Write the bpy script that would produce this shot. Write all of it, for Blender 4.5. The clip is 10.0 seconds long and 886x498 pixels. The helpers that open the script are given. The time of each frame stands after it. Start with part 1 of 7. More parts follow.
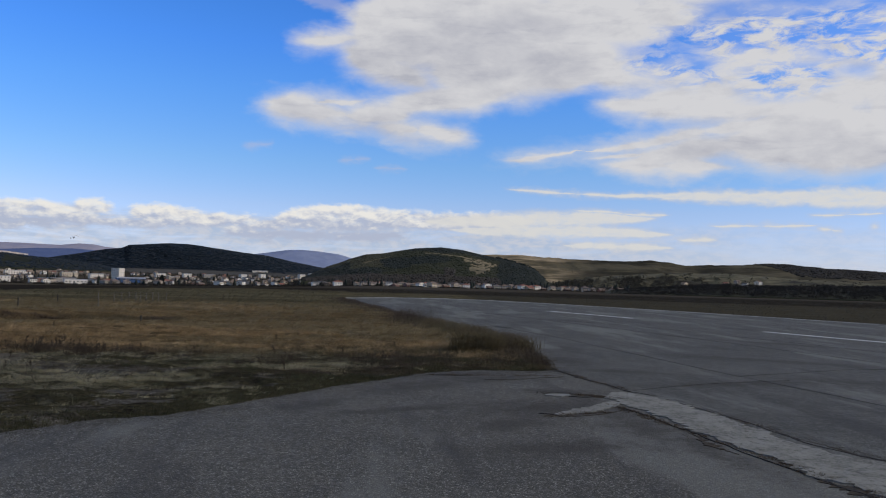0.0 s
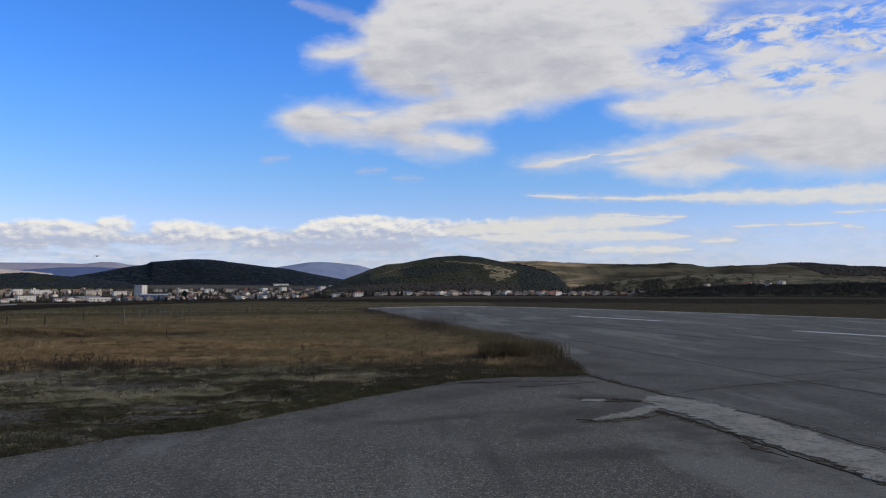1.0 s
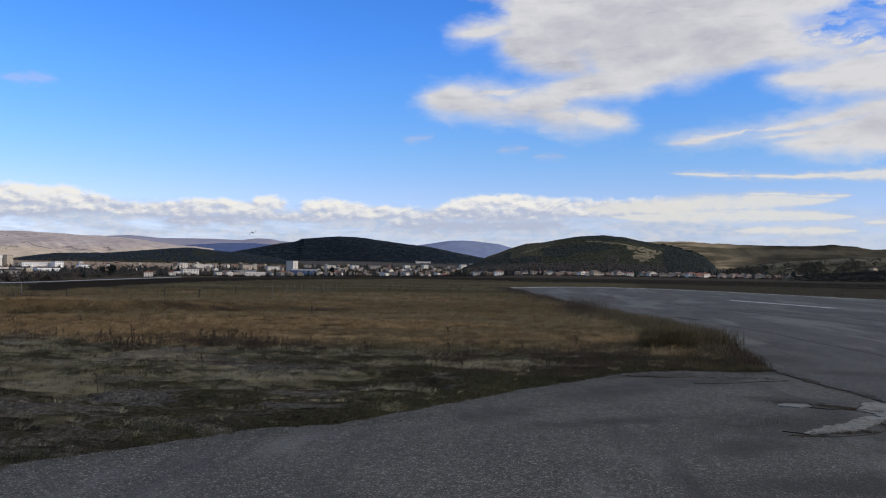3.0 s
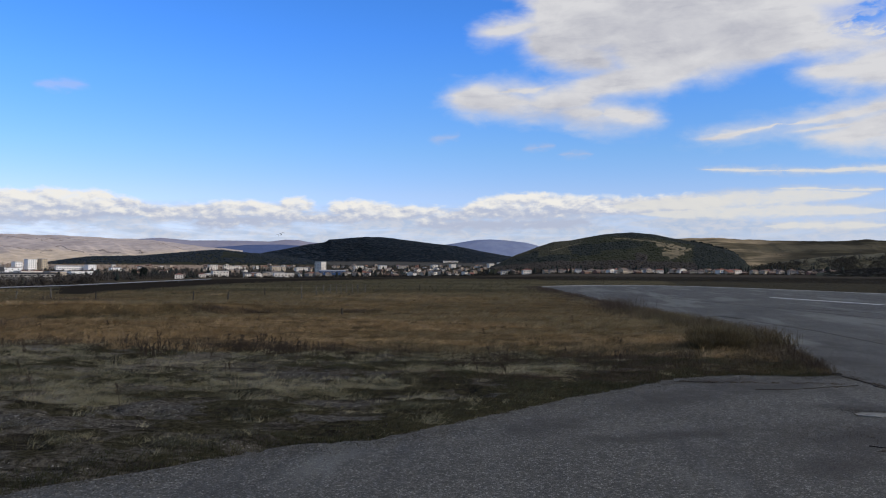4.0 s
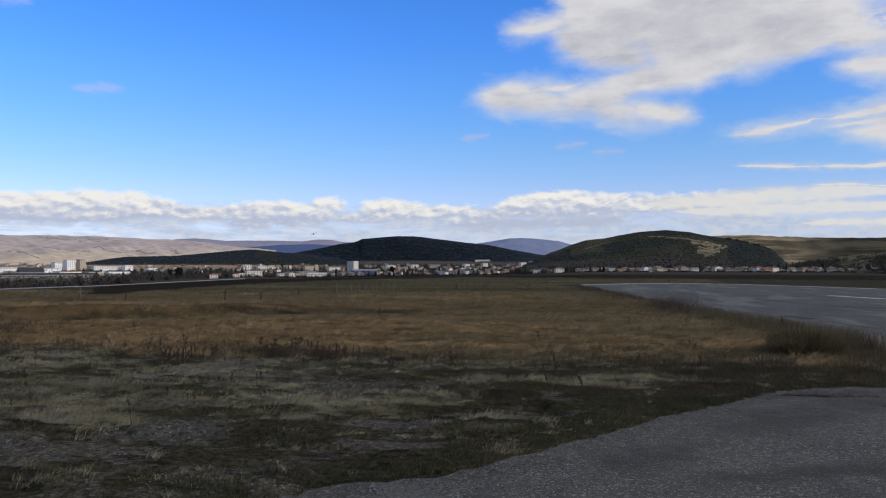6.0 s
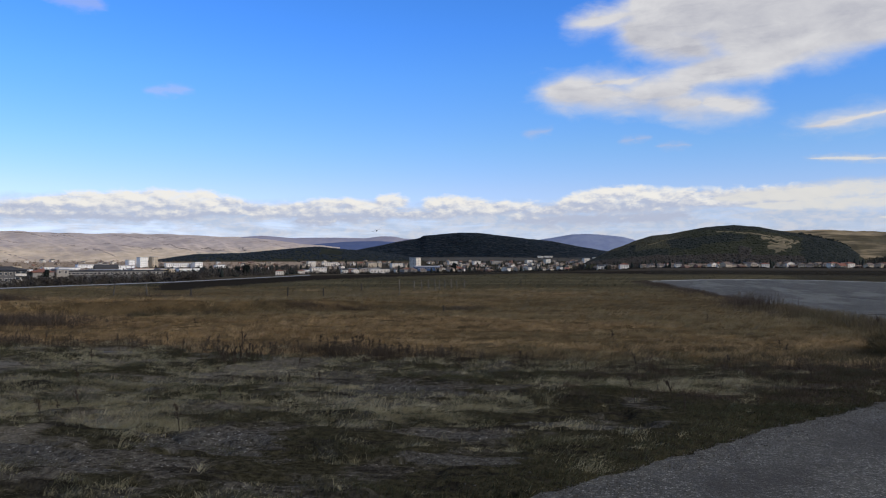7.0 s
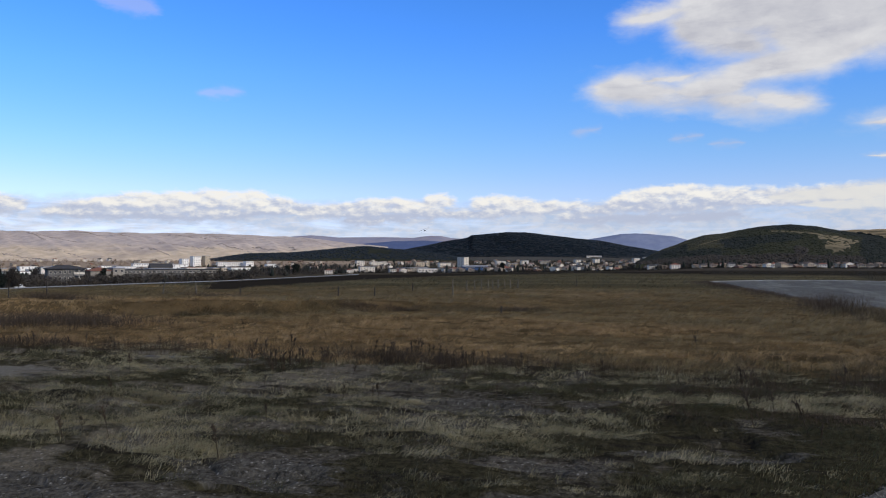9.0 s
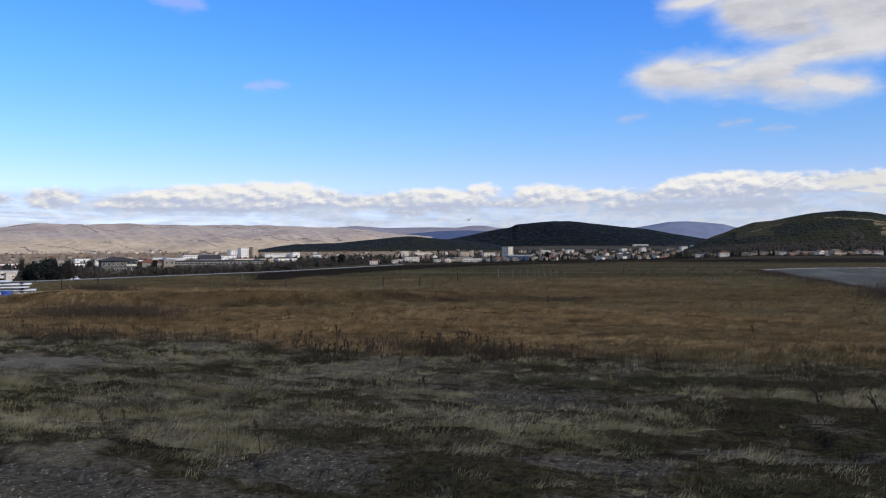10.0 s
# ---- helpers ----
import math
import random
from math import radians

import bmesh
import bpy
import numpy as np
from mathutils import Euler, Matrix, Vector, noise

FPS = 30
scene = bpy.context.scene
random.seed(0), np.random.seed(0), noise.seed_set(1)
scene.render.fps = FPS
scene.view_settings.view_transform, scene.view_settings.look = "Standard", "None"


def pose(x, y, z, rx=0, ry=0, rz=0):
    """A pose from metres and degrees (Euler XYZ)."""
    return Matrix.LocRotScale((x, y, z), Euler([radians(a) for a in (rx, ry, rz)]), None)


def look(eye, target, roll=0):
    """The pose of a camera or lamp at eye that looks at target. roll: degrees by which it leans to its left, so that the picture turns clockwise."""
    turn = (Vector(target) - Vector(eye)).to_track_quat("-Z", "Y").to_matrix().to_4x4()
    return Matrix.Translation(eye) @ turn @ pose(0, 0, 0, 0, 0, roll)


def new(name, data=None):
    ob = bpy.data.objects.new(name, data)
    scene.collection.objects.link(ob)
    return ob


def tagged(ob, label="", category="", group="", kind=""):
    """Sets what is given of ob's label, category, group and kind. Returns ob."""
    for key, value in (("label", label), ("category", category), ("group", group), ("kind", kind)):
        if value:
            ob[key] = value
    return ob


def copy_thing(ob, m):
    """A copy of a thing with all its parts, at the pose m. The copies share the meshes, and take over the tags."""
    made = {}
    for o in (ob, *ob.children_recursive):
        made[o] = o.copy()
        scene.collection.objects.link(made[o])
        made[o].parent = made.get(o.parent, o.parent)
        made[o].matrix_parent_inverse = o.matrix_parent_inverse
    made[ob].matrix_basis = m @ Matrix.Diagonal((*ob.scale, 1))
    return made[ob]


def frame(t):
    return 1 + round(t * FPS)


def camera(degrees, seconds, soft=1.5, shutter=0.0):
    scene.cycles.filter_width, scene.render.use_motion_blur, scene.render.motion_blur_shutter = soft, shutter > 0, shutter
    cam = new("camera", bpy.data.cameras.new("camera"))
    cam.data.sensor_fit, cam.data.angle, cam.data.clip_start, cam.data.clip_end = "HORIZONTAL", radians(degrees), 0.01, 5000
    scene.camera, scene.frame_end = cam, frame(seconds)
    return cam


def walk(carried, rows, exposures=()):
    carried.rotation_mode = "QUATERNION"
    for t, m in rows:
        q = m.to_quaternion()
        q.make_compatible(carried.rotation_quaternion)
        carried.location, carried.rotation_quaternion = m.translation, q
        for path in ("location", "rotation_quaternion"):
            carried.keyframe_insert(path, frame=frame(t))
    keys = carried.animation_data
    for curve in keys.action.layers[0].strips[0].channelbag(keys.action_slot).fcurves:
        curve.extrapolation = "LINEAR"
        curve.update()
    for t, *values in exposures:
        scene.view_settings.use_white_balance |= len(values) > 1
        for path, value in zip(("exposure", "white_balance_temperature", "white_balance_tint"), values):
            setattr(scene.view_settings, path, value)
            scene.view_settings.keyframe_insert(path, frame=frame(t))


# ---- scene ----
cam = camera(57.8, 10.0, soft=1.1)
PATH = [
    (0, (1.243, -2.792, 1.684), (1.428, -0.802, 1.762), 1.6),
    (0.5, (1.216, -2.788, 1.684), (1.355, -0.796, 1.783), 0.1),
    (1, (1.118, -2.607, 1.658), (1.255, -0.614, 1.756), -0.0),
    (1.5, (1.131, -2.264, 1.651), (1.26, -0.27, 1.717), 0.0),
    (2, (1.038, -1.887, 1.624), (1.112, 0.111, 1.685), 1.1),
    (2.5, (0.93, -1.556, 1.643), (0.875, 0.443, 1.691), 1.1),
    (3, (0.866, -1.165, 1.652), (0.655, 0.823, 1.695), 0.9),
    (3.2, (0.817, -1.023, 1.653), (0.583, 0.963, 1.694), 0.7),
    (4.3, (0.549, -0.241, 1.660), (0.251, 1.736, 1.702), 0.2),
    (4.5, (0.5, -0.099, 1.661), (0.189, 1.876, 1.704), 0.1),
    (5, (0.328, 0.236, 1.662), (0.015, 2.211, 1.705), -0.1),
    (5.2, (0.266, 0.396, 1.651), (-0.045, 2.371, 1.694), -0.1),
    (6.3, (-0.072, 1.274, 1.589), (-0.456, 3.237, 1.624), 0.0),
    (6.5, (-0.134, 1.434, 1.578), (-0.541, 3.392, 1.611), -0.1),
    (7, (-0.215, 1.805, 1.572), (-0.722, 3.739, 1.601), -0.1),
    (7.5, (-0.375, 2.075, 1.56), (-0.895, 4.006, 1.591), 0.4),
    (8, (-0.503, 2.38, 1.543), (-1.044, 4.305, 1.574), 0.6),
    (8.5, (-0.646, 2.692, 1.549), (-1.268, 4.593, 1.58), 0.2),
    (9, (-0.824, 2.929, 1.545), (-1.445, 4.83, 1.573), 0.0),
    (9.5, (-0.905, 3.091, 1.531), (-1.565, 4.979, 1.537), 0.3),
    (10, (-0.948, 3.202, 1.533), (-1.673, 5.066, 1.536), -0.4),
]
walk(cam, [(t, look(eye, target, roll)) for t, eye, target, roll in PATH], [(0, -0.09), (2, 0.0), (8, 0.0), (9.5, 0.07)])

# ---------- world, sun ----------
SUN_AZ, SUN_EL = 106.0, 27.0


class Nodes:
    """Small builder for node trees."""

    def __init__(self, tree):
        self.tree = tree
        tree.nodes.clear()

    def add(self, kind, operation=None):
        node = self.tree.nodes.new(kind)
        if operation:
            node.operation = operation
        return node

    def link(self, source, target):
        if isinstance(source, bpy.types.Node):
            source = source.outputs[0]
        if isinstance(source, bpy.types.NodeSocket):
            self.tree.links.new(source, target)
        else:
            target.default_value = source

    def math(self, op, a, b=0.0, c=None, clamp=False):
        node = self.add("ShaderNodeMath", op)
        node.use_clamp = clamp
        self.link(a, node.inputs[0])
        self.link(b, node.inputs[1])
        if c is not None:
            self.link(c, node.inputs[2])
        return node.outputs[0]

    def step(self, x, lo, hi, a=0.0, b=1.0):
        node = self.add("ShaderNodeMapRange")
        node.interpolation_type = "SMOOTHSTEP"
        for n, v in enumerate((x, lo, hi, a, b)):
            self.link(v, node.inputs[n])
        return node.outputs[0]

    def mix(self, f, a, b, blend="MIX"):
        node = self.add("ShaderNodeMix")
        node.data_type, node.blend_type = "RGBA", blend
        self.link(f, node.inputs[0])
        self.link(a if not isinstance(a, tuple) else (*a[:3], 1), node.inputs[6])
        self.link(b if not isinstance(b, tuple) else (*b[:3], 1), node.inputs[7])
        return node.outputs[2]

    def noise(self, vec, scale, detail=4.0, rough=0.55, distortion=0.0):
        node = self.add("ShaderNodeTexNoise")
        self.link(vec, node.inputs["Vector"])
        node.inputs["Scale"].default_value = scale
        node.inputs["Detail"].default_value = detail
        node.inputs["Roughness"].default_value = rough
        node.inputs["Distortion"].default_value = distortion
        return node

    def mapped(self, vec, loc=(0, 0, 0), rot=(0, 0, 0), scale=(1, 1, 1), kind="POINT"):
        node = self.add("ShaderNodeMapping")
        node.vector_type = kind
        self.link(vec, node.inputs[0])
        node.inputs["Location"].default_value = loc
        node.inputs["Rotation"].default_value = rot
        node.inputs["Scale"].default_value = scale
        return node.outputs[0]

    def xyz(self, x, y, z=0.0):
        node = self.add("ShaderNodeCombineXYZ")
        for n, v in enumerate((x, y, z)):
            self.link(v, node.inputs[n])
        return node.outputs[0]

    def split(self, vec):
        node = self.add("ShaderNodeSeparateXYZ")
        self.link(vec, node.inputs[0])
        return node.outputs

    def vadd(self, a, b, op="ADD"):
        node = self.add("ShaderNodeVectorMath", op)
        self.link(a, node.inputs[0])
        self.link(b, node.inputs[1])
        return node.outputs[0]


# Clouds of the sky: azimuth, elevation, half width, half height, slant (degrees)
CLOUD_WEST = [
    (-2.2, 11.55, 6.1, 1.6, -2), (3.3, 10.5, 4.2, 1.45, -7), (-4.0, 12.24, 4.4, 0.87, 4), (5.3, 12.65, 4.9, 1.58, 9), (-1.8, 16.73, 4.3, 1.03, 9),
    (0.7, 14.89, 4.0, 1.74, -19), (5.1, 17.25, 7.8, 3.75, 1), (10.9, 15.44, 7.8, 3.08, 4), (13.6, 18.04, 10.4, 2.77, 0), (8.0, 20.5, 9.0, 3.0, 6),
]
CLOUD_EAST = [
    (18.8, 14.56, 4.3, 2.17, -1), (20.9, 12.3, 5.4, 1.3, -2), (26.2, 12.76, 8.3, 2.37, 3), (25.2, 9.66, 7.9, 1.58, 8), (30.4, 9.64, 6.8, 2.77, -2),
    (20.8, 8.25, 4.8, 1.1, -2), (15.4, 9.32, 6.4, 0.8, 6), (30.0, 16.04, 8.9, 2.77, -5), (32.0, 12.73, 5.3, 1.98, -3), (38.4, 12.69, 6.0, 7.1, -6),
    (37.4, 6.57, 3.6, 2.77, -2), (19.0, 20.5, 12.0, 2.6, 0), (46.0, 12.0, 9.0, 6.0, 0), (19.6, 9.25, 4.6, 0.85, 6), (23.5, 10.5, 5.0, 1.2, 9),
]
STREAKS = [
    (26.3, 6.08, 6.8, 0.67, -1), (32.1, 5.99, 3.6, 0.87, -2), (14.7, 6.36, 5.1, 0.32, -3), (17.8, 5.01, 3.4, 0.32, -2), (32.1, 4.91, 2.2, 0.24, 0),
    (27.0, 4.24, 3.5, 0.28, 0), (31.1, 3.94, 0.92, 0.36, -10), (33.5, 4.11, 0.43, 0.4, 0), (22.9, 3.23, 1.5, 0.36, 0), (17.5, 2.66, 4.0, 0.5, 0),
    (20.5, 6.2, 3.6, 0.38, -1), (12.0, 4.45, 8.2, 0.80, 2), (13.4, 3.65, 8.0, 0.7, 0),
]
PUFFS = [
    (-18.4, 4.14, 1.02, 0.51, 3), (-20.7, 3.81, 2.64, 0.47, -3), (-22.9, 3.88, 1.86, 0.47, 4), (-22.4, 3.06, 2.9, 0.4, 4), (-13.6, 3.93, 2.23, 0.59, -1),
    (-14.7, 4.13, 1.37, 0.4, 3), (-10.5, 3.74, 1.98, 0.43, -1), (-12.5, 3.52, 4.4, 0.36, 3), (-4.3, 4.28, 2.15, 0.51, 6), (-2.8, 4.66, 2.4, 0.36, 1),
    (-0.1, 4.44, 2.9, 0.51, -1), (3.5, 4.24, 2.8, 0.51, -3), (-2.1, 3.81, 5.2, 0.43, 1), (7.1, 4.26, 4.5, 0.51, 1), (-6.0, 2.83, 3.5, 0.28, 0), (-0.5, 2.98, 2.8, 0.28, 3),
    (-18.8, 3.2, 2.2, 0.3, 2), (-7.6, 3.5, 1.6, 0.4, 0),
]
PUFFS_WEST = [
    (-36.2, 3.9, 5.7, 0.72, 2), (-33.6, 4.25, 3.2, 0.5, 2), (-30.6, 3.7, 2.9, 0.6, -4), (-40.5, 3.54, 4.0, 0.5, 5), (-27.1, 3.46, 2.7, 0.32, -3),
    (-47.0, 3.49, 1.6, 0.47, 2), (-36.5, 3.15, 7.2, 0.45, 0), (-24.5, 3.57, 2.4, 0.43, 0), (-53.0, 3.4, 3.5, 0.5, 0),
]
GREYS = [(5.2, 15.36, 5.3, 1.5, -7), (1.1, 14.44, 3.6, 1.26, -17), (8.0, 17.31, 5.2, 1.19, 0), (-2.4, 10.5, 4.8, 0.7, -2), (25.2, 9.4, 4.3, 0.55, -2), (31.4, 8.45, 4.3, 0.79, -2), (33.8, 7.29, 0.8, 0.55, -2), (12.9, 15.05, 2.4, 1.58, 0)]
GAPS = [(20.7, 16.16, 2.3, 0.95, 22), (24.7, 16.82, 3.2, 1.19, 5), (28.6, 16.69, 3.8, 1.26, 1), (32.0, 17.04, 2.9, 1.03, -2), (28.3, 13.71, 2.7, 0.71, 2), (33.0, 15.4, 2.3, 1.03, -5), (22.2, 14.43, 1.9, 0.55, -3)]
WISPS = [(-1.3, 8.27, 1.1, 0.34, 3), (1.4, 7.7, 1.1, 0.30, 1), (-8.0, 9.06, 1.1, 0.36, 14), (-33.7, 11.38, 1.6, 0.5, 8), (-39.7, 16.69, 2.3, 0.75, -8), (-4.0, 19.0, 3.0, 0.6, -12)]

world = bpy.data.worlds.new("sky")
scene.world = world
world.use_nodes = True
N = Nodes(world.node_tree)
way = N.add("ShaderNodeTexCoord").outputs["Generated"]
wx, wy, wz = N.split(way)
az = N.math("MULTIPLY", N.math("ARCTAN2", wx, wy), 57.29578)
el = N.math("MULTIPLY", N.math("ARCSINE", wz), 57.29578)
spot = N.xyz(az, el, 0.0)
sky = N.add("ShaderNodeTexSky")
sky.sky_type, sky.sun_disc, sky.sun_elevation, sky.sun_rotation = "NISHITA", False, radians(SUN_EL), radians(SUN_AZ)
sky.altitude, sky.air_density, sky.dust_density, sky.ozone_density = 700.0, 1.0, 0.3, 2.5
tone = N.add("ShaderNodeHueSaturation")
tone.inputs["Saturation"].default_value = 1.3
tone.inputs["Value"].default_value = 1.0
N.link(sky, tone.inputs["Color"])
# the air's tint by height above the horizon
ramp = N.add("ShaderNodeValToRGB")
N.link(N.math("DIVIDE", el, 40.0, clamp=True), ramp.inputs[0])
ramp.color_ramp.elements[0].color, ramp.color_ramp.elements[1].color = (0.100, 0.104, 0.180, 1), (0.125, 0.140, 0.180, 1)
for at, tint in ((0.125, (0.138, 0.121, 0.158)), (0.20, (0.136, 0.134, 0.164)), (0.32, (0.130, 0.146, 0.196)), (0.40, (0.122, 0.146, 0.215))):
    ramp.color_ramp.elements.new(at).color = (*tint, 1)
blue = N.mix(1.0, tone.outputs[0], ramp.outputs[0], "MULTIPLY")

# slow drift that bends the outlines
warp = N.noise(N.mapped(spot, scale=(0.22, 0.5, 1)), 1.0, 4.0, 0.6)
shift = N.vadd(warp.outputs["Color"], (0.5, 0.5, 0.5), "SUBTRACT")
shifted = N.vadd(spot, N.mapped(shift, scale=(2.2, 1.1, 0)))


def oval_group():
    """Distance to an ellipse's outline; A to F take the place into the ellipse's own axes, G and H are its inverse squared half sizes."""
    group = bpy.data.node_groups.new("oval", "ShaderNodeTree")
    for name in ("x", "y", "A", "B", "C", "D", "E", "F", "G", "H"):
        group.interface.new_socket(name, in_out="INPUT", socket_type="NodeSocketFloat")
    group.interface.new_socket("far", in_out="OUTPUT", socket_type="NodeSocketFloat")
    n = Nodes(group)
    x, y, A, B, C, D, E, F, G, H = n.add("NodeGroupInput").outputs[:10]
    p = n.math("MULTIPLY_ADD", x, A, n.math("MULTIPLY_ADD", y, B, C))
    q = n.math("MULTIPLY_ADD", x, D, n.math("MULTIPLY_ADD", y, E, F))
    pp, qq = n.math("MULTIPLY", p, p), n.math("MULTIPLY", q, q)
    k0 = n.math("SQRT", n.math("ADD", pp, qq))
    k1 = n.math("SQRT", n.math("MULTIPLY_ADD", pp, G, n.math("MULTIPLY", qq, H)))
    n.link(n.math("DIVIDE", n.math("MULTIPLY", k0, n.math("SUBTRACT", k0, 1.0)), k1), n.add("NodeGroupOutput").inputs[0])
    return group


OVAL = oval_group()


def field(rows, where, blend):
    """Distance in degrees to the nearest outline of the ellipses, negative inside."""
    x, y, _ = N.split(where)
    best = None
    for u, v, a, b, turn in rows:
        c, s = math.cos(radians(turn)), math.sin(radians(turn))
        far = N.add("ShaderNodeGroup")
        far.node_tree = OVAL
        for i, value in enumerate((x, y, c / a, s / a, -(u * c + v * s) / a, -s / b, c / b, (u * s - v * c) / b, 1 / a**2, 1 / b**2)):
            N.link(value, far.inputs[i])
        best = far.outputs[0] if best is None else N.math("SMOOTH_MIN", best, far.outputs[0], blend)
    return best


def swing(value, gain):
    return N.math("MULTIPLY", N.math("SUBTRACT", value, 0.5), gain)


def both(*values):
    total = values[0]
    for v in values[1:]:
        total = N.math("ADD", total, v)
    return total


grain = N.noise(N.mapped(spot, scale=(0.30, 0.66, 1)), 1.0, 6.0, 0.6, 0.3).outputs[0]
fine = N.noise(N.mapped(spot, (4, 2, 0), scale=(0.9, 2.0, 1)), 1.0, 5.0, 0.6, 0.4).outputs[0]
calm = N.noise(N.mapped(spot, (9, 6, 0), scale=(0.12, 0.25, 1)), 1.0, 2.0, 0.5).outputs[0]
soft = N.step(calm, 0.35, 0.65, 0.9, 2.0)
thick = both(N.math("MULTIPLY", field(CLOUD_WEST + CLOUD_EAST, shifted, 0.8), -1.0), swing(grain, 1.5), swing(fine, 0.45))
cover = N.step(thick, -0.55, soft)
# open fleece with blue gaps in the east of the great cloud
cells = N.noise(N.mapped(spot, rot=(0, 0, radians(-18)), scale=(0.50, 1.35, 1)), 1.0, 5.0, 0.62, 0.5).outputs[0]
open_ = N.math("MULTIPLY", N.step(both(field(GAPS, shifted, 0.8), swing(grain, -1.6)), 1.0, -0.7), N.step(cells, 0.40, 0.62))
cover = N.math("MULTIPLY", cover, N.math("SUBTRACT", 1.0, N.math("MULTIPLY", open_, 0.92)))
slim = both(N.math("MULTIPLY", field(STREAKS, N.vadd(spot, N.mapped(shift, scale=(0.8, 0.5, 0))), 0.25), -1.0), swing(grain, 0.5), swing(fine, 0.55))
streak = N.math("MULTIPLY", N.step(slim, -0.14, 0.55), N.step(fine, 0.2, 0.6, 0.66, 0.95))
wcover = N.math("MULTIPLY", N.step(both(N.math("MULTIPLY", field(WISPS, shifted, 0.2), -1.0), swing(fine, 0.7)), -0.15, 0.5), 0.36)
# row of small cumulus over the horizon, thin streaks below it
heaps = N.mapped(spot, (1, 5, 0), scale=(0.75, 1.5, 1))
puff = N.noise(heaps, 1.0, 6.0, 0.6, 0.2).outputs[0]
puff_sun = N.noise(N.vadd(heaps, (0.16, 0.42, 0.0)), 1.0, 6.0, 0.6, 0.2).outputs[0]
roll = N.vadd(spot, N.mapped(shift, scale=(1.0, 0.7, 0)))
heap = field(PUFFS + PUFFS_WEST, roll, 0.35)
bank_in = both(N.math("MULTIPLY", heap, -1.0), 0.14, swing(puff, 1.0))
bank = N.math("MULTIPLY", N.step(bank_in, -0.16, 0.28), N.step(fine, 0.25, 0.55, 0.80, 1.0))
strata = N.noise(N.mapped(spot, scale=(0.15, 1.1, 1)), 1.0, 6.0, 0.62, 0.5).outputs[0]
low = N.math("MULTIPLY", N.step(strata, 0.26, 0.60), N.math("MULTIPLY", N.step(both(el, swing(puff, 1.4)), 4.6, 3.3), N.step(az, 28.0, 10.0, 0.40, 0.88)))
# high cover outside the view, broken cloud added to neutralise and dim the light
high = N.noise(N.mapped(way, scale=(1, 1, 2.2)), 2.3, 5.0, 0.6).outputs[0]
high = N.math("MULTIPLY", N.step(high, 0.36, 0.54), N.step(el, 20.0, 27.0))
# light and grey of the clouds
grain_sun = N.noise(N.mapped(N.vadd(spot, (0.5, 0.7, 0.0)), scale=(0.30, 0.66, 1)), 1.0, 6.0, 0.6, 0.3).outputs[0]
relief = both(N.math("MULTIPLY", N.math("SUBTRACT", grain_sun, grain), 1.5), N.step(strata, 0.50, 0.72, 0.0, 0.34))
under = N.step(both(field(GREYS, shifted, 1.0), swing(grain, -2.0), swing(fine, -0.5)), 1.8, -1.2)
grey = N.math("MULTIPLY", N.math("ADD", N.math("MULTIPLY", under, 0.58), relief, clamp=True), N.step(thick, 0.0, 1.0))
white = N.mix(grey, (0.685, 0.685, 0.71), (0.46, 0.47, 0.535))
middle = N.step(az, -9.0, -4.0, 3.62, 4.12)
lit = both(0.42, N.math("MULTIPLY", N.math("SUBTRACT", el, middle), 0.50), N.math("MULTIPLY", N.math("SUBTRACT", puff, puff_sun), 1.9), swing(fine, 0.5))
bwhite = N.mix(N.step(lit, 0.0, 0.90), (0.46, 0.51, 0.65), (0.87, 0.85, 0.81))
colour = N.mix(low, blue, N.mix(N.step(fine, 0.35, 0.65), (0.44, 0.53, 0.69), (0.60, 0.62, 0.69)))
colour = N.mix(bank, colour, bwhite)
colour = N.mix(wcover, colour, (0.56, 0.54, 0.63))
colour = N.mix(streak, colour, N.mix(N.step(slim, 0.0, 0.5), (0.55, 0.58, 0.66), (0.72, 0.715, 0.70)))
colour = N.mix(cover, colour, white)
colour = N.mix(high, colour, (0.40, 0.395, 0.39))
back = N.add("ShaderNodeBackground")
N.link(colour, back.inputs[0])
back.inputs[1].default_value = 1.0
world.cycles.sampling_method, world.cycles.sample_map_resolution = "MANUAL", 512
N.link(back, N.add("ShaderNodeOutputWorld").inputs[0])

sun = new("sun", bpy.data.lights.new("sun", "SUN"))
sun.data.energy, sun.data.angle, sun.data.color = 2.5, radians(5), (1.0, 0.91, 0.78)
TO_SUN = Vector((math.sin(radians(SUN_AZ)) * math.cos(radians(SUN_EL)), math.cos(radians(SUN_AZ)) * math.cos(radians(SUN_EL)), math.sin(radians(SUN_EL))))
sun.matrix_world = look(TO_SUN * 100, (0, 0, 0))


# ---------- materials ----------
def material(name, rough=0.9, spec=0.2):
    mat = bpy.data.materials.new(name)
    mat.use_nodes = True
    n = Nodes(mat.node_tree)
    bsdf = n.add("ShaderNodeBsdfPrincipled")
    bsdf.inputs["Roughness"].default_value = rough
    bsdf.inputs["Specular IOR Level"].default_value = spec
    n.link(bsdf, n.add("ShaderNodeOutputMaterial").inputs[0])
    n.place = n.add("ShaderNodeNewGeometry").outputs["Position"]
    n.bsdf = bsdf
    return mat, n


def finish(n, colour, bump=None, strength=0.3, distance=0.01):
    n.link(colour if not isinstance(colour, tuple) else (*colour[:3], 1), n.bsdf.inputs["Base Color"])
    if bump is not None:
        b = n.add("ShaderNodeBump")
        b.inputs["Strength"].default_value, b.inputs["Distance"].default_value = strength, distance
        n.link(bump, b.inputs["Height"])
        n.link(b, n.bsdf.inputs["Normal"])


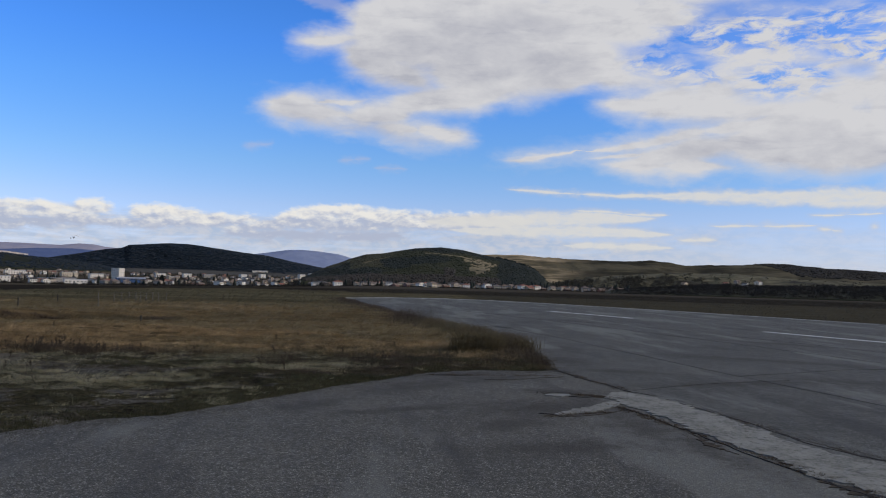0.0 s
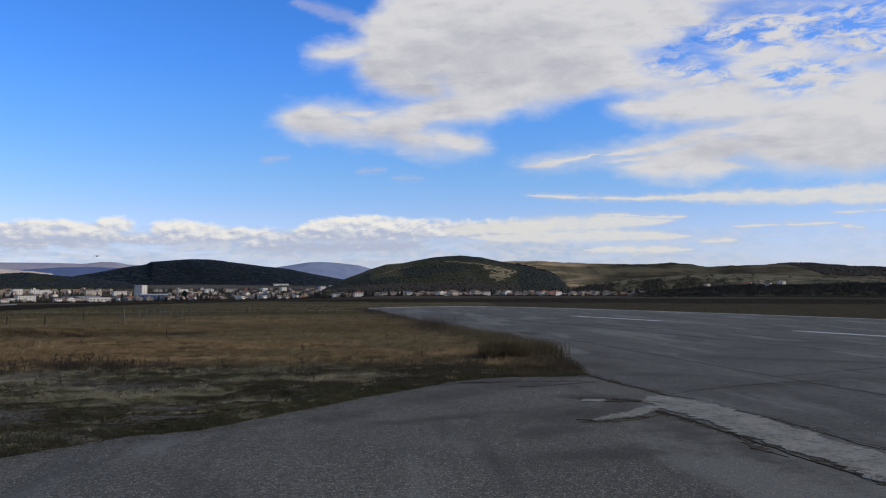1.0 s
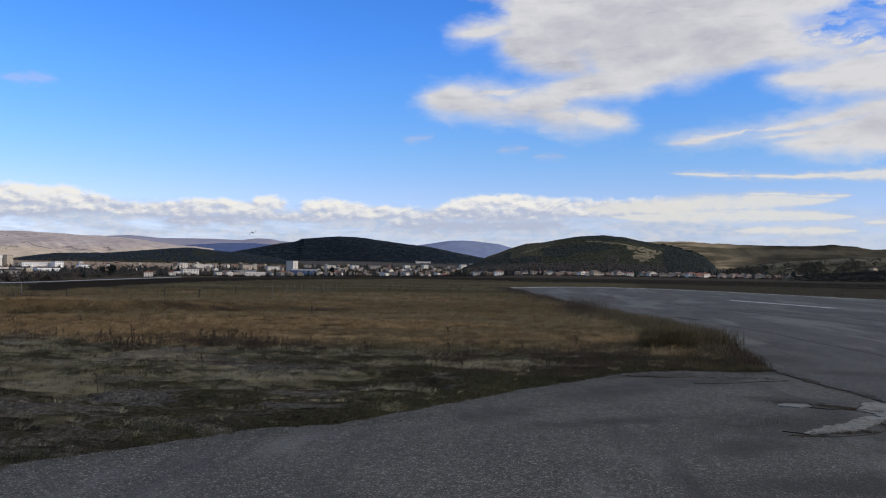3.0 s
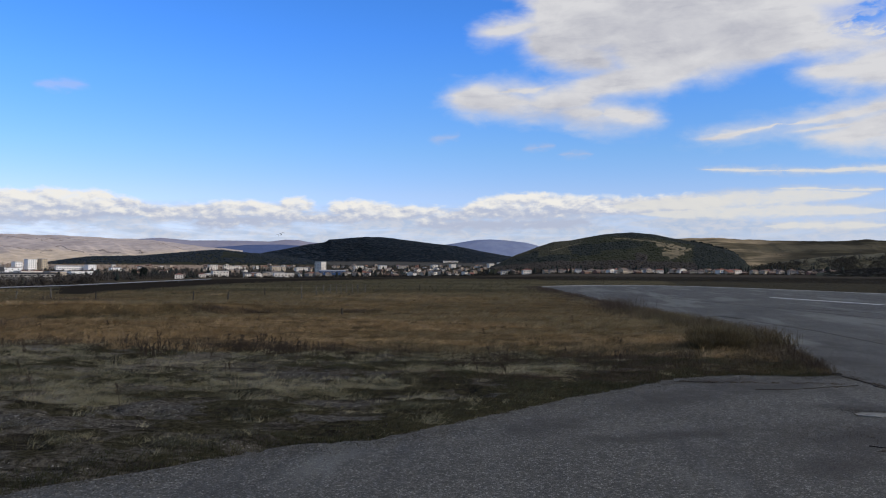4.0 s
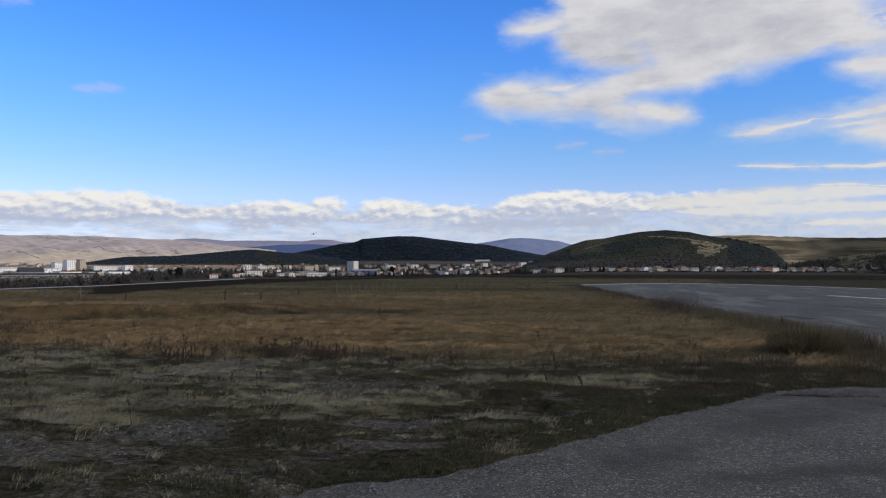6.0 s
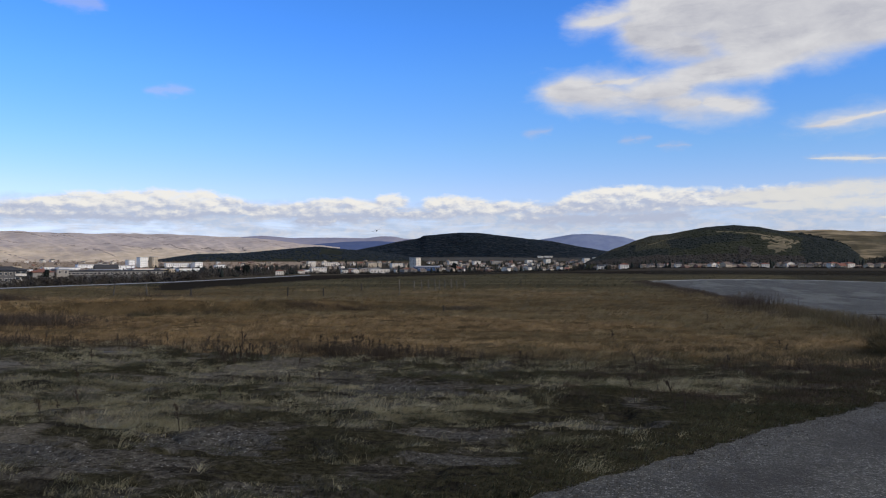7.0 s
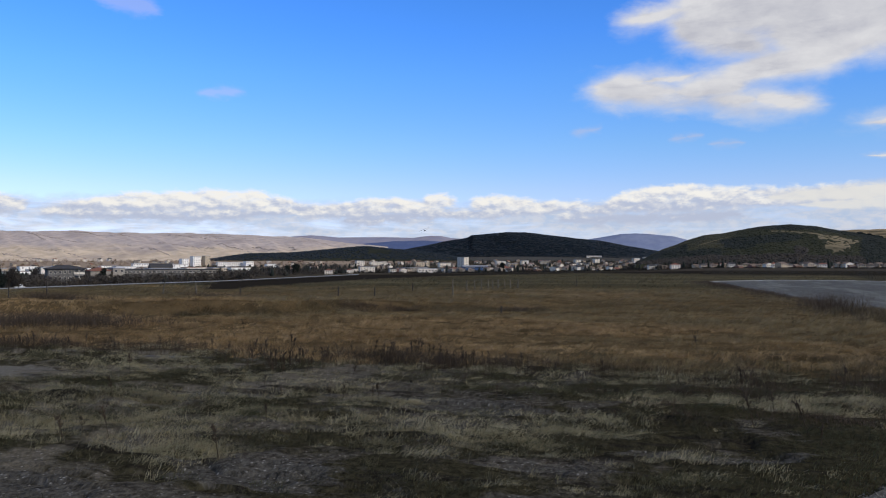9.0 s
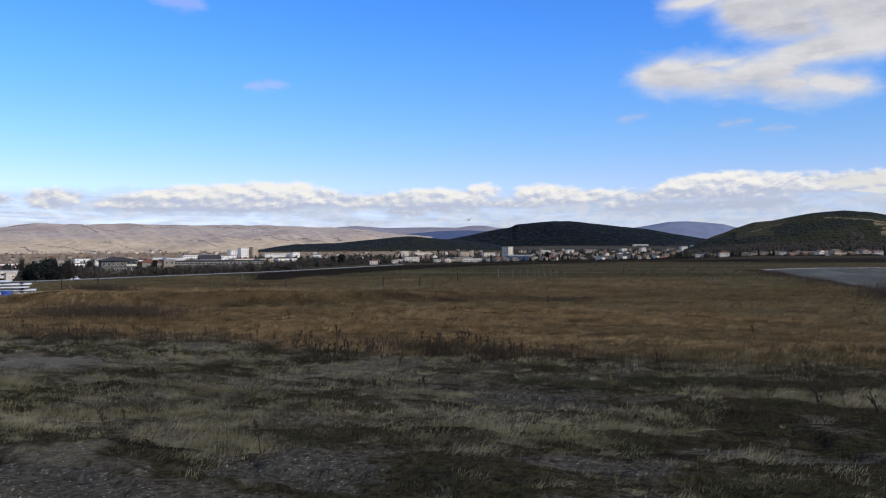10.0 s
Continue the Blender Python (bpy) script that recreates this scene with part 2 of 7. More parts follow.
def plain(name, a, b, scale=3.0, rough=0.85, spec=0.25, bump=0.2, fine=40.0, distance=0.01):
    """Two tones mottled at two scales."""
    mat, n = material(name, rough, spec)
    big, small = n.noise(n.place, scale, 4).outputs[0], n.noise(n.place, fine, 3).outputs[0]
    f = n.step(n.math("ADD", n.math("MULTIPLY", big, 0.65), n.math("MULTIPLY", small, 0.35)), 0.35, 0.65)
    finish(n, n.mix(f, a, b), small, bump, distance)
    return mat


# old dirt stains and darker areas of the tarmac: x, y, half sizes, turn
STAINS = [(2.0, 9.9, 1.7, 0.6, 48), (3.4, 11.1, 1.6, 0.7, 20), (0.6, 8.0, 1.1, 0.4, 55), (3.9, 7.9, 1.9, 1.1, 30), (4.6, 6.6, 0.7, 1.5, 0), (3.0, 6.7, 1.0, 0.5, 30), (4.2, 9.6, 0.9, 0.35, 0), (12.0, 10.6, 4.5, 0.8, -24), (3.4, 5.4, 1.5, 0.5, 10), (1.8, 7.7, 1.6, 0.3, 25), (8.0, 10.9, 2.6, 0.5, 15), (10.5, 15.5, 3.0, 0.6, -30), (5.6, 14.5, 0.8, 1.6, 0), (2.8, 11.6, 1.6, 0.3, 20), (4.8, 5.6, 0.35, 2.0, 5), (6.2, 12.6, 1.2, 0.5, -20), (14.0, 21.0, 2.4, 0.5, -50)]


def asphalt(name, dark, light, chips, tint, wear=0.5, aggregate=0.6):
    """Worn tarmac: pale stone chips in dark binder, wide stains."""
    mat, n = material(name, 0.88, 0.25)
    cell, bead = n.add("ShaderNodeTexVoronoi"), n.add("ShaderNodeTexVoronoi")
    for v, at, scale in ((cell, (0, 0, 0), 64.0), (bead, (0.3, 0.7, 0), 120.0)):
        n.link(n.mapped(n.place, at), v.inputs["Vector"])
        v.inputs["Scale"].default_value = scale
    pick, sort, third = n.split(cell.outputs["Color"])
    small = n.split(bead.outputs["Color"])[1]
    speck = n.noise(n.place, 34.0, 4, 0.7).outputs[0]
    coarse = n.noise(n.mapped(n.place, (2, 7, 0)), 13.0, 5, 0.75).outputs[0]
    wide = n.noise(n.place, 0.35, 5, 0.6).outputs[0]
    mid = n.noise(n.place, 2.6, 5, 0.65).outputs[0]
    base = n.mix(n.step(n.math("ADD", n.math("MULTIPLY", wide, 0.6), n.math("MULTIPLY", mid, 0.4)), 0.36, 0.64), dark, light)
    base = n.mix(n.step(speck, 0.35, 0.7, 0.0, 0.5), base, tint)
    grey = n.math("ADD", n.math("MULTIPLY", n.math("POWER", pick, 3.0), 0.55), n.math("MULTIPLY", n.math("POWER", small, 3.0), 0.45))
    base = n.mix(aggregate, base, n.mix(grey, (0.018, 0.0172, 0.0145), (0.215, 0.21, 0.182)))
    gap = n.math("MULTIPLY", n.step(cell.outputs["Distance"], 0.45, 0.8), n.step(sort, 0.2, 0.8))
    base = n.mix(n.math("MULTIPLY", gap, 0.55), base, (0.012, 0.012, 0.011))
    chip = n.math("MULTIPLY", n.math("MULTIPLY", n.step(pick, 0.62, 1.0), n.step(cell.outputs["Distance"], 0.6, 0.3)), n.step(coarse, 0.38, 0.62, 0.25, 1.0))
    base = n.mix(n.step(coarse, 0.52, 0.40, 0.0, 0.55), base, (0.022, 0.021, 0.0185))
    base = n.mix(n.math("MULTIPLY", chip, chips), base, (0.30, 0.295, 0.265))
    streak = n.noise(n.mapped(n.place, rot=(0, 0, radians(14)), scale=(1.2, 0.16, 1)), 1.0, 5, 0.7).outputs[0]
    base = n.mix(n.step(streak, 0.52, 0.70, 0.0, 0.7), base, (0.030, 0.029, 0.028))
    worn = n.noise(n.mapped(n.place, (8, 1, 0), rot=(0, 0, radians(70)), scale=(0.5, 0.10, 1)), 1.0, 6, 0.7).outputs[0]
    base = n.mix(n.step(worn, 0.50, 0.62, 0.0, wear), base, (0.128, 0.131, 0.120))
    stain = n.noise(n.mapped(n.place, (5, 2, 0), rot=(0, 0, radians(14)), scale=(0.5, 0.22, 1)), 1.0, 6, 0.7).outputs[0]
    base = n.mix(n.step(stain, 0.55, 0.68, 0.0, 0.6), base, (0.028, 0.026, 0.024))
    spots = None
    for u, v, a, b, turn in STAINS:
        at = n.mapped(n.place, (u, v, 0), (0, 0, radians(turn)), (a, b, 50), "TEXTURE")
        length = n.add("ShaderNodeVectorMath", "LENGTH")
        n.link(at, length.inputs[0])
        near = n.math("SUBTRACT", 1.0, length.outputs["Value"])
        spots = near if spots is None else n.math("MAXIMUM", spots, near)
    spots = n.math("ADD", spots, n.math("ADD", n.math("MULTIPLY", n.math("SUBTRACT", mid, 0.5), 2.6), n.math("MULTIPLY", n.math("SUBTRACT", coarse, 0.5), 2.6)))
    base = n.mix(n.step(spots, -0.1, 1.0, 0.0, 0.78), base, (0.026, 0.0225, 0.018))
    finish(n, base, n.math("ADD", n.math("MULTIPLY", n.math("SUBTRACT", 1.0, cell.outputs["Distance"]), n.math("MULTIPLY_ADD", third, 0.8, 0.3)), n.math("MULTIPLY", mid, 0.6)), 0.7, 0.009)
    return mat


APRON = asphalt("apron_tarmac", (0.060, 0.058, 0.048), (0.144, 0.139, 0.117), 0.95, (0.046, 0.045, 0.038), 0.5, 0.6)
RUNWAY = asphalt("runway_tarmac", (0.040, 0.042, 0.038), (0.098, 0.102, 0.092), 0.6, (0.035, 0.0365, 0.033), 0.75, 0.34)


def concrete_material():
    """Pale concrete with pits, dark specks and stained edges."""
    mat, n = material("worn_concrete", 0.92, 0.15)
    big = n.noise(n.place, 2.2, 5, 0.65).outputs[0]
    fine = n.noise(n.place, 24.0, 5, 0.75).outputs[0]
    pits = n.noise(n.mapped(n.place, (3, 3, 0)), 9.0, 6, 0.75).outputs[0]
    col = n.mix(n.step(big, 0.38, 0.62), (0.175, 0.176, 0.158), (0.092, 0.092, 0.081))
    col = n.mix(n.step(fine, 0.35, 0.7, 0.0, 0.65), col, (0.25, 0.25, 0.228))
    col = n.mix(n.step(pits, 0.53, 0.64, 0.0, 0.85), col, (0.055, 0.055, 0.050))
    finish(n, col, n.math("SUBTRACT", fine, pits), 0.8, 0.012)
    return mat


CONCRETE = concrete_material()
EDGE = plain("pale_rim", (0.40, 0.40, 0.375), (0.20, 0.20, 0.185), 1.2, 0.9, 0.15, 0.3, 12.0)
PAINT = plain("worn_white_paint", (0.50, 0.50, 0.48), (0.30, 0.30, 0.29), 2.0, 0.7, 0.3, 0.2, 30.0)
TAR = plain("dark_crack", (0.018, 0.017, 0.016), (0.035, 0.033, 0.03), 6.0, 0.95, 0.1)


# gravel patches in the verge: x, y, half sizes
BARE_SPOTS = [(-3.1, 11.15, 1.25, 0.5), (-5.5, 7.2, 1.4, 0.7), (-4.0, 8.1, 0.9, 0.5), (-10.3, 11.5, 1.5, 0.8), (-6.0, 11.0, 0.9, 0.28), (-2.0, 8.9, 0.8, 0.3), (-0.8, 9.6, 1.0, 0.22), (1.2, 12.4, 1.3, 0.22), (-1.7, 7.9, 0.7, 0.25), (-7.6, 8.6, 1.0, 0.4), (-4.6, 5.6, 0.9, 0.5), (-12.5, 10.3, 1.5, 0.5)]


def ground_material():
    """Verge of gravel and moss, then straw-coloured pasture, then olive fields and dark ploughland."""
    mat, n = material("field_soil", 1.0, 0.0)
    x, y, z = n.split(n.place)
    flat = n.xyz(x, y, 0.0)
    wob = n.noise(flat, 0.25, 5, 0.6).outputs[0]
    wob_far = n.noise(flat, 0.012, 4, 0.6).outputs[0]
    fine = n.noise(flat, 14.0, 5, 0.7).outputs[0]
    patch = n.noise(flat, 0.8, 5, 0.65).outputs[0]
    cell = n.add("ShaderNodeTexVoronoi")
    n.link(flat, cell.inputs["Vector"])
    cell.inputs["Scale"].default_value = 38.0
    stone = n.math("MULTIPLY", n.step(n.split(cell.outputs["Color"])[1], 0.80, 0.97), n.step(cell.outputs["Distance"], 0.5, 0.2))
    gravel = n.mix(n.step(fine, 0.3, 0.7), (0.018, 0.016, 0.013), (0.105, 0.096, 0.079))
    gravel = n.mix(n.math("MULTIPLY", stone, 0.8), gravel, (0.26, 0.245, 0.22))
    gravel = n.mix(n.step(x, -3.5, -7.0, 0.0, 0.36), gravel, (0.19, 0.17, 0.13))
    moss = n.mix(n.step(fine, 0.3, 0.7), (0.014, 0.0132, 0.0085), (0.046, 0.042, 0.0255))
    verge = n.mix(n.step(n.math("ADD", patch, n.step(x, -3.5, 0.5, 0.0, 0.16)), 0.44, 0.56), gravel, moss)
    # dark soil laid open in broken runs
    laid = n.noise(n.mapped(flat, (1, 3, 0), scale=(0.8, 4.2, 1)), 1.0, 5, 0.62, 0.3).outputs[0]
    verge = n.mix(n.step(laid, 0.53, 0.60, 0.0, 0.75), verge, n.mix(n.step(fine, 0.3, 0.7), (0.009, 0.008, 0.0066), (0.027, 0.0245, 0.020)))
    bare = None
    for u, v, a, b in BARE_SPOTS:
        length = n.add("ShaderNodeVectorMath", "LENGTH")
        n.link(n.mapped(flat, (u, v, 0), (0, 0, 0), (a, b, 1), "TEXTURE"), length.inputs[0])
        gone = n.math("SUBTRACT", 1.0, length.outputs["Value"])
        bare = gone if bare is None else n.math("MAXIMUM", bare, gone)
    torn = n.noise(n.mapped(flat, (4, 8, 0), scale=(1.1, 3.4, 1)), 1.0, 5, 0.65).outputs[0]
    bare = n.math("ADD", bare, n.math("ADD", n.math("MULTIPLY", n.math("SUBTRACT", patch, 0.5), 1.2), n.math("MULTIPLY", n.math("SUBTRACT", torn, 0.5), 2.4)))
    bare = n.step(bare, 0.18, 0.42, 0.0, 0.88)
    grit = n.mix(n.step(fine, 0.3, 0.7), (0.026, 0.0245, 0.021), (0.100, 0.095, 0.084))
    grit = n.mix(n.step(x, -8.0, -10.5, 0.0, 0.5), grit, (0.21, 0.20, 0.175))
    verge = n.mix(bare, verge, n.mix(n.math("MULTIPLY", stone, 0.7), grit, (0.30, 0.29, 0.265)))
    straw = n.mix(n.step(patch, 0.35, 0.65), (0.055, 0.040, 0.021), (0.120, 0.084, 0.043))
    olive = n.mix(n.step(n.noise(n.mapped(flat, scale=(0.03, 0.16, 1)), 1.0, 5, 0.65).outputs[0], 0.38, 0.62), (0.056, 0.050, 0.031), (0.112, 0.097, 0.058))
    dist = n.add("ShaderNodeVectorMath", operation="LENGTH")
    n.link(flat, dist.inputs[0])
    r = dist.outputs["Value"]
    ploughed = n.mix(wob_far, (0.016, 0.0145, 0.013), (0.030, 0.026, 0.021))
    fallow = n.mix(wob_far, (0.040, 0.035, 0.029), (0.070, 0.061, 0.050))
    meadow = n.mix(n.step(n.noise(flat, 0.004, 5, 0.6).outputs[0], 0.4, 0.6), (0.030, 0.027, 0.020), (0.065, 0.056, 0.042))
    yy = n.math("ADD", y, n.math("MULTIPLY", n.math("SUBTRACT", wob, 0.5), 2.5))
    col = n.mix(n.step(yy, 13.8, 14.8), verge, straw)
    far_edge = n.math("ADD", r, n.math("MULTIPLY", n.math("SUBTRACT", wob, 0.5), 14.0))
    col = n.mix(n.step(far_edge, 36.0, 62.0), col, olive)
    # the side of the runway away from the pasture is olive turf
    turf = n.mix(wob, (0.030, 0.028, 0.020), (0.072, 0.065, 0.047))
    col = n.mix(n.step(n.math("SUBTRACT", x, n.math("MULTIPLY", y, 0.05)), 7.0, 9.0), col, turf)
    far2 = n.math("ADD", r, n.math("MULTIPLY", n.math("SUBTRACT", wob_far, 0.5), 60.0))
    col = n.mix(n.step(far2, 92.0, 100.0), col, ploughed)
    # the ploughland comes nearer towards the road
    side = n.math("DIVIDE", x, y)
    reach = n.math("MINIMUM", n.math("MAXIMUM", n.math("MULTIPLY_ADD", n.math("ADD", side, 0.6), 110.0, 50.0), 48.0), 103.0)
    near_plough = n.math("MULTIPLY", n.step(n.math("SUBTRACT", n.math("ADD", r, n.math("MULTIPLY", n.math("SUBTRACT", wob, 0.5), 8.0)), reach), -1.0, 2.0), n.math("MULTIPLY", n.step(side, -0.74, -0.64), n.step(side, 0.2, 0.0)))
    col = n.mix(near_plough, col, ploughed)
    col = n.mix(n.math("MULTIPLY", n.step(far2, 125.0, 150.0), n.step(x, -60.0, 0.0)), col, fallow)
    col = n.mix(n.step(far2, 700.0, 800.0), col, meadow)
    dry = n.math("MULTIPLY", n.step(r, 1150.0, 1500.0), n.step(x, -550.0, -800.0))
    col = n.mix(dry, col, (0.30, 0.235, 0.175))
    finish(n, col, n.math("ADD", fine, n.math("MULTIPLY", cell.outputs["Distance"], -0.5)), 0.6, 0.03)
    return mat


SOIL = ground_material()


def grass_material(name, tones, trans=0.35, alt=None, share=0.7, drift=False):
    """Dry blades: tone by blade and by patch."""
    mat, n = material(name, 0.8, 0.15)
    geo = n.add("ShaderNodeNewGeometry")
    patch = n.noise(n.mapped(geo.outputs["Position"], scale=(0.35, 0.8, 0.3)), 1.0, 5, 0.65).outputs[0]
    wide = n.noise(n.mapped(geo.outputs["Position"], (3, 1, 0), scale=(0.06, 0.14, 0.1)), 1.0, 3, 0.6).outputs[0]
    tuft = n.noise(n.mapped(geo.outputs["Position"], (6, 2, 0), scale=(1.9, 4.6, 0.4)), 1.0, 3, 0.6).outputs[0]
    lot = n.math("ADD", n.math("MULTIPLY", n.step(patch, 0.36, 0.64), 0.30), n.math("MULTIPLY", n.step(wide, 0.38, 0.62), 0.22))
    lot = n.math("ADD", lot, n.step(tuft, 0.38, 0.62, 0.0, 0.30))
    f = n.math("ADD", n.math("MULTIPLY", geo.outputs["Random Per Island"], 0.20), lot)
    ramp = n.add("ShaderNodeValToRGB")
    ramp.color_ramp.elements[0].color, ramp.color_ramp.elements[1].color = (*tones[0], 1), (*tones[-1], 1)
    for i, t in enumerate(tones[1:-1]):
        e = ramp.color_ramp.elements.new((i + 1) / (len(tones) - 1))
        e.color = (*t, 1)
    n.link(f, ramp.inputs[0])
    tone = ramp.outputs[0]
    if alt:
        hue = n.noise(n.mapped(geo.outputs["Position"], (11, 5, 0), scale=(0.10, 0.22, 0.1)), 1.0, 5, 0.6).outputs[0]
        if drift:
            px, py, pz = n.split(geo.outputs["Position"])
            hue = n.math("ADD", n.math("SUBTRACT", hue, 0.10), n.math("ADD", n.step(py, 16.0, 30.0, 0.0, 0.20), n.step(px, -7.0, 2.0, 0.0, 0.10)))
        tone = n.mix(n.step(hue, 0.42, 0.60, 0.0, share), tone, n.mix(n.math("MULTIPLY", f, 1.1, clamp=True), alt[0], alt[1]))
    finish(n, tone)
    if trans:
        thin, both = n.add("ShaderNodeBsdfTranslucent"), n.add("ShaderNodeMixShader")
        n.link(tone, thin.inputs["Color"])
        n.link(trans, both.inputs[0])
        n.link(n.bsdf, both.inputs[1])
        n.link(thin, both.inputs[2])
        n.link(both, n.tree.nodes["Material Output"].inputs[0])
    return mat


GRASS_STRAW = grass_material("straw_grass", [(0.121, 0.0814, 0.0407), (0.341, 0.2332, 0.1155), (0.594, 0.429, 0.2255)], alt=((0.053, 0.048, 0.026), (0.212, 0.185, 0.104)), drift=True)
GRASS_VERGE = grass_material("verge_grass", [(0.0228, 0.0228, 0.0123), (0.0836, 0.0779, 0.0427), (0.2755, 0.2375, 0.1472)])
GRASS_PALE = grass_material("pale_tuft_grass", [(0.17, 0.152, 0.090), (0.33, 0.295, 0.180), (0.54, 0.475, 0.305)])
GRASS_DARK = grass_material("dark_verge_grass", [(0.0205, 0.0228, 0.0114), (0.0524, 0.0536, 0.0262), (0.114, 0.1049, 0.0547)])
GRASS_OLIVE = grass_material("olive_weeds", [(0.0341, 0.0293, 0.0151), (0.0738, 0.0605, 0.0322), (0.1419, 0.1088, 0.0615)], alt=((0.030, 0.031, 0.013), (0.12, 0.105, 0.05)))
GRASS_DULL = grass_material("dull_straw", [(0.0467, 0.0357, 0.0195), (0.1105, 0.0833, 0.045), (0.204, 0.1573, 0.0892)], alt=((0.04, 0.037, 0.019), (0.15, 0.13, 0.07)))
BELT = grass_material("belt_twigs", [(0.026, 0.022, 0.019), (0.050, 0.043, 0.035), (0.080, 0.067, 0.053)], 0)
TWIG = grass_material("brown_twigs", [(0.0382, 0.0289, 0.0204), (0.0723, 0.0544, 0.0382), (0.119, 0.0892, 0.0612)])
TURF = grass_material("dark_turf", [(0.032, 0.030, 0.022), (0.064, 0.059, 0.042), (0.105, 0.094, 0.067)])
STALK = grass_material("dead_stalk", [(0.030, 0.023, 0.015), (0.058, 0.044, 0.030), (0.10, 0.076, 0.05)])
FIELD_TURF = grass_material("field_turf", [(0.058, 0.050, 0.029), (0.108, 0.093, 0.053), (0.17, 0.142, 0.082)], alt=((0.05, 0.048, 0.028), (0.125, 0.115, 0.066)))
SCRUB = grass_material("dark_scrub", [(0.012, 0.011, 0.0095), (0.022, 0.020, 0.016), (0.040, 0.034, 0.027)], 0)
HEDGE = grass_material("pasture_scrub", [(0.030, 0.027, 0.020), (0.048, 0.043, 0.030), (0.070, 0.062, 0.042)], 0)
HEATHER = grass_material("heath_scrub", [(0.17, 0.145, 0.135), (0.24, 0.205, 0.185), (0.32, 0.27, 0.24)], 0)
OLIVEWOOD = grass_material("tan_wood_crowns", [(0.0273, 0.0273, 0.0156), (0.0429, 0.0413, 0.0234), (0.0624, 0.0577, 0.0328)], 0)
# russet twigs with a lighter tint that stands in for sunlight
RUSSET = grass_material("sunlit_russet_crowns", [(0.08, 0.055, 0.038), (0.15, 0.105, 0.07), (0.23, 0.16, 0.105)], 0)
# pine tones flat and blue: haze and cloud shade are in the colour
HAZE_PINE = grass_material("hazed_pine_crowns", [(0.0105, 0.0160, 0.0215), (0.0120, 0.0180, 0.0240), (0.0135, 0.0200, 0.0262)], 0)
PINE = grass_material("pine_crowns", [(0.0102, 0.0136, 0.0119), (0.0153, 0.0195, 0.0161), (0.0213, 0.0255, 0.0195)], 0)
MIXED = grass_material("mixed_wood_crowns", [(0.015, 0.018, 0.0105), (0.0255, 0.0285, 0.0142), (0.039, 0.039, 0.0203)], 0)
BARE = grass_material("bare_wood_crowns", [(0.020, 0.017, 0.0145), (0.036, 0.031, 0.026), (0.055, 0.047, 0.038)], 0)


def slope_material(name, low, high, dark, scale=0.006, streak=(1, 1, 1), amount=0.6, rel=0.0):
    mat, n = material(name, 0.95, 0.05)
    big = n.noise(n.mapped(n.place, scale=streak), scale, 6, 0.6).outputs[0]
    small = n.noise(n.place, scale * 9, 5, 0.65).outputs[0]
    base = n.mix(n.step(small, 0.35, 0.65), low, high)
    finish(n, n.mix(n.step(big, 0.50, 0.66, 0.0, amount), base, dark), small, 0.5, rel) if rel else finish(n, n.mix(n.step(big, 0.50, 0.66, 0.0, amount), base, dark))
    return mat


def heath_material():
    """Warm dry grass on the lower slopes, upper slopes greyed mauve for haze, dark runs of scrub."""
    mat, n = material("dry_heath", 1.0, 0.0)
    x, y, z = n.split(n.place)
    big = n.noise(n.mapped(n.place, scale=(1, 1, 1.3)), 0.004, 6, 0.6).outputs[0]
    small = n.noise(n.place, 0.03, 5, 0.7).outputs[0]
    up = n.step(n.math("ADD", z, n.math("MULTIPLY", n.math("SUBTRACT", big, 0.5), 90.0)), 20.0, 62.0)
    low = n.mix(n.step(small, 0.35, 0.65), (0.50, 0.40, 0.295), (0.66, 0.54, 0.40))
    # mauve-grey of the haze, put into the upper slopes' colour
    top = n.mix(n.step(small, 0.35, 0.65), (0.41, 0.35, 0.325), (0.56, 0.475, 0.42))
    col = n.mix(n.step(big, 0.50, 0.66, 0.0, 0.45), n.mix(up, low, top), (0.29, 0.245, 0.23))
    finish(n, col)
    return mat


BEIGE = heath_material()


def upland_material():
    """Tan stripes, brightened as if sunlit, at the end by the round hill, darker olive pasture further on."""
    mat, n = material("upland_pasture", 1.0, 0.0)
    x, y, z = n.split(n.place)
    band = n.noise(n.mapped(n.place, scale=(0.004, 0.004, 0.06)), 1.0, 5, 0.6).outputs[0]
    big = n.noise(n.mapped(n.place, (9, 4, 0), scale=(0.0035, 0.0035, 0.02)), 1.0, 5, 0.6).outputs[0]
    small = n.noise(n.place, 0.05, 5, 0.65).outputs[0]
    tan = n.mix(n.step(band, 0.40, 0.56), (0.34, 0.265, 0.165), (0.105, 0.088, 0.056))
    olive = n.mix(n.step(big, 0.42, 0.58), (0.036, 0.034, 0.026), (0.098, 0.087, 0.060))
    olive = n.mix(n.step(band, 0.50, 0.64, 0.0, 0.6), olive, (0.125, 0.112, 0.068))
    col = n.mix(n.step(n.math("ADD", n.math("DIVIDE", x, y), n.math("MULTIPLY", n.math("SUBTRACT", big, 0.5), 0.12)), 0.215, 0.29), tan, olive)
    col = n.mix(n.step(small, 0.4, 0.7, 0.0, 0.4), col, (0.035, 0.032, 0.022))
    finish(n, col)
    return mat


UPLAND = upland_material()
WOODSOIL = slope_material("wood_floor", (0.020, 0.024, 0.016), (0.036, 0.036, 0.022), (0.014, 0.017, 0.013), 0.01)
KNOLL_GRASS = slope_material("knoll_grass", (0.050, 0.049, 0.030), (0.135, 0.120, 0.074), (0.022, 0.021, 0.016), 0.007, (1, 1, 4), 1.0)
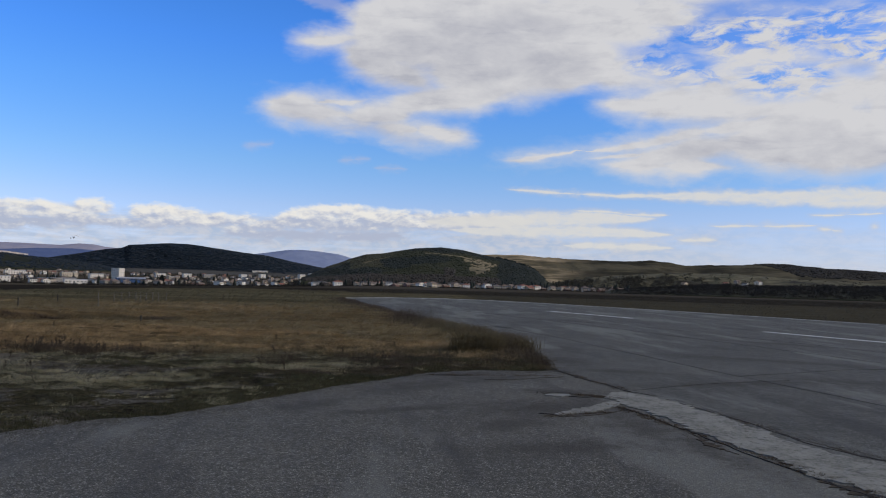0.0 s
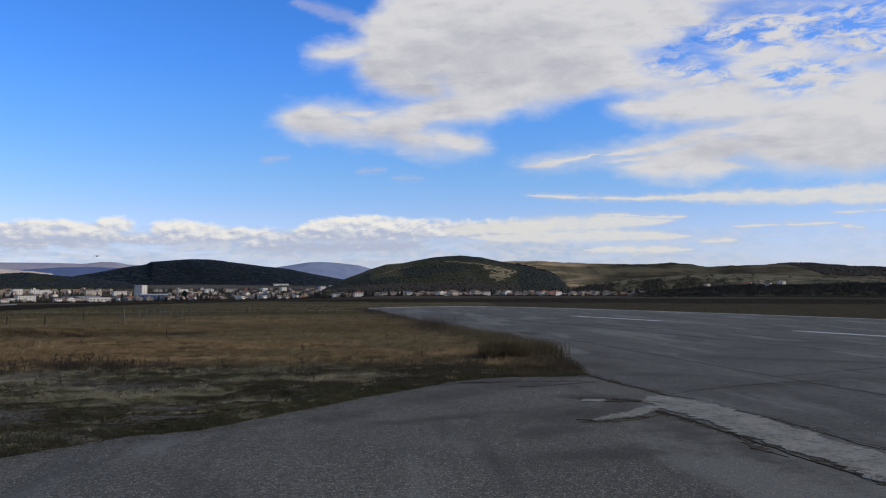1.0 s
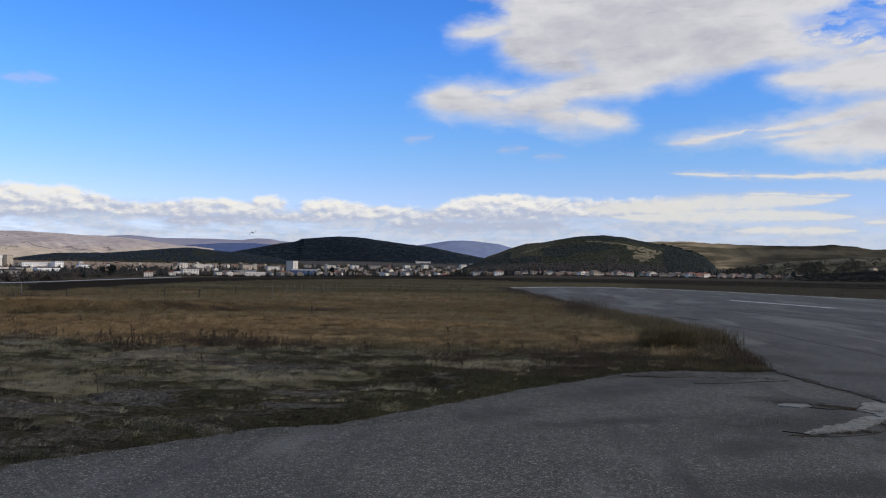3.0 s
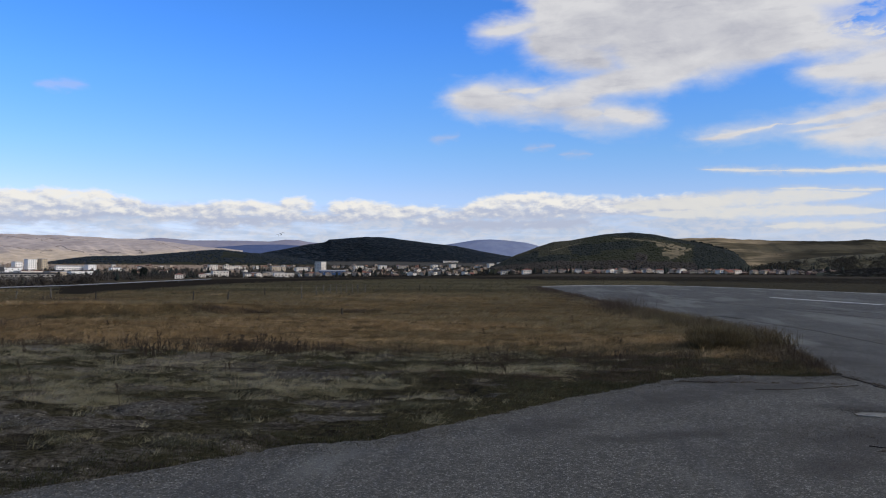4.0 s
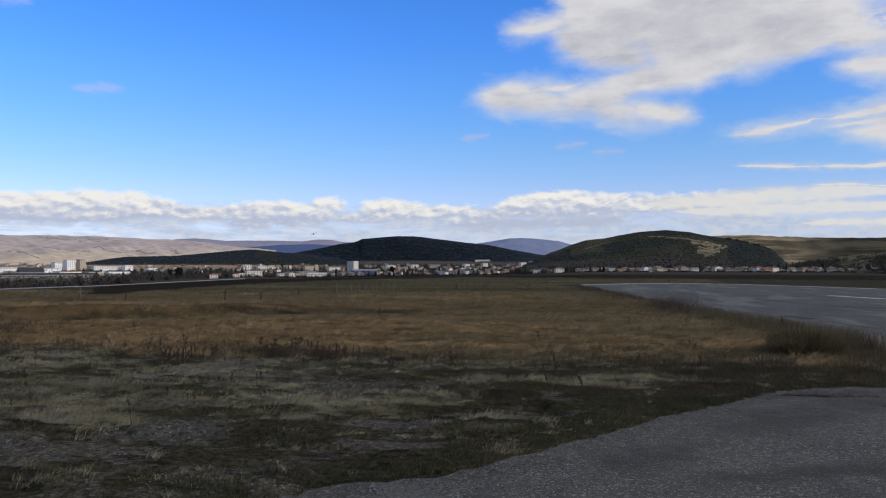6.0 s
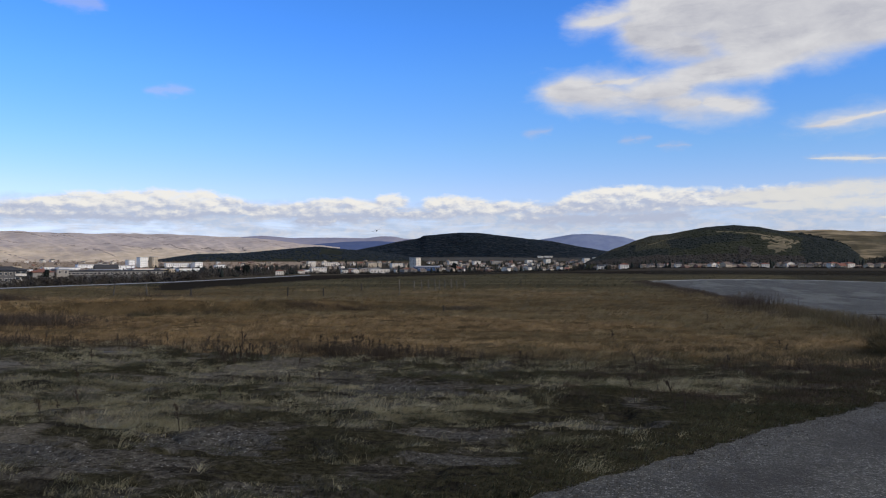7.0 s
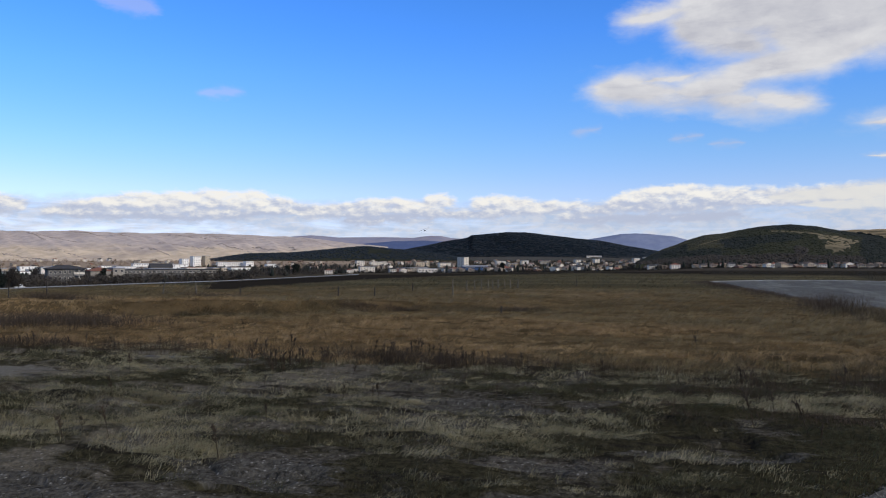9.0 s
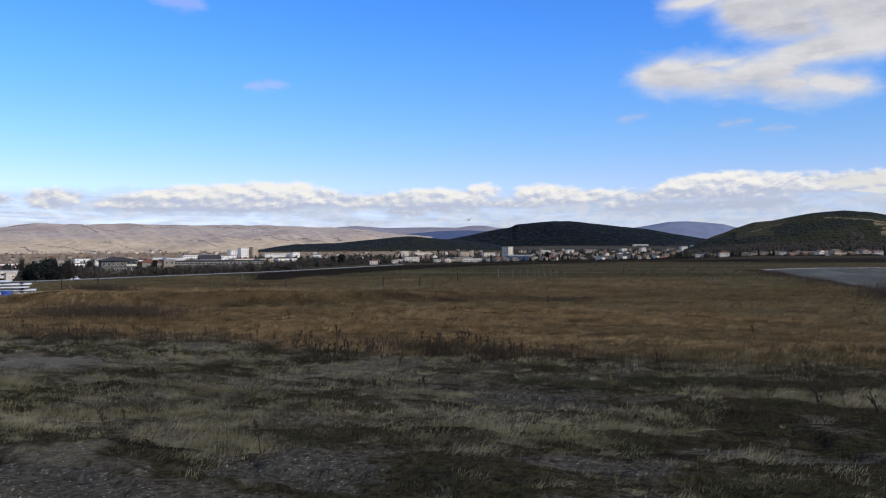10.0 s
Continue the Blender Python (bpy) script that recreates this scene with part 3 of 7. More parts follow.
CLEARING = slope_material("clearing_grass", (0.125, 0.105, 0.067), (0.215, 0.175, 0.11), (0.07, 0.064, 0.041), 0.02, (1, 1, 4), 0.7)


def dark_slope():
    """Grey-brown fields at the hill's foot, dark wood floor above, blued for haze."""
    mat, n = material("hazed_hill_floor", 1.0, 0.0)
    x, y, z = n.split(n.place)
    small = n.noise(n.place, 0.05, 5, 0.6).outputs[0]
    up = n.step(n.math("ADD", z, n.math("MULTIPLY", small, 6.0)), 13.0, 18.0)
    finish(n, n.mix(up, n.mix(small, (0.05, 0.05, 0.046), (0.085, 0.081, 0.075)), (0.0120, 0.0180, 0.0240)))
    return mat


DARK_SLOPE = dark_slope()
# blue and mauve of the distance haze, put into the slope colours
BLUE_HAZE = slope_material("hazed_mountain", (0.18, 0.215, 0.32), (0.22, 0.255, 0.36), (0.145, 0.185, 0.30), 0.002)
MAUVE_HAZE = slope_material("hazed_plateau", (0.25, 0.245, 0.31), (0.30, 0.285, 0.33), (0.20, 0.21, 0.30), 0.002)
NAVY_HAZE = slope_material("hazed_woods", (0.075, 0.105, 0.205), (0.092, 0.122, 0.225), (0.062, 0.092, 0.185), 0.003)


# ---------- mesh helpers ----------
def mesh_np(name, verts, faces, mat=None, smooth=False):
    """A mesh from numpy arrays; faces: one array or several of equal-sided faces."""
    faces = faces if isinstance(faces, list) else [faces]
    me = bpy.data.meshes.new(name)
    me.vertices.add(len(verts))
    me.vertices.foreach_set("co", np.ascontiguousarray(verts, np.float32).ravel())
    loops = np.concatenate([f.ravel() for f in faces]).astype(np.int32)
    sizes = np.concatenate([np.full(len(f), f.shape[1], np.int32) for f in faces])
    me.loops.add(len(loops))
    me.loops.foreach_set("vertex_index", loops)
    me.polygons.add(len(sizes))
    me.polygons.foreach_set("loop_start", np.concatenate([[0], np.cumsum(sizes)[:-1]]).astype(np.int32))
    me.polygons.foreach_set("use_smooth", np.full(len(sizes), smooth))
    me.update(calc_edges=True)
    if mat:
        me.materials.append(mat)
    return me


def grid_faces(rows, cols):
    i = (np.arange(rows - 1)[:, None] * cols + np.arange(cols - 1)[None]).ravel()
    return np.stack([i, i + 1, i + cols + 1, i + cols], 1)


def bm_mesh(name, bm, mat, smooth=False):
    bm.normal_update()
    me = bpy.data.meshes.new(name)
    bm.to_mesh(me)
    bm.free()
    me.materials.append(mat)
    if smooth:
        me.polygons.foreach_set("use_smooth", np.full(len(me.polygons), True))
    return me


def part(name, bm, mat, parent, label=""):
    ob = new(name, bm_mesh(name, bm, mat) if isinstance(bm, bmesh.types.BMesh) else bm)
    ob.parent = parent
    return tagged(ob, label)


def add_box(bm, lo, hi, bevel=0.0):
    (x0, y0, z0), (x1, y1, z1) = lo, hi
    made = bmesh.ops.create_cube(bm, size=1.0, matrix=Matrix.LocRotScale(((x0 + x1) / 2, (y0 + y1) / 2, (z0 + z1) / 2), None, (x1 - x0, y1 - y0, z1 - z0)))
    if bevel:
        edges = list({e for v in made["verts"] for e in v.link_edges})
        bmesh.ops.bevel(bm, geom=edges, offset=bevel, segments=1, affect="EDGES")
    return bm


def box(lo, hi, bevel=0.0):
    return add_box(bmesh.new(), lo, hi, bevel)


rng = np.random.default_rng(7)


def fractal(x, y, scale, octaves=4, seed=0):
    """Smooth value noise on arrays, about -1 to 1."""
    out, amp, total = 0.0, 1.0, 0.0
    for o in range(octaves):
        table = np.random.default_rng(seed + 31 * o).random((64, 64)) * 2 - 1
        u, v = np.asarray(x) * scale * 2**o + 13.7 * o, np.asarray(y) * scale * 2**o + 7.1 * o
        i, j = np.floor(u).astype(int), np.floor(v).astype(int)
        a, b = u - i, v - j
        a, b = a * a * (3 - 2 * a), b * b * (3 - 2 * b)
        t = lambda p, q: table[p % 64, q % 64]
        out = out + amp * ((t(i, j) * (1 - a) + t(i + 1, j) * a) * (1 - b) + (t(i, j + 1) * (1 - a) + t(i + 1, j + 1) * a) * b)
        total += amp
        amp *= 0.5
    return out / total


# ---------- ground ----------
EYE = 1.6


def ground_el(a, r):
    """Elevation (degrees) at which the ground lies, seen from the start, beyond the brow of the airfield."""
    dep = np.interp(a, [-60, -47, -33, -24, -13, 0, 40], [1.98, 1.90, 1.52, 1.10, 0.97, 0.70, 0.64])
    lift = np.interp(a, [-6, 0], [0.93, 0.75])
    near = -dep * (1 + (lift - 1) * np.clip((r - 130) / 740, 0, 1))
    rise = np.interp(a, [-60, -35, -20, -4, 0, 40], [380, 500, 1000, 1000, 900, 900])
    full = np.interp(a, [-60, -35, -20, -4, 0, 40], [1800, 1900, 2100, 2100, 1500, 1500])
    s = np.clip((r - rise) / (full - rise), 0, 1)
    return near + (-0.05 - near) * s


def ground_z(x, y):
    x, y = np.asarray(x, float), np.asarray(y, float)
    r = np.maximum(np.hypot(x, y), 0.01)
    a = np.degrees(np.arctan2(x, y))
    a = np.where(np.abs(a) > 120, np.sign(a) * 60, a)
    far = EYE + r * np.tan(np.radians(ground_el(a, r)))
    return np.minimum(0.0, far) - 0.02 * (r < 200)


RUNWAY_LEFT = [(4.96, 12.64), (5.11, 14.26), (5.5, 17.5), (5.45, 20.0), (4.95, 23.0), (4.1, 28.5), (3.3, 35.0), (2.6, 40.5), (1.5, 47.0), (0.3, 56.0), (-0.9, 64.5)]


def bank_foot(x):
    """The foot of the low bank that crosses the pasture."""
    return np.interp(x, [-24, -17, -12.9, -11.6, -8.8, -3.6], [20.3, 21.4, 23.0, 25.1, 26.6, 28.0])


def ground_rough(x, y):
    """The small unevenness of the open turf, none under the paved areas."""
    r = np.hypot(x, y)
    px, py = np.array(RUNWAY_LEFT).T
    open_ = np.clip((y - 13.5 + 0.25 * np.maximum(x, 0)) / 3, 0, 1) * np.clip((4.5 - x) / 3, 0, 1) * np.clip((np.interp(y, py, px) - 0.8 - x) / 2, 0, 1)
    swell = 0.05 * fractal(x, y, 0.12, 3, 5) + 0.10 * np.clip((y - 22) / 15, 0, 1) * fractal(x, y, 0.05, 2, 9)
    rise = np.clip((y - bank_foot(x) - 0.5 * fractal(x, y, 0.35, 3, 3)) / 1.2, 0, 1)
    bank = 0.36 * np.clip(0.75 + 0.8 * fractal(x, x * 0, 0.22, 2, 14), 0.3, 1.3) * rise * rise * (3 - 2 * rise) * np.clip((x + 24) / 3, 0, 1) * np.clip((-5 - x) / 5, 0, 1) * np.exp(-np.maximum(y - bank_foot(x) - 1.5, 0) / 10)
    swell = swell + bank
    return np.where(r < 70, swell * open_ - 0.012 * np.abs(fractal(x, y, 1.1, 3, 2)), 0.0)


def build_ground():
    angles = np.concatenate([np.arange(-62, 52, 0.75), np.linspace(52, 298, 63)])
    radii = np.concatenate([[0.05], np.geomspace(0.6, 12, 60), np.geomspace(12, 45, 110)[1:], np.geomspace(45, 5200, 110)[1:]])
    a, r = np.meshgrid(np.radians(angles), radii)
    x, y = r * np.sin(a), r * np.cos(a)
    z = ground_z(x, y) + ground_rough(x, y)
    me = mesh_np("ground", np.stack([x, y, z], -1).reshape(-1, 3), grid_faces(len(radii), len(angles))[:, ::-1], SOIL, True)
    return tagged(new("ground", me), "winter airfield ground with gravel verge, straw pasture and ploughed fields", "ground", kind="structure")


build_ground()


def ragged(points, step=0.12, amount=0.05, seed=1):
    """A line through the points, broken up by small irregularities."""
    r, out = np.random.default_rng(seed), []
    for (x0, y0), (x1, y1) in zip(points, points[1:]):
        n = max(1, int(math.hypot(x1 - x0, y1 - y0) / step))
        for k in range(n):
            s = k / n
            out.append((x0 + (x1 - x0) * s + r.normal() * amount * (k > 0), y0 + (y1 - y0) * s + r.normal() * amount * (k > 0)))
    return out + [points[-1]]


def slab(name, outline, top, thick, mat, label, category):
    bm = bmesh.new()
    face = bm.faces.new([bm.verts.new((x, y, top)) for x, y in outline])
    if face.normal.z < 0 or face.calc_area() and (face.normal_update() or face.normal.z < 0):
        bmesh.ops.reverse_faces(bm, faces=[face])
    low = bmesh.ops.extrude_face_region(bm, geom=[face])
    bmesh.ops.translate(bm, vec=(0, 0, 0), verts=[g for g in low["geom"] if isinstance(g, bmesh.types.BMVert)])
    for v in list(face.verts):
        v.co.z = top - thick
    bmesh.ops.triangulate(bm, faces=[f for f in bm.faces if len(f.verts) > 4])
    bmesh.ops.recalc_face_normals(bm, faces=bm.faces)
    return tagged(new(name, bm_mesh(name, bm, mat)), label, category, kind="structure")


VERGE_EDGE = [(-9.0, -6.0), (-6.4, 0.2), (-4.2, 3.6), (-3.05, 5.19), (-2.45, 5.85), (-1.85, 6.6), (-1.05, 7.05), (-0.5, 7.85), (0.1, 8.73), (0.84, 9.85), (1.7, 10.9), (2.4, 11.85), (3.4, 12.38), (4.5, 12.4), (4.96, 12.64)]
SEAM = [(4.96, 12.64), (5.21, 10.95), (5.45, 9.78), (5.55, 8.6), (5.62, 6.9), (5.75, 5.2), (6.1, 3.4), (7.2, -2.0), (9.0, -12.0)]
RUNWAY_FAR = [(-0.9, 64.5), (3.8, 70.0), (8.2, 71.5), (12.5, 68.5), (16.6, 62.5), (23.0, 50.5), (28.5, 37.2), (34.0, 22.0), (40.0, 2.0), (44.0, -14.0)]
seam = ragged(SEAM, 0.10, 0.018, 3)
slab("pavement", ragged(VERGE_EDGE, 0.10, 0.03, 2) + seam[1:] + [(9.0, -14.0), (-12.0, -14.0)], 0.0, 0.06, APRON, "worn grey tarmac apron with pale stone chips", "apron")
slab("runway", seam[::-1][:-1] + ragged(RUNWAY_LEFT, 0.14, 0.04, 4) + RUNWAY_FAR[1:], 0.004, 0.06, RUNWAY, "weathered blue-grey tarmac runway beside the pasture", "runway")


# ---------- hills and far country ----------
def polar(a, r):
    return r * np.sin(np.radians(a)), r * np.cos(np.radians(a))


class Hill:
    """A hill by its skyline: azimuths and elevations of the crest, with a foot, a crest and a back, in metres from the start."""

    def __init__(self, azimuths, elevations, foot, crest, back, rough=0.0, seed=0, base=-0.3, power=1.0, lower=0.0):
        self.azimuths, self.elevations, self.foot, self.crest, self.back = azimuths, elevations, foot, crest, back
        self.rough, self.seed, self.base, self.power, self.lower = rough, seed, base, power, lower

    def height(self, a, r):
        e = np.interp(a, self.azimuths, self.elevations) - self.lower
        top = EYE + self.crest * np.tan(np.radians(e))
        foot = EYE + self.foot * np.tan(np.radians(self.base))
        s = np.clip((r - self.foot) / (self.crest - self.foot), 0, 1)
        up = np.sin(s * math.pi / 2) ** self.power
        down = np.clip((r - self.crest) / (self.back - self.crest), 0, 1) ** 2
        x, y = polar(a, r)
        slanted = fractal(a * 0.55 + s * 2.2, s * 1.3 - a * 0.05, 1.0, 4, self.seed + 50)
        bumps = self.rough * (0.5 * fractal(x, y, 4.0 / self.crest * 3, 5, self.seed) - 0.6 * np.abs(slanted) + 0.15) * np.sin(np.clip(s, 0, 1) * math.pi) ** 0.7
        return foot + (top - foot) * up * (1 - down) + bumps

    def build(self, name, mat, label, category="hill", cols=None, rows=36):
        a0, a1 = self.azimuths[0], self.azimuths[-1]
        a = np.linspace(a0, a1, cols or int((a1 - a0) / 0.12) + 2)
        r = np.concatenate([np.linspace(self.foot, self.crest, rows), np.linspace(self.crest, self.back, 6)[1:]])
        aa, rr = np.meshgrid(a, r)
        x, y = polar(aa, rr)
        z = self.height(aa, rr)
        z[0] -= 15
        me = mesh_np(name, np.stack([x, y, z], -1).reshape(-1, 3), grid_faces(len(r), len(a))[:, ::-1], mat, True)
        return tagged(new(name, me), label, category, kind="structure")


MOUNTAIN = Hill([-9, -6.76, -5.6, -4.6, -3.64, -2.05, -1.0, 1, 3], [1.3, 1.63, 1.83, 1.86, 1.81, 1.63, 1.35, 1.1, .8], 4300, 4700, 4950, 4, 1)
TABLE = Hill([-34, -31.3, -29.4, -28.2, -27.4, -26.6, -25.5, -22.3, -20.2, -19.1, -18.2, -17.5, -16, -12], [1.5, 1.62, 1.60, 1.70, 1.75, 1.70, 1.60, 1.64, 1.60, 1.74, 1.72, 1.58, 1.5, 1.2], 3900, 4400, 4850, 8, 2)
NAVY = Hill([-27, -25, -23.5, -21.5, -19.5, -18, -16, -13], [0.6, 1.0, 1.2, 1.36, 1.40, 1.33, 1.2, 0.9], 3550, 3750, 3880, 4, 3)
HEATH = Hill([-75, -60, -54, -50.1, -48.2, -46.6, -45.4, -42.8, -40.5, -36.9, -33.6, -31.3, -29.4, -27, -25, -22], [1.2, 1.5, 1.45, 1.6, 1.84, 1.78, 1.8, 1.92, 1.81, 1.80, 1.77, 1.66, 1.58, 1.42, 1.2, 0.9], 2300, 3400, 3800, 26, 4, -0.25, 1.1)
DARK = Hill([-22.5, -20.9, -19.4, -17.4, -16.3, -15.93, -14.6, -13.5, -12.4, -10.6, -8.7, -7.1, -5.6, -3.6, -1.5, 2], [0.5, 0.83, 1.11, 1.52, 1.68, 1.87, 1.98, 2.07, 2.07, 1.84, 1.6, 1.46, 1.15, 0.80, 0.5, 0.2], 2450, 3000, 3300, 8, 5, -0.02, 1.0, 0.10)
LOW = Hill([-36, -34.5, -33.2, -31.7, -28.6, -25.5, -23.5, -21.5, -20, -18, -16], [0.0, 0.10, 0.32, 0.52, 0.60, 0.91, 1.07, 0.85, 0.75, 0.5, 0.1], 2150, 2380, 2440, 4, 6, -0.05, 1.0, 0.08)
PLAIN = Hill([5, 9.4, 12.4, 15.9, 20.0, 21.3, 22.2, 23.5, 26.7, 28.8, 30.5, 32.1, 34.0, 40, 50, 62], [1.6, 1.84, 1.73, 1.68, 1.66, 1.57, 1.45, 1.42, 1.57, 1.54, 1.38, 1.28, 1.14, 0.9, 0.8, 0.7], 1550, 2500, 3000, 16, 7, -0.25, 1.0)
WOOD = Hill([-4.6, -3.6, -2.8, -2.0, -1.25, -0.07, 1.1, 1.9, 3.5, 5.2, 6.8, 8.0, 9.2, 10.4, 11.4, 12.0, 12.6, 13.4], [-0.1, 0.45, 0.88, 1.15, 1.46, 1.82, 1.90, 2.08, 2.35, 2.45, 2.30, 2.05, 1.80, 1.55, 1.3, 1.0, 0.5, -0.1], 1080, 1500, 1750, 7, 8, -0.30, 0.9, 0.17)
KNOLL = Hill([13, 15, 17, 19, 21, 23, 25, 27, 29, 31, 34, 40, 50], [0.0, 0.35, 0.6, 0.75, 0.9, 0.95, 1.0, 0.85, 0.7, 0.6, 0.5, 0.45, 0.4], 1150, 1500, 1640, 8, 11, -0.45, 1.0)
BROWS = Hill([17, 20, 23, 26, 29, 32, 36, 42, 52], [-0.4, -0.15, 0.02, 0.08, 0.15, 0.25, 0.25, 0.2, 0.1], 480, 620, 760, 2, 12, -0.62, 0.8)

MOUNTAIN.build("backdrop", BLUE_HAZE, "distant mountain with rounded summit, tinted blue for haze", "mountain")
TABLE.build("backdrop_1", MAUVE_HAZE, "distant plateau with low summits, tinted mauve for haze", "mountain")
NAVY.build("backdrop_2", NAVY_HAZE, "distant dark wooded ridge, tinted blue for haze", "mountain")
HEATH.build("hill_heath", BEIGE, "long bare hillside of pale beige winter heath", "hill", rows=60)
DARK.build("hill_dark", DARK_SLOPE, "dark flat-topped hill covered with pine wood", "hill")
LOW.build("hill_low", WOODSOIL, "low dark wooded ridge behind the town", "hill")
PLAIN.build("hill_pasture", UPLAND, "broad pasture upland with tan and olive slopes", "hill", rows=50)
wooded = WOOD.build("hill_wooded", WOODSOIL, "round hill with mixed wood and a tan clearing", "hill", cols=320, rows=110)
KNOLL.build("hill_knoll", KNOLL_GRASS, "low rolling pasture knolls with scrub", "hill")
BROWS.build("hill_scrub", WOODSOIL, "low dark scrub bank beside the airfield", "hill")


# ---------- woods ----------
def crowns(name, x, y, z, h, w, mat, label, category="wood", cone=0.5, sides=7, lite=False):
    """Many tree crowns in one mesh: each a lumpy ringed body with an uneven outline."""
    n = len(x)
    levels = np.array([0.0, 0.25, 0.55, 0.82]) if not lite else np.array([0.0, 0.5])
    m = len(levels)
    wide = np.stack([np.full(n, 0.55), np.full(n, 1.0) - 0.0 * cone, 0.95 - 0.35 * cone * np.ones(n), 0.62 - 0.34 * cone * np.ones(n)], 1)
    wide = wide if not lite else wide[:, 1:3]
    ang = np.linspace(0, 2 * math.pi, sides, endpoint=False)
    jitter = rng.uniform(0.5, 1.35, (n, m, sides))
    turn = rng.uniform(0, 6.28, n)
    rad = w[:, None, None] / 2 * wide[:, :, None] * jitter
    px = x[:, None, None] + rad * np.cos(ang[None, None] + turn[:, None, None])
    py = y[:, None, None] + rad * np.sin(ang[None, None] + turn[:, None, None])
    pz = z[:, None, None] + h[:, None, None] * (levels[None, :, None] + rng.uniform(-0.06, 0.06, (n, m, sides)))
    ring = np.stack([px, py, pz], -1).reshape(n, m * sides, 3)
    tip = np.stack([x + rng.normal(0, 0.06, n) * w, y, z + h * rng.uniform(0.94, 1.06, n)], -1)[:, None]
    verts = np.concatenate([ring, tip], 1)
    k = np.arange(sides)
    k2 = (k + 1) % sides
    quads = np.concatenate([np.stack([l * sides + k, l * sides + k2, (l + 1) * sides + k2, (l + 1) * sides + k], 1) for l in range(m - 1)])
    tris = np.stack([(m - 1) * sides + k, (m - 1) * sides + k2, np.full(sides, m * sides)], 1)
    off = (np.arange(n) * (m * sides + 1))[:, None, None]
    me = mesh_np(name, verts.reshape(-1, 3), [(quads[None] + off).reshape(-1, 4), (tris[None] + off).reshape(-1, 3)], mat, True)
    return tagged(new(name, me), label, category, kind="stuff")


def twig_trees(name, x, y, z, h, w, mat, label, category="wood", per=64):
    """Bare trees: thin slivers for twigs in an uneven crown, with a stem each."""
    n = len(x)
    k = np.repeat(np.arange(n), per)
    q = rng.beta(1.6, 1.2, len(k))
    t = rng.uniform(0, 6.28, len(k))
    d = 0.5 * w[k] * np.sqrt(rng.uniform(0, 1, len(k))) * np.sin(np.clip(0.25 + 0.75 * q, 0, 1) * math.pi * 0.82 + 0.3)
    c = np.stack([x[k] + d * np.cos(t), y[k] + d * np.sin(t), z[k] + h[k] * (0.12 + 0.8 * q)], 1)
    size = (0.055 * w[k])[:, None, None] * np.array([1.0, 1.0, 1.25])
    v = (c[:, None] + rng.normal(0, 1, (len(k), 3, 3)) * size).reshape(-1, 3)
    u = 0.02 * h[:, None, None] * np.array([(-1, 0, 0), (1, 0, 0), (0, 0, 0)])
    stem = np.stack([x, y, z], 1)[:, None] + u + h[:, None, None] * np.array([(0, 0, -0.05), (0, 0, -0.05), (0, 0, 0.85)])
    verts = np.concatenate([v, stem.reshape(-1, 3)])
    me = mesh_np(name, verts, np.arange(len(verts)).reshape(-1, 3), mat)
    return tagged(new(name, me), label, category, kind="stuff")


def clumped(x, y, z, h, w, per=5):
    """Each tree broken into several clumps, for an uneven outline."""
    k = np.repeat(np.arange(len(x)), per)
    t, q = rng.uniform(0, 6.28, len(k)), rng.uniform(0, 1, len(k))
    d = 0.36 * w[k] * np.sqrt(rng.uniform(0, 1, len(k))) * (1.15 - 0.6 * q)
    size = rng.uniform(0.30, 0.55, len(k))
    return x[k] + d * np.cos(t), y[k] + d * np.sin(t), z[k] + h[k] * q * 0.72, h[k] * size, w[k] * size


def on_hill(hill, count, a0, a1, r0, r1, keep=None):
    a, r = rng.uniform(a0, a1, count), rng.uniform(r0, r1, count)
    if keep is not None:
        ok = keep(a, r)
        a, r = a[ok], r[ok]
    x, y = polar(a, r)
    return a, r, x, y, hill.height(a, r)


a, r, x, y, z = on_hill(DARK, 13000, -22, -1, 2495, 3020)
crowns("pine_wood", x, y, z - 0.9, rng.uniform(0.95, 1.4, len(x)), rng.uniform(11, 18, len(x)), HAZE_PINE, "dense dark pine wood on the hill", sides=5, cone=0.3, lite=True)
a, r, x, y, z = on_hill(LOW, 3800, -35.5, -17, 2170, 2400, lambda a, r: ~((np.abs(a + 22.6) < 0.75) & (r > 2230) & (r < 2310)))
crowns("ridge_wood", x, y, z - 1, rng.uniform(2, 3.8, len(x)), rng.uniform(7, 12, len(x)), HAZE_PINE, "dark pine wood on the low ridge", sides=5, cone=0.35, lite=True)


def wood_keep(a, r):
    """The tan clearing in two lobes, with a thin ride leading up to it and another on the far flank."""
    s = (r - 1080) / 420
    wob = 0.10 * fractal(a * 3, s * 9, 0.8, 3, 3)
    upper = (a > 6.9) & (a < 9.3) & (np.abs(s - 0.42 + 0.035 * (a - 8.1) + wob) < 0.085 * (1 - 0.55 * np.abs(a - 8.0)))
    lower = (a > 7.3) & (a < 8.75) & (np.abs(s - 0.275 - 0.045 * (a - 8.1) + wob) < 0.075)
    ride = (a > 4.1) & (a < 7.2) & (np.abs(s - 0.535 + 0.03 * np.maximum(a - 5.5, 0) + 0.3 * wob) < 0.018)
    ride2 = (a > -0.7) & (a < 1.7) & (np.abs(s - 0.42 - 0.09 * a + 0.3 * wob) < 0.014)
    return ~(upper | lower | ride | ride2)


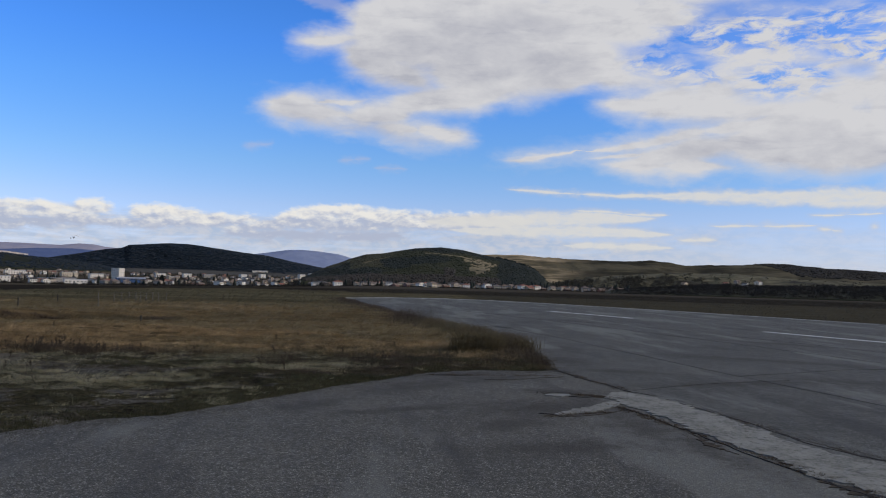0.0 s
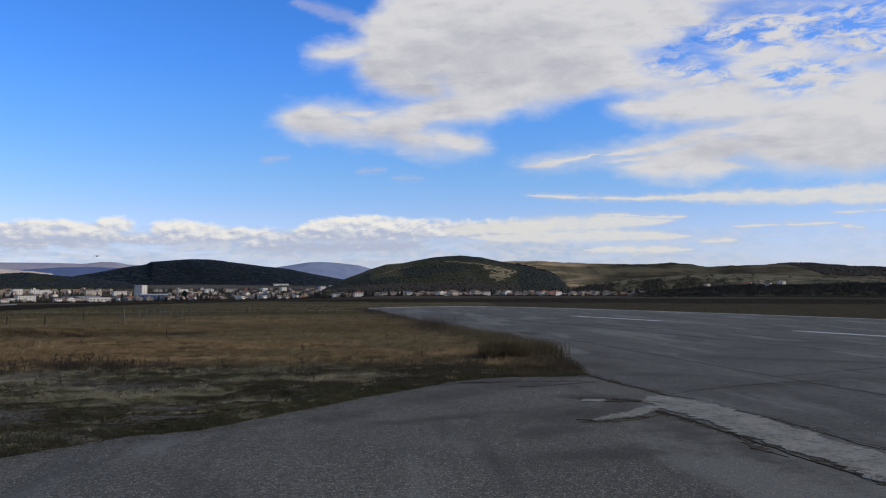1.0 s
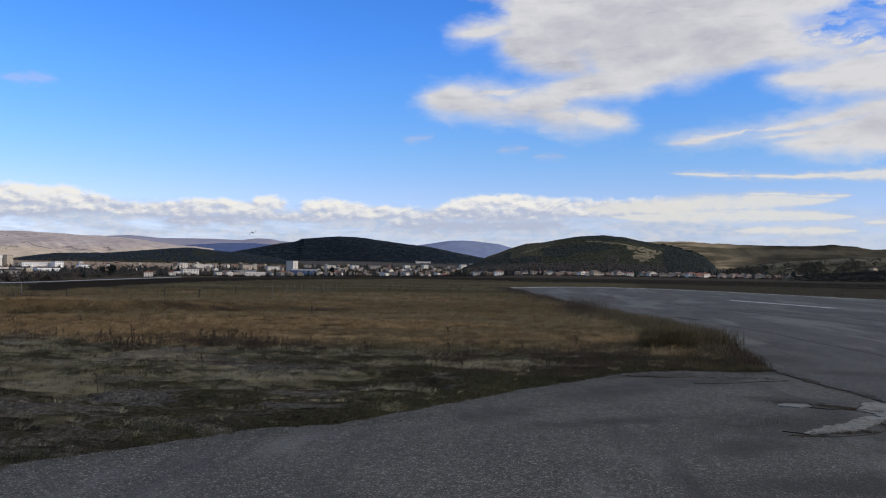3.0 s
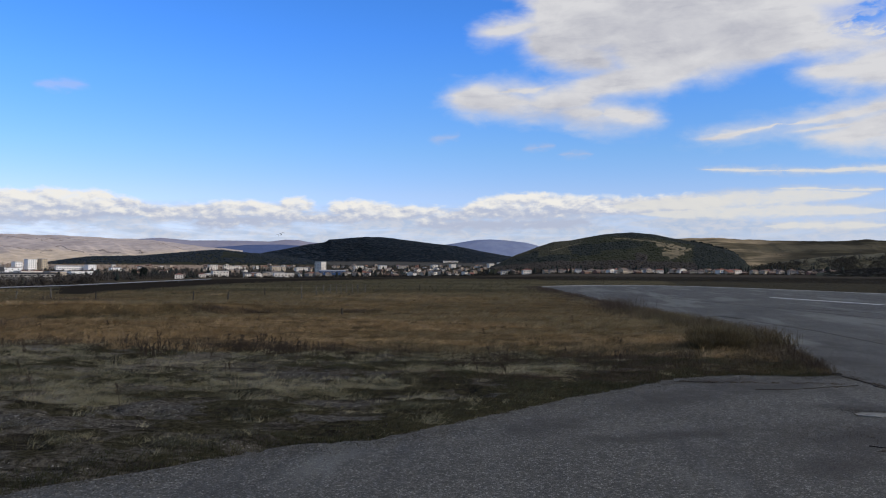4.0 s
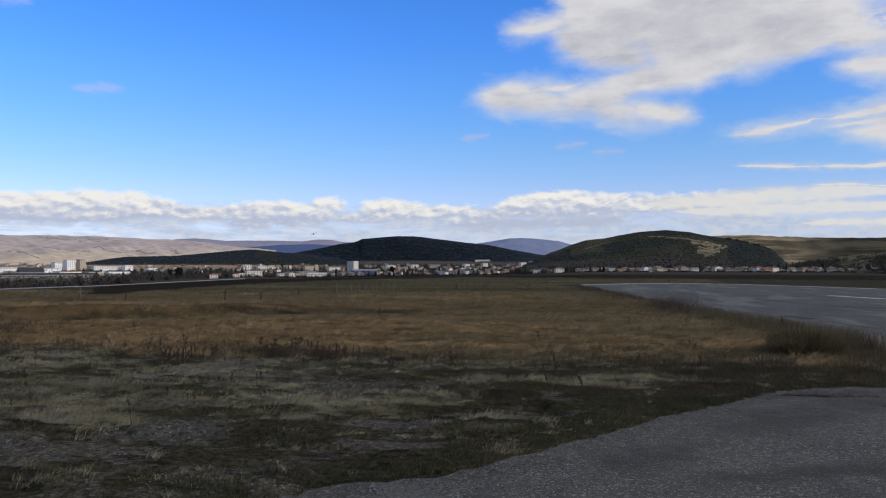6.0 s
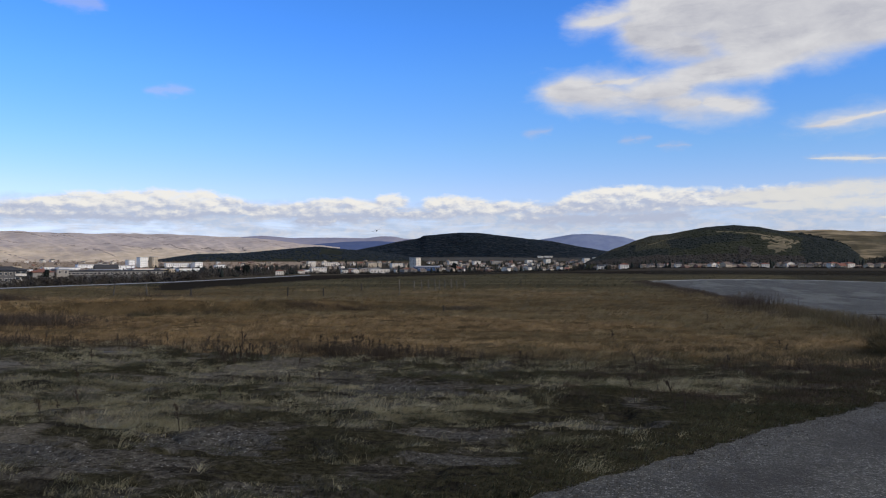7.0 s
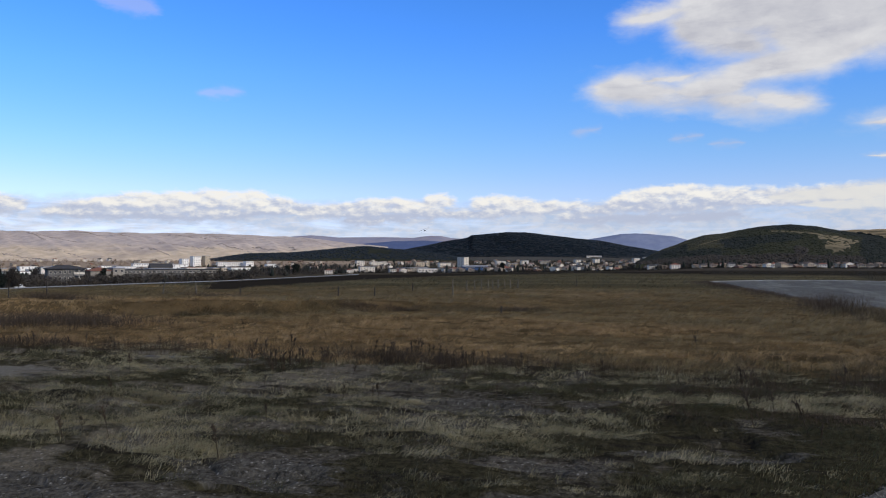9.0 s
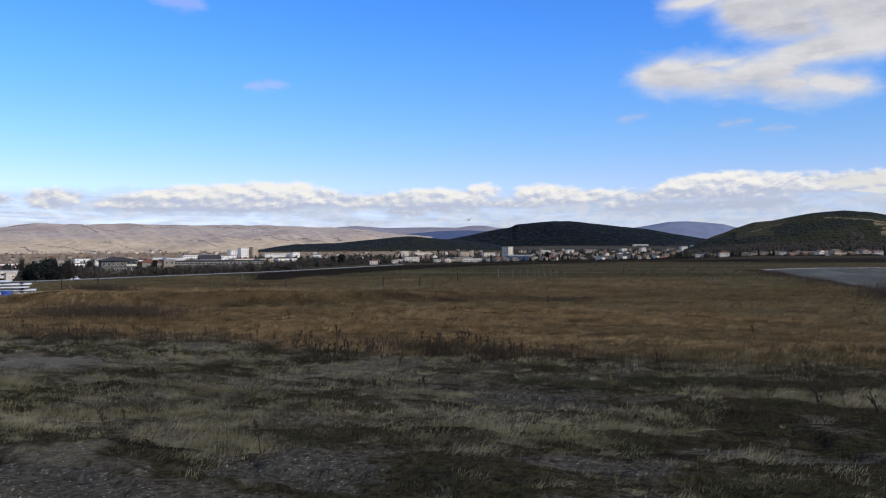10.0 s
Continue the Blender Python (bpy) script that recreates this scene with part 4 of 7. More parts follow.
wooded.data.materials.append(CLEARING)
c = np.zeros(len(wooded.data.polygons) * 3)
wooded.data.polygons.foreach_get("center", c)
c = c.reshape(-1, 3)
wooded.data.polygons.foreach_set("material_index", (~wood_keep(np.degrees(np.arctan2(c[:, 0], c[:, 1])), np.hypot(c[:, 0], c[:, 1]))).astype(np.int32))
a, r, x, y, z = on_hill(WOOD, 19000, -4.5, 12.6, 1085, 1520, lambda a, r: wood_keep(a, r) | (rng.random(len(a)) < 0.08))
s = (r - 1080) / 420
patchy = fractal(x, y, 0.014, 4, 21)
edge = 0.09 * patchy
pine = (s > 0.60 + edge) & (a > 3) | (a > 9.4 + 3 * edge) | (a < -1.2) & (s < 0.5) | (s < 0.47 + edge) & (a > 0.9) & (patchy > -0.15) & (a < 6.2) | (s < 0.25) & (a < 1)
tan = ~pine & (a < 1.8 + 8 * edge) & (s > 0.28)
brown = ((s < 0.13 + 0.7 * edge) & (a < 9.5)) | ((np.abs(a - 5.9) < 0.35) & (s < 0.22)) | ((np.abs(a - 9.3) < 0.5) & (s < 0.4) & (patchy > 0))
pine, tan = pine & ~brown, tan & ~brown
mid = ~pine & ~brown & ~tan
for mask, nm, mat, cone, lab, h0, h1 in ((pine, "hill_pines", PINE, 0.35, "dark pines on the round hill", 1.4, 2.6), (mid, "hill_mixed_trees", MIXED, 0.3, "olive mixed trees on the round hill", 1.2, 2.1), (tan, "hill_thin_trees", OLIVEWOOD, 0.3, "thin tan-olive trees on the hill flank", 1.0, 2.2), (brown, "hill_bare_trees", BARE, 0.2, "bare brown trees at the hill foot", 1.6, 3.6)):
    crowns(nm, x[mask], y[mask], z[mask] - 0.8, rng.uniform(h0, h1, mask.sum()), rng.uniform(4.0, 7.0, mask.sum()), mat, lab, cone=cone, sides=5, lite=True)
# taller trees that break the skyline at the hill's end
a, r, x, y, z = on_hill(WOOD, 60, 9.2, 12.3, 1400, 1490)
x, y, z, h, w = clumped(x, y, z - 0.8, rng.uniform(2.5, 5, len(x)), rng.uniform(6, 11, len(x)), 6)
crowns("hill_end_trees", x, y, z, h, w, PINE, "tall dark trees on the hill's end", cone=0.4, sides=5)

# slanting runs of scrub on the heath
la, ls = [], []
for k in range(30):
    n = int(rng.uniform(40, 120))
    q = np.linspace(0, 1, n)
    a0, s0, da, ds = rng.uniform(-56, -27), rng.uniform(0.18, 0.95), rng.uniform(1.0, 3.4), rng.uniform(0.06, 0.22)
    la.append(a0 + da * q + rng.normal(0, 0.03, n)), ls.append(s0 - ds * q**1.3 + 0.03 * fractal(q * 6 + k, q * 0, 1, 3, k) + rng.normal(0, 0.006, n))
a, s = np.concatenate(la), np.concatenate(ls)
ok = (s > 0.05) & (fractal(a, s * 20, 1.2, 3, 8) > -0.25)
a, r = a[ok], 2300 + 1100 * s[ok]
x, y = polar(a, r)
crowns("heath_scrub", x, y, HEATH.height(a, r) - 0.8, rng.uniform(1.0, 2.2, len(x)), rng.uniform(4, 10, len(x)), HEATHER, "slanting runs of brown scrub on the heath", "scrub", cone=0.2, sides=5, lite=True)

a, r, x, y, z = on_hill(KNOLL, 4200, 13.2, 40, 1160, 1490, lambda a, r: fractal(a * 2.5, r * 0.012, 0.8, 3, 5) > 0.18)
x, y, z, h, w = clumped(x, y, z - 1, rng.uniform(1, 2.6, len(x)), rng.uniform(2.5, 5, len(x)), 3)
crowns("knoll_scrub", x, y, z, h, w, HEDGE, "bare brown scrub on pasture slopes", "scrub", cone=0.2, sides=5)
a = np.concatenate([rng.normal(14.6, 0.7, 190), rng.normal(18.6, 0.5, 130), rng.normal(20.9, 0.5, 60), rng.uniform(12.5, 24, 170), rng.uniform(13, 33, 60)])
r = rng.uniform(1160, 1300, len(a))
x, y = polar(a, r)
twig_trees("slope_trees", x, y, KNOLL.height(a, r) - 0.5, rng.uniform(3, 9, len(a)), rng.uniform(5, 11, len(a)), HEDGE, "bare dark trees on the pasture slope", per=60)
a, r, x, y, z = on_hill(BROWS, 4600, 17.5, 46, 485, 640)
twig_trees("bank_scrub", x, y, z - 0.4, np.clip(0.15 + (a - 17.5) / 6, 0.15, 1) * rng.uniform(0.7, 3.0, len(x)) * (1 + 0.6 * fractal(a, a * 0, 0.8, 3, 2)), rng.uniform(2, 5, len(x)), SCRUB, "dark scrub along the bank", "scrub", per=36)
a, r, x, y, z = on_hill(PLAIN, 9000, 14.5, 42, 1600, 2480, lambda a, r: fractal(a * 2.2, r * 0.008, 0.7, 3, 15) > 0.24)
crowns("upland_scrub", x, y, z - 1, rng.uniform(0.8, 1.8, len(x)), rng.uniform(2, 4.5, len(x)), HEDGE, "thin scrub on the pasture upland", "scrub", cone=0.2, sides=5, lite=True)
a, r, x, y, z = on_hill(PLAIN, 5200, 26.6, 40, 1880, 2440, lambda a, r: r > 1880 + 160 * np.maximum(0, 29.5 - a))
crowns("upland_wood", x, y, z - 1, rng.uniform(3, 5, len(x)), rng.uniform(7, 11, len(x)), SCRUB, "dark wood on the pasture upland", "wood", cone=0.3, sides=5, lite=True)


# ---------- runway markings, seams, worn patches ----------
def strip_mesh(points, widths, top, name, mat, seed=1, step=0.08, rag=0.25, sink=0.02, wiggle=0.0, vary=1.3):
    """A ragged band along a line, with a little depth."""
    r = np.random.default_rng(seed)
    p = np.array(points, float)
    d = np.concatenate([[0], np.cumsum(np.hypot(*np.diff(p, axis=0).T))])
    s = np.arange(0, d[-1], step)
    cx, cy, w = np.interp(s, d, p[:, 0]), np.interp(s, d, p[:, 1]), np.interp(s, d, widths)
    cx, cy = cx + wiggle * fractal(s, s * 0 + seed, 1.3, 4, seed), cy + wiggle * fractal(s, s * 0 + seed + 9, 1.3, 4, seed + 3)
    if wiggle:
        w = w * np.clip(1 - 0.2 * vary + vary * fractal(s, s * 0 + 3 * seed, 2.2, 4, seed + 7), 0.12, 2.0)
    tx, ty = np.gradient(cx), np.gradient(cy)
    l = np.hypot(tx, ty)
    nx, ny = -ty / l, tx / l
    left = w / 2 * (1 + rag * r.normal(size=len(s)))
    right = w / 2 * (1 + rag * r.normal(size=len(s)))
    rows = [np.stack([cx + nx * left, cy + ny * left, np.full(len(s), top - sink)], 1), np.stack([cx + nx * left, cy + ny * left, np.full(len(s), top)], 1),
            np.stack([cx - nx * right, cy - ny * right, np.full(len(s), top)], 1), np.stack([cx - nx * right, cy - ny * right, np.full(len(s), top - sink)], 1)]
    verts = np.stack(rows, 1).reshape(-1, 3)
    return mesh_np(name, verts, grid_faces(len(s), 4), mat)


def marking(name, points, widths, top, mat, label, category, **kw):
    return tagged(new(name, strip_mesh(points, widths, top, name, mat, **kw)), label, category, kind="structure")


marking("trim_centre_line", [(12.2, 45.0), (15.0, 37.2)], [0.42, 0.36], 0.012, PAINT, "faded white centre line dash on the runway", "marking", rag=0.05, step=0.3, seed=5)
marking("trim_centre_line_1", [(16.93, 27.7), (18.75, 22.7), (20.6, 17.5)], [0.34, 0.32, 0.3], 0.012, PAINT, "faded white centre line dash on the runway", "marking", rag=0.05, step=0.3, seed=6)
marking("trim_edge_line", [(-0.6, 64.2), (3.9, 69.4), (8.2, 70.9), (12.3, 68.0), (16.3, 62.1), (22.6, 50.2), (28.1, 37.0)], [0.9, 1.1, 1.0, 0.8, 0.6, 0.4, 0.3], 0.012, EDGE, "pale worn concrete rim along the far runway edge", "edging", rag=0.25, step=0.4, seed=8)
for k, (pts, wid) in enumerate([
    ([(4.9, 12.75), (5.21, 10.95), (5.45, 9.78), (5.75, 9.2)], [0.035, 0.05, 0.035, 0.02]),
    ([(6.1, 27.6), (7.3, 21.32), (7.75, 17.25), (8.37, 12.2), (8.76, 9.95), (9.1, 7.0), (9.9, 1.0)], [0.05, 0.024, 0.02, 0.016, 0.016, 0.016, 0.014]),
    ([(5.5, 9.8), (7.2, 10.82), (9.1, 11.5)], [0.009, 0.008, 0.005]),
    ([(9.6, 34.0), (12.2, 30.2), (13.4, 27.0), (15.6, 19.0), (17.5, 11.0)], [0.045, 0.035, 0.028, 0.02, 0.02]),
    ([(5.0, 47.0), (8.0, 38.0), (10.6, 29.0), (12.6, 20.0), (14.2, 12.0)], [0.045, 0.035, 0.028, 0.02, 0.02]),
    ([(8.4, 12.1), (11.5, 13.6), (16.0, 14.6)], [0.008, 0.008, 0.006]),
    ([(6.0, 27.4), (6.7, 26.2)], [0.35, 0.2]),
    ([(4.72, 8.3), (4.96, 7.3), (5.02, 6.2), (5.1, 5.3), (5.22, 4.5), (5.5, 3.4), (5.85, 2.0)], [0.01, 0.016, 0.03, 0.014, 0.03, 0.018, 0.03]),
    ([(5.72, 8.9), (6.0, 7.2), (6.12, 5.6), (6.5, 4.7)], [0.015, 0.025, 0.02, 0.03]),
    ([(3.55, 7.48), (3.7, 7.42), (3.8, 7.3)], [0.01, 0.04, 0.02]),
    ([(4.3, 9.1), (4.5, 9.0), (4.7, 9.05)], [0.02, 0.04, 0.02]),
    ([(2.55, 11.5), (2.75, 11.55), (2.95, 11.5)], [0.03, 0.09, 0.03]),
]):
    marking("trim_crack", pts, wid, 0.008 if k != 7 else 0.009, TAR, "dark dirt-filled crack in the tarmac", "crack", seed=20 + k, rag=0.5, step=0.05, wiggle=0.10 if k in (0, 7, 9, 10, 11) else 0.07, vary=1.3 if k != 7 else 2.4)
marking("trim_concrete_strip", [(5.22, 9.55), (5.28, 9.0), (5.4, 8.0), (5.5, 6.9), (5.6, 5.5), (5.9, 4.3), (6.5, 2.4), (7.4, -1.5)], [0.25, 0.85, 0.93, 0.93, 0.95, 1.1, 1.15, 1.15], 0.012, CONCRETE, "chipped pale concrete strip between apron and runway", "concrete strip", seed=40, rag=0.07, step=0.05, wiggle=0.08, vary=0.35)
marking("trim_concrete_patch", [(3.72, 7.38), (4.15, 7.72), (4.55, 8.1), (4.9, 8.5)], [0.12, 0.40, 0.34, 0.25], 0.013, CONCRETE, "ragged pale concrete remnant in the apron", "concrete patch", seed=41, rag=0.14, step=0.05, wiggle=0.06, vary=0.7)
marking("trim_concrete_patch_1", [(3.95, 9.12), (4.15, 9.16), (4.38, 9.18)], [0.08, 0.30, 0.10], 0.013, CONCRETE, "small pale concrete remnant in the apron", "concrete patch", seed=42, rag=0.12, step=0.05)

DIRT = plain("brown_dirt", (0.060, 0.051, 0.040), (0.024, 0.021, 0.017), 5.0, 1.0, 0.05, 0.5, 45.0)
for k, (pts, wid) in enumerate([
    ([(3.5, 7.25), (3.9, 7.3), (4.3, 7.5), (4.7, 7.85)], [0.02, 0.13, 0.10, 0.03]),
    ([(4.35, 9.3), (4.7, 9.15), (4.95, 8.95), (5.05, 8.8)], [0.03, 0.22, 0.20, 0.04]),
    ([(4.75, 8.3), (4.85, 7.8), (4.93, 7.3), (4.98, 6.7)], [0.03, 0.14, 0.10, 0.03]),
    ([(5.0, 6.2), (5.02, 5.6), (5.1, 5.1)], [0.03, 0.12, 0.03]), ([(5.2, 4.6), (5.4, 3.7), (5.8, 2.2)], [0.03, 0.16, 0.06]),
    ([(2.3, 11.45), (2.8, 11.5), (3.3, 11.6)], [0.03, 0.16, 0.03]), ([(3.3, 10.9), (3.8, 11.0), (4.3, 11.3), (4.8, 11.5)], [0.03, 0.14, 0.16, 0.04]),
    ([(5.95, 7.9), (6.05, 6.9), (6.15, 5.9), (6.4, 5.0)], [0.02, 0.08, 0.07, 0.03]),
]):
    marking("trim_dirt", pts, [0.6 * w for w in wid], 0.0055, DIRT, "brown dirt gathered in the broken tarmac", "dirt", seed=70 + k, rag=0.8, step=0.04, wiggle=0.12, vary=2.2)


# ---------- grass ----------
def blades(name, x, y, h, w, lean, toward, mat, label, category="grass", simple=False, z=None):
    """Grass blades in one mesh, each bent over by lean (times its height) in its own direction."""
    n = len(x)
    z = (ground_z(x, y) + ground_rough(x, y) + verge_bump(x, y) - 0.006) if z is None else z
    face = rng.uniform(0, math.pi, n)
    ux, uy = np.cos(face) * w / 2, np.sin(face) * w / 2
    dx, dy = np.cos(toward) * lean * h, np.sin(toward) * lean * h
    rise = h / np.sqrt(1 + 0.5 * lean**2)
    base = np.stack([x, y, z], 1)
    side = np.stack([ux, uy, np.zeros(n)], 1)
    tip = base + np.stack([dx, dy, rise], 1)
    if simple:
        verts = np.stack([base - side, base + side, tip], 1).reshape(-1, 3)
        me = mesh_np(name, verts, (np.arange(n) * 3)[:, None] + np.array([[0, 1, 2]]), mat)
    else:
        mid = base + np.stack([0.30 * dx, 0.30 * dy, 0.62 * rise], 1)
        verts = np.stack([base - side, base + side, mid - 0.8 * side, mid + 0.8 * side, tip], 1).reshape(-1, 3)
        o = (np.arange(n) * 5)[:, None]
        me = mesh_np(name, verts, [o + np.array([[0, 1, 3, 2]]), o + np.array([[2, 3, 4]])], mat)
    return tagged(new(name, me), label, category, kind="stuff")


def inside_verge(x, y):
    ex, ey = np.array(VERGE_EDGE).T
    return y > np.interp(x, ex, ey, left=-20) + 0.03


def left_of_runway(x, y, gap=0.0):
    px, py = np.array(RUNWAY_LEFT).T
    return x < np.interp(y, py, px) - gap




def bareness(x, y):
    b = np.zeros(len(x))
    for cx, cy, rx, ry in BARE_SPOTS:
        b = np.maximum(b, 1.25 - np.hypot((x - cx) / rx, (y - cy) / ry))
    return b + 0.75 * fractal(x, y * 1.8, 0.9, 4, 44) + 0.55 * fractal(x * 0.8, y * 2.4, 1.7, 3, 46)


def verge_bump(x, y):
    """Turf mats with broken edges standing a little out of the gravel, and clods."""
    ex, ey = np.array(VERGE_EDGE).T
    px, py = np.array(RUNWAY_LEFT).T
    rim = np.clip((y - np.interp(x, ex, ey, left=-20) - 0.05) / 0.5, 0, 1) * np.clip((np.interp(y, py, px) - x - 0.1) / 0.5, 0, 1)
    edge = np.clip((y - 4.4) / 0.6, 0, 1) * np.clip((15.2 - y) / 0.8, 0, 1) * np.clip((x + 16.0) / 0.8, 0, 1)
    mats = np.clip((fractal(x, y * 1.6, 0.75, 5, 57) - 0.4 * bareness(x, y) + 0.06) / 0.09, 0, 1)
    mats = mats * mats * (3 - 2 * mats)
    clods = np.clip(0.3 + fractal(x, y * 1.3, 2.6, 3, 19), 0, 1.2)
    ledge = np.clip((fractal(x * 0.55, y * 2.2, 1.0, 4, 83) - 0.02) / 0.10, 0, 1)
    return rim * edge * (0.034 * mats + 0.034 * ledge * (1 - 0.4 * mats) + (0.010 + 0.026 * mats) * clods)


def build_verge():
    cx, cy = np.meshgrid(np.arange(-16, 5.2, 0.055), np.arange(4.4, 15.3, 0.055))
    z = ground_z(cx, cy) + ground_rough(cx, cy) + verge_bump(cx.ravel(), cy.ravel()).reshape(cx.shape)
    out = ~(inside_verge(cx, cy) & left_of_runway(cx, cy, 0.05)) | (verge_bump(cx.ravel(), cy.ravel()).reshape(cx.shape) < 0.002)
    z = np.where(out, z - 0.05, z + 0.006)
    me = mesh_np("verge", np.stack([cx, cy, z], -1).reshape(-1, 3), grid_faces(*cx.shape), SOIL, True)
    return tagged(new("verge", me), "uneven verge of turf mats, soil and gravel", "verge", kind="structure")


build_verge()


def tufts(count, x0, x1, y0, y1, per, spread, keep):
    """Blade roots gathered into tufts; returns roots, tuft number, tuft distance."""
    cx, cy = rng.uniform(x0, x1, count), rng.uniform(y0, y1, count)
    ok = keep(cx, cy)
    cx, cy = cx[ok], cy[ok]
    k = np.repeat(np.arange(len(cx)), per)
    rad = np.abs(rng.normal(0, spread, len(k)))
    ang = rng.uniform(0, 2 * math.pi, len(k))
    return cx[k] + rad * np.cos(ang), cy[k] + rad * np.sin(ang), k, len(cx)


# matted verge grass between gravel patches
x, y, k, n = tufts(6000, -17, 4.8, 3.5, 15.0, 20, 0.06, lambda x, y: inside_verge(x, y) & left_of_runway(x, y) & (bareness(x, y) < 0.28) & (x > -1.35 * y - 1.0))
tall = rng.uniform(0.015, 0.045, n)
wind = rng.normal(-0.15, 0.9, n)
ok = inside_verge(x, y)
k, x, y = k[ok], x[ok], y[ok]
blades("verge_grass", x, y, tall[k] * rng.uniform(0.5, 1.3, len(k)), rng.uniform(0.004, 0.008, len(k)), rng.uniform(0.5, 1.5, len(k)), wind[k] + rng.normal(0, 0.5, len(k)), GRASS_VERGE, "matted dull olive grass on the gravel verge")
# grassy hummocks standing out of it, drier or greener
m = 5200
cx, cy = rng.uniform(-15.5, 4.6, m), rng.uniform(4.5, 14.6, m)
ok = inside_verge(cx, cy - 0.12) & left_of_runway(cx, cy, 0.2) & (bareness(cx, cy) < 0.32) & (cx > -1.35 * cy - 1.0) & (fractal(cx, cy * 1.7, 1.1, 3, 91) > -0.12)
cx, cy = cx[ok], cy[ok]
wide = rng.uniform(0.06, 0.20, len(cx))
high = wide * rng.uniform(0.30, 0.60, len(cx))
tone = fractal(cx, cy * 2, 0.55, 3, 33) + rng.normal(0, 0.16, len(cx)) - 0.048 * (cx + 5)
for name, mat, lo, hi, lab in (("green_hummocks", GRASS_DARK, -9, -0.10, "dark olive grass hummocks on the verge"), ("dull_hummocks", GRASS_VERGE, -0.10, 0.16, "dull grass hummocks on the verge"), ("dry_hummocks", GRASS_PALE, 0.16, 9, "dry pale grass hummocks on the verge")):
    pick = np.flatnonzero((tone >= lo) & (tone < hi))
    k = np.repeat(pick, np.clip(wide[pick] ** 2 * 4200, 20, 130).astype(int))
    d, t = np.sqrt(rng.uniform(0, 1, len(k))), rng.uniform(0, 6.28, len(k))
    bx, by = cx[k] + d * wide[k] * 1.3 * np.cos(t), cy[k] + d * wide[k] * 0.85 * np.sin(t)
    bz = ground_z(bx, by) + ground_rough(bx, by) + verge_bump(bx, by) + high[k] * (1 - d**2) - 0.004
    blades(name, bx, by, rng.uniform(0.02, 0.06, len(k)), rng.uniform(0.002, 0.0042, len(k)), rng.uniform(0.5, 2.0, len(k)), np.where(rng.random(len(k)) < 0.5, t, rng.normal(-0.2, 0.5, len(k))), mat, lab, z=bz)
# pale combed tufts
PALE = [(-6.3, 9.2, 1.5, 0.5), (-4.9, 8.5, 0.75, 0.26), (-7.4, 8.3, 1.2, 0.5), (-4.1, 11.2, 0.45, 0.2), (-2.6, 9.6, 0.8, 0.3), (-9.0, 9.8, 1.0, 0.4), (-1.9, 10.1, 0.5, 0.2), (-6.6, 10.4, 0.8, 0.25), (-0.6, 11.9, 1.2, 0.3), (-5.2, 9.9, 0.6, 0.2), (0.4, 12.3, 0.8, 0.25)]
tx, ty = [], []
for cx, cy, rx, ry in PALE:
    m = int(130 * rx * ry) + 14
    tx.append(cx + rng.normal(0, rx * 0.5, m)), ty.append(cy + rng.normal(0, ry * 0.5, m))
m = 2300
ux, uy = rng.uniform(-15, 4.4, m), rng.uniform(6, 14.4, m)
thin = (fractal(ux, uy * 1.5, 0.5, 3, 61) > -0.04) & (rng.random(m) < np.clip(0.56 - 0.045 * (ux + 5.5), 0.26, 0.72)) & (bareness(ux, uy) < 0.35)
tx, ty = np.concatenate(tx + [ux[thin]]), np.concatenate(ty + [uy[thin]])
grown = rng.uniform(0.55, 1.0, len(tx)) * np.where(rng.random(len(tx)) > 0.8, 1.7, 1.0)
k = np.repeat(np.arange(len(tx)), (105 * grown).astype(int))
x, y = tx[k] + rng.normal(0, 0.075, len(k)) * grown[k], ty[k] + rng.normal(0, 0.04, len(k)) * grown[k]
ok = inside_verge(x, y - 0.1) & left_of_runway(x, y)
x, y, k = x[ok], y[ok], k[ok]
wind = rng.normal(-0.2, 0.55, len(tx))
blades("pale_grass", x, y, rng.uniform(0.03, 0.095, len(x)) * grown[k], rng.uniform(0.0018, 0.0034, len(x)), rng.uniform(0.3, 2.2, len(x)), wind[k] + rng.normal(0, 0.35, len(x)), GRASS_PALE, "pale straw tufts combed over by wind")

# upright sprigs of dry grass scattered over the verge
m = 1700
cx, cy = rng.uniform(-15, 4.2, m), rng.uniform(5.0, 14.4, m)
ok = inside_verge(cx, cy - 0.3) & left_of_runway(cx, cy, 0.3) & (bareness(cx, cy) < 0.6) & (rng.random(m) < np.clip(0.62 - 0.05 * (cx + 5), 0.25, 1))
cx, cy = cx[ok], cy[ok]
size = rng.uniform(0.04, 0.12, len(cx)) * np.where(rng.random(len(cx)) > 0.9, 1.5, 1)
k = np.repeat(np.arange(len(cx)), 34)
t = rng.uniform(0, 6.28, len(k))
d = np.abs(rng.normal(0, 0.45, len(k))) * size[k]
for j, (name, mat, lab) in enumerate((("verge_sprigs", GRASS_PALE, "upright sprigs of dry grass on the verge"), ("verge_sprigs_dull", GRASS_VERGE, "upright sprigs of dull grass on the verge"))):
    at = (k % 5 < 2) == (j == 0)
    q, u = k[at], t[at]
    blades(name, cx[q] + d[at] * np.cos(u), cy[q] + d[at] * np.sin(u), size[q] * rng.uniform(0.4, 1.0, len(q)), rng.uniform(0.0016, 0.003, len(q)), rng.uniform(0.3, 1.8, len(q)), u * 0.4 + rng.normal(0, 0.9, len(q)), mat, lab)

# straw pasture, thinner blades near, wider ones far
STRAW_LINE = 14.1


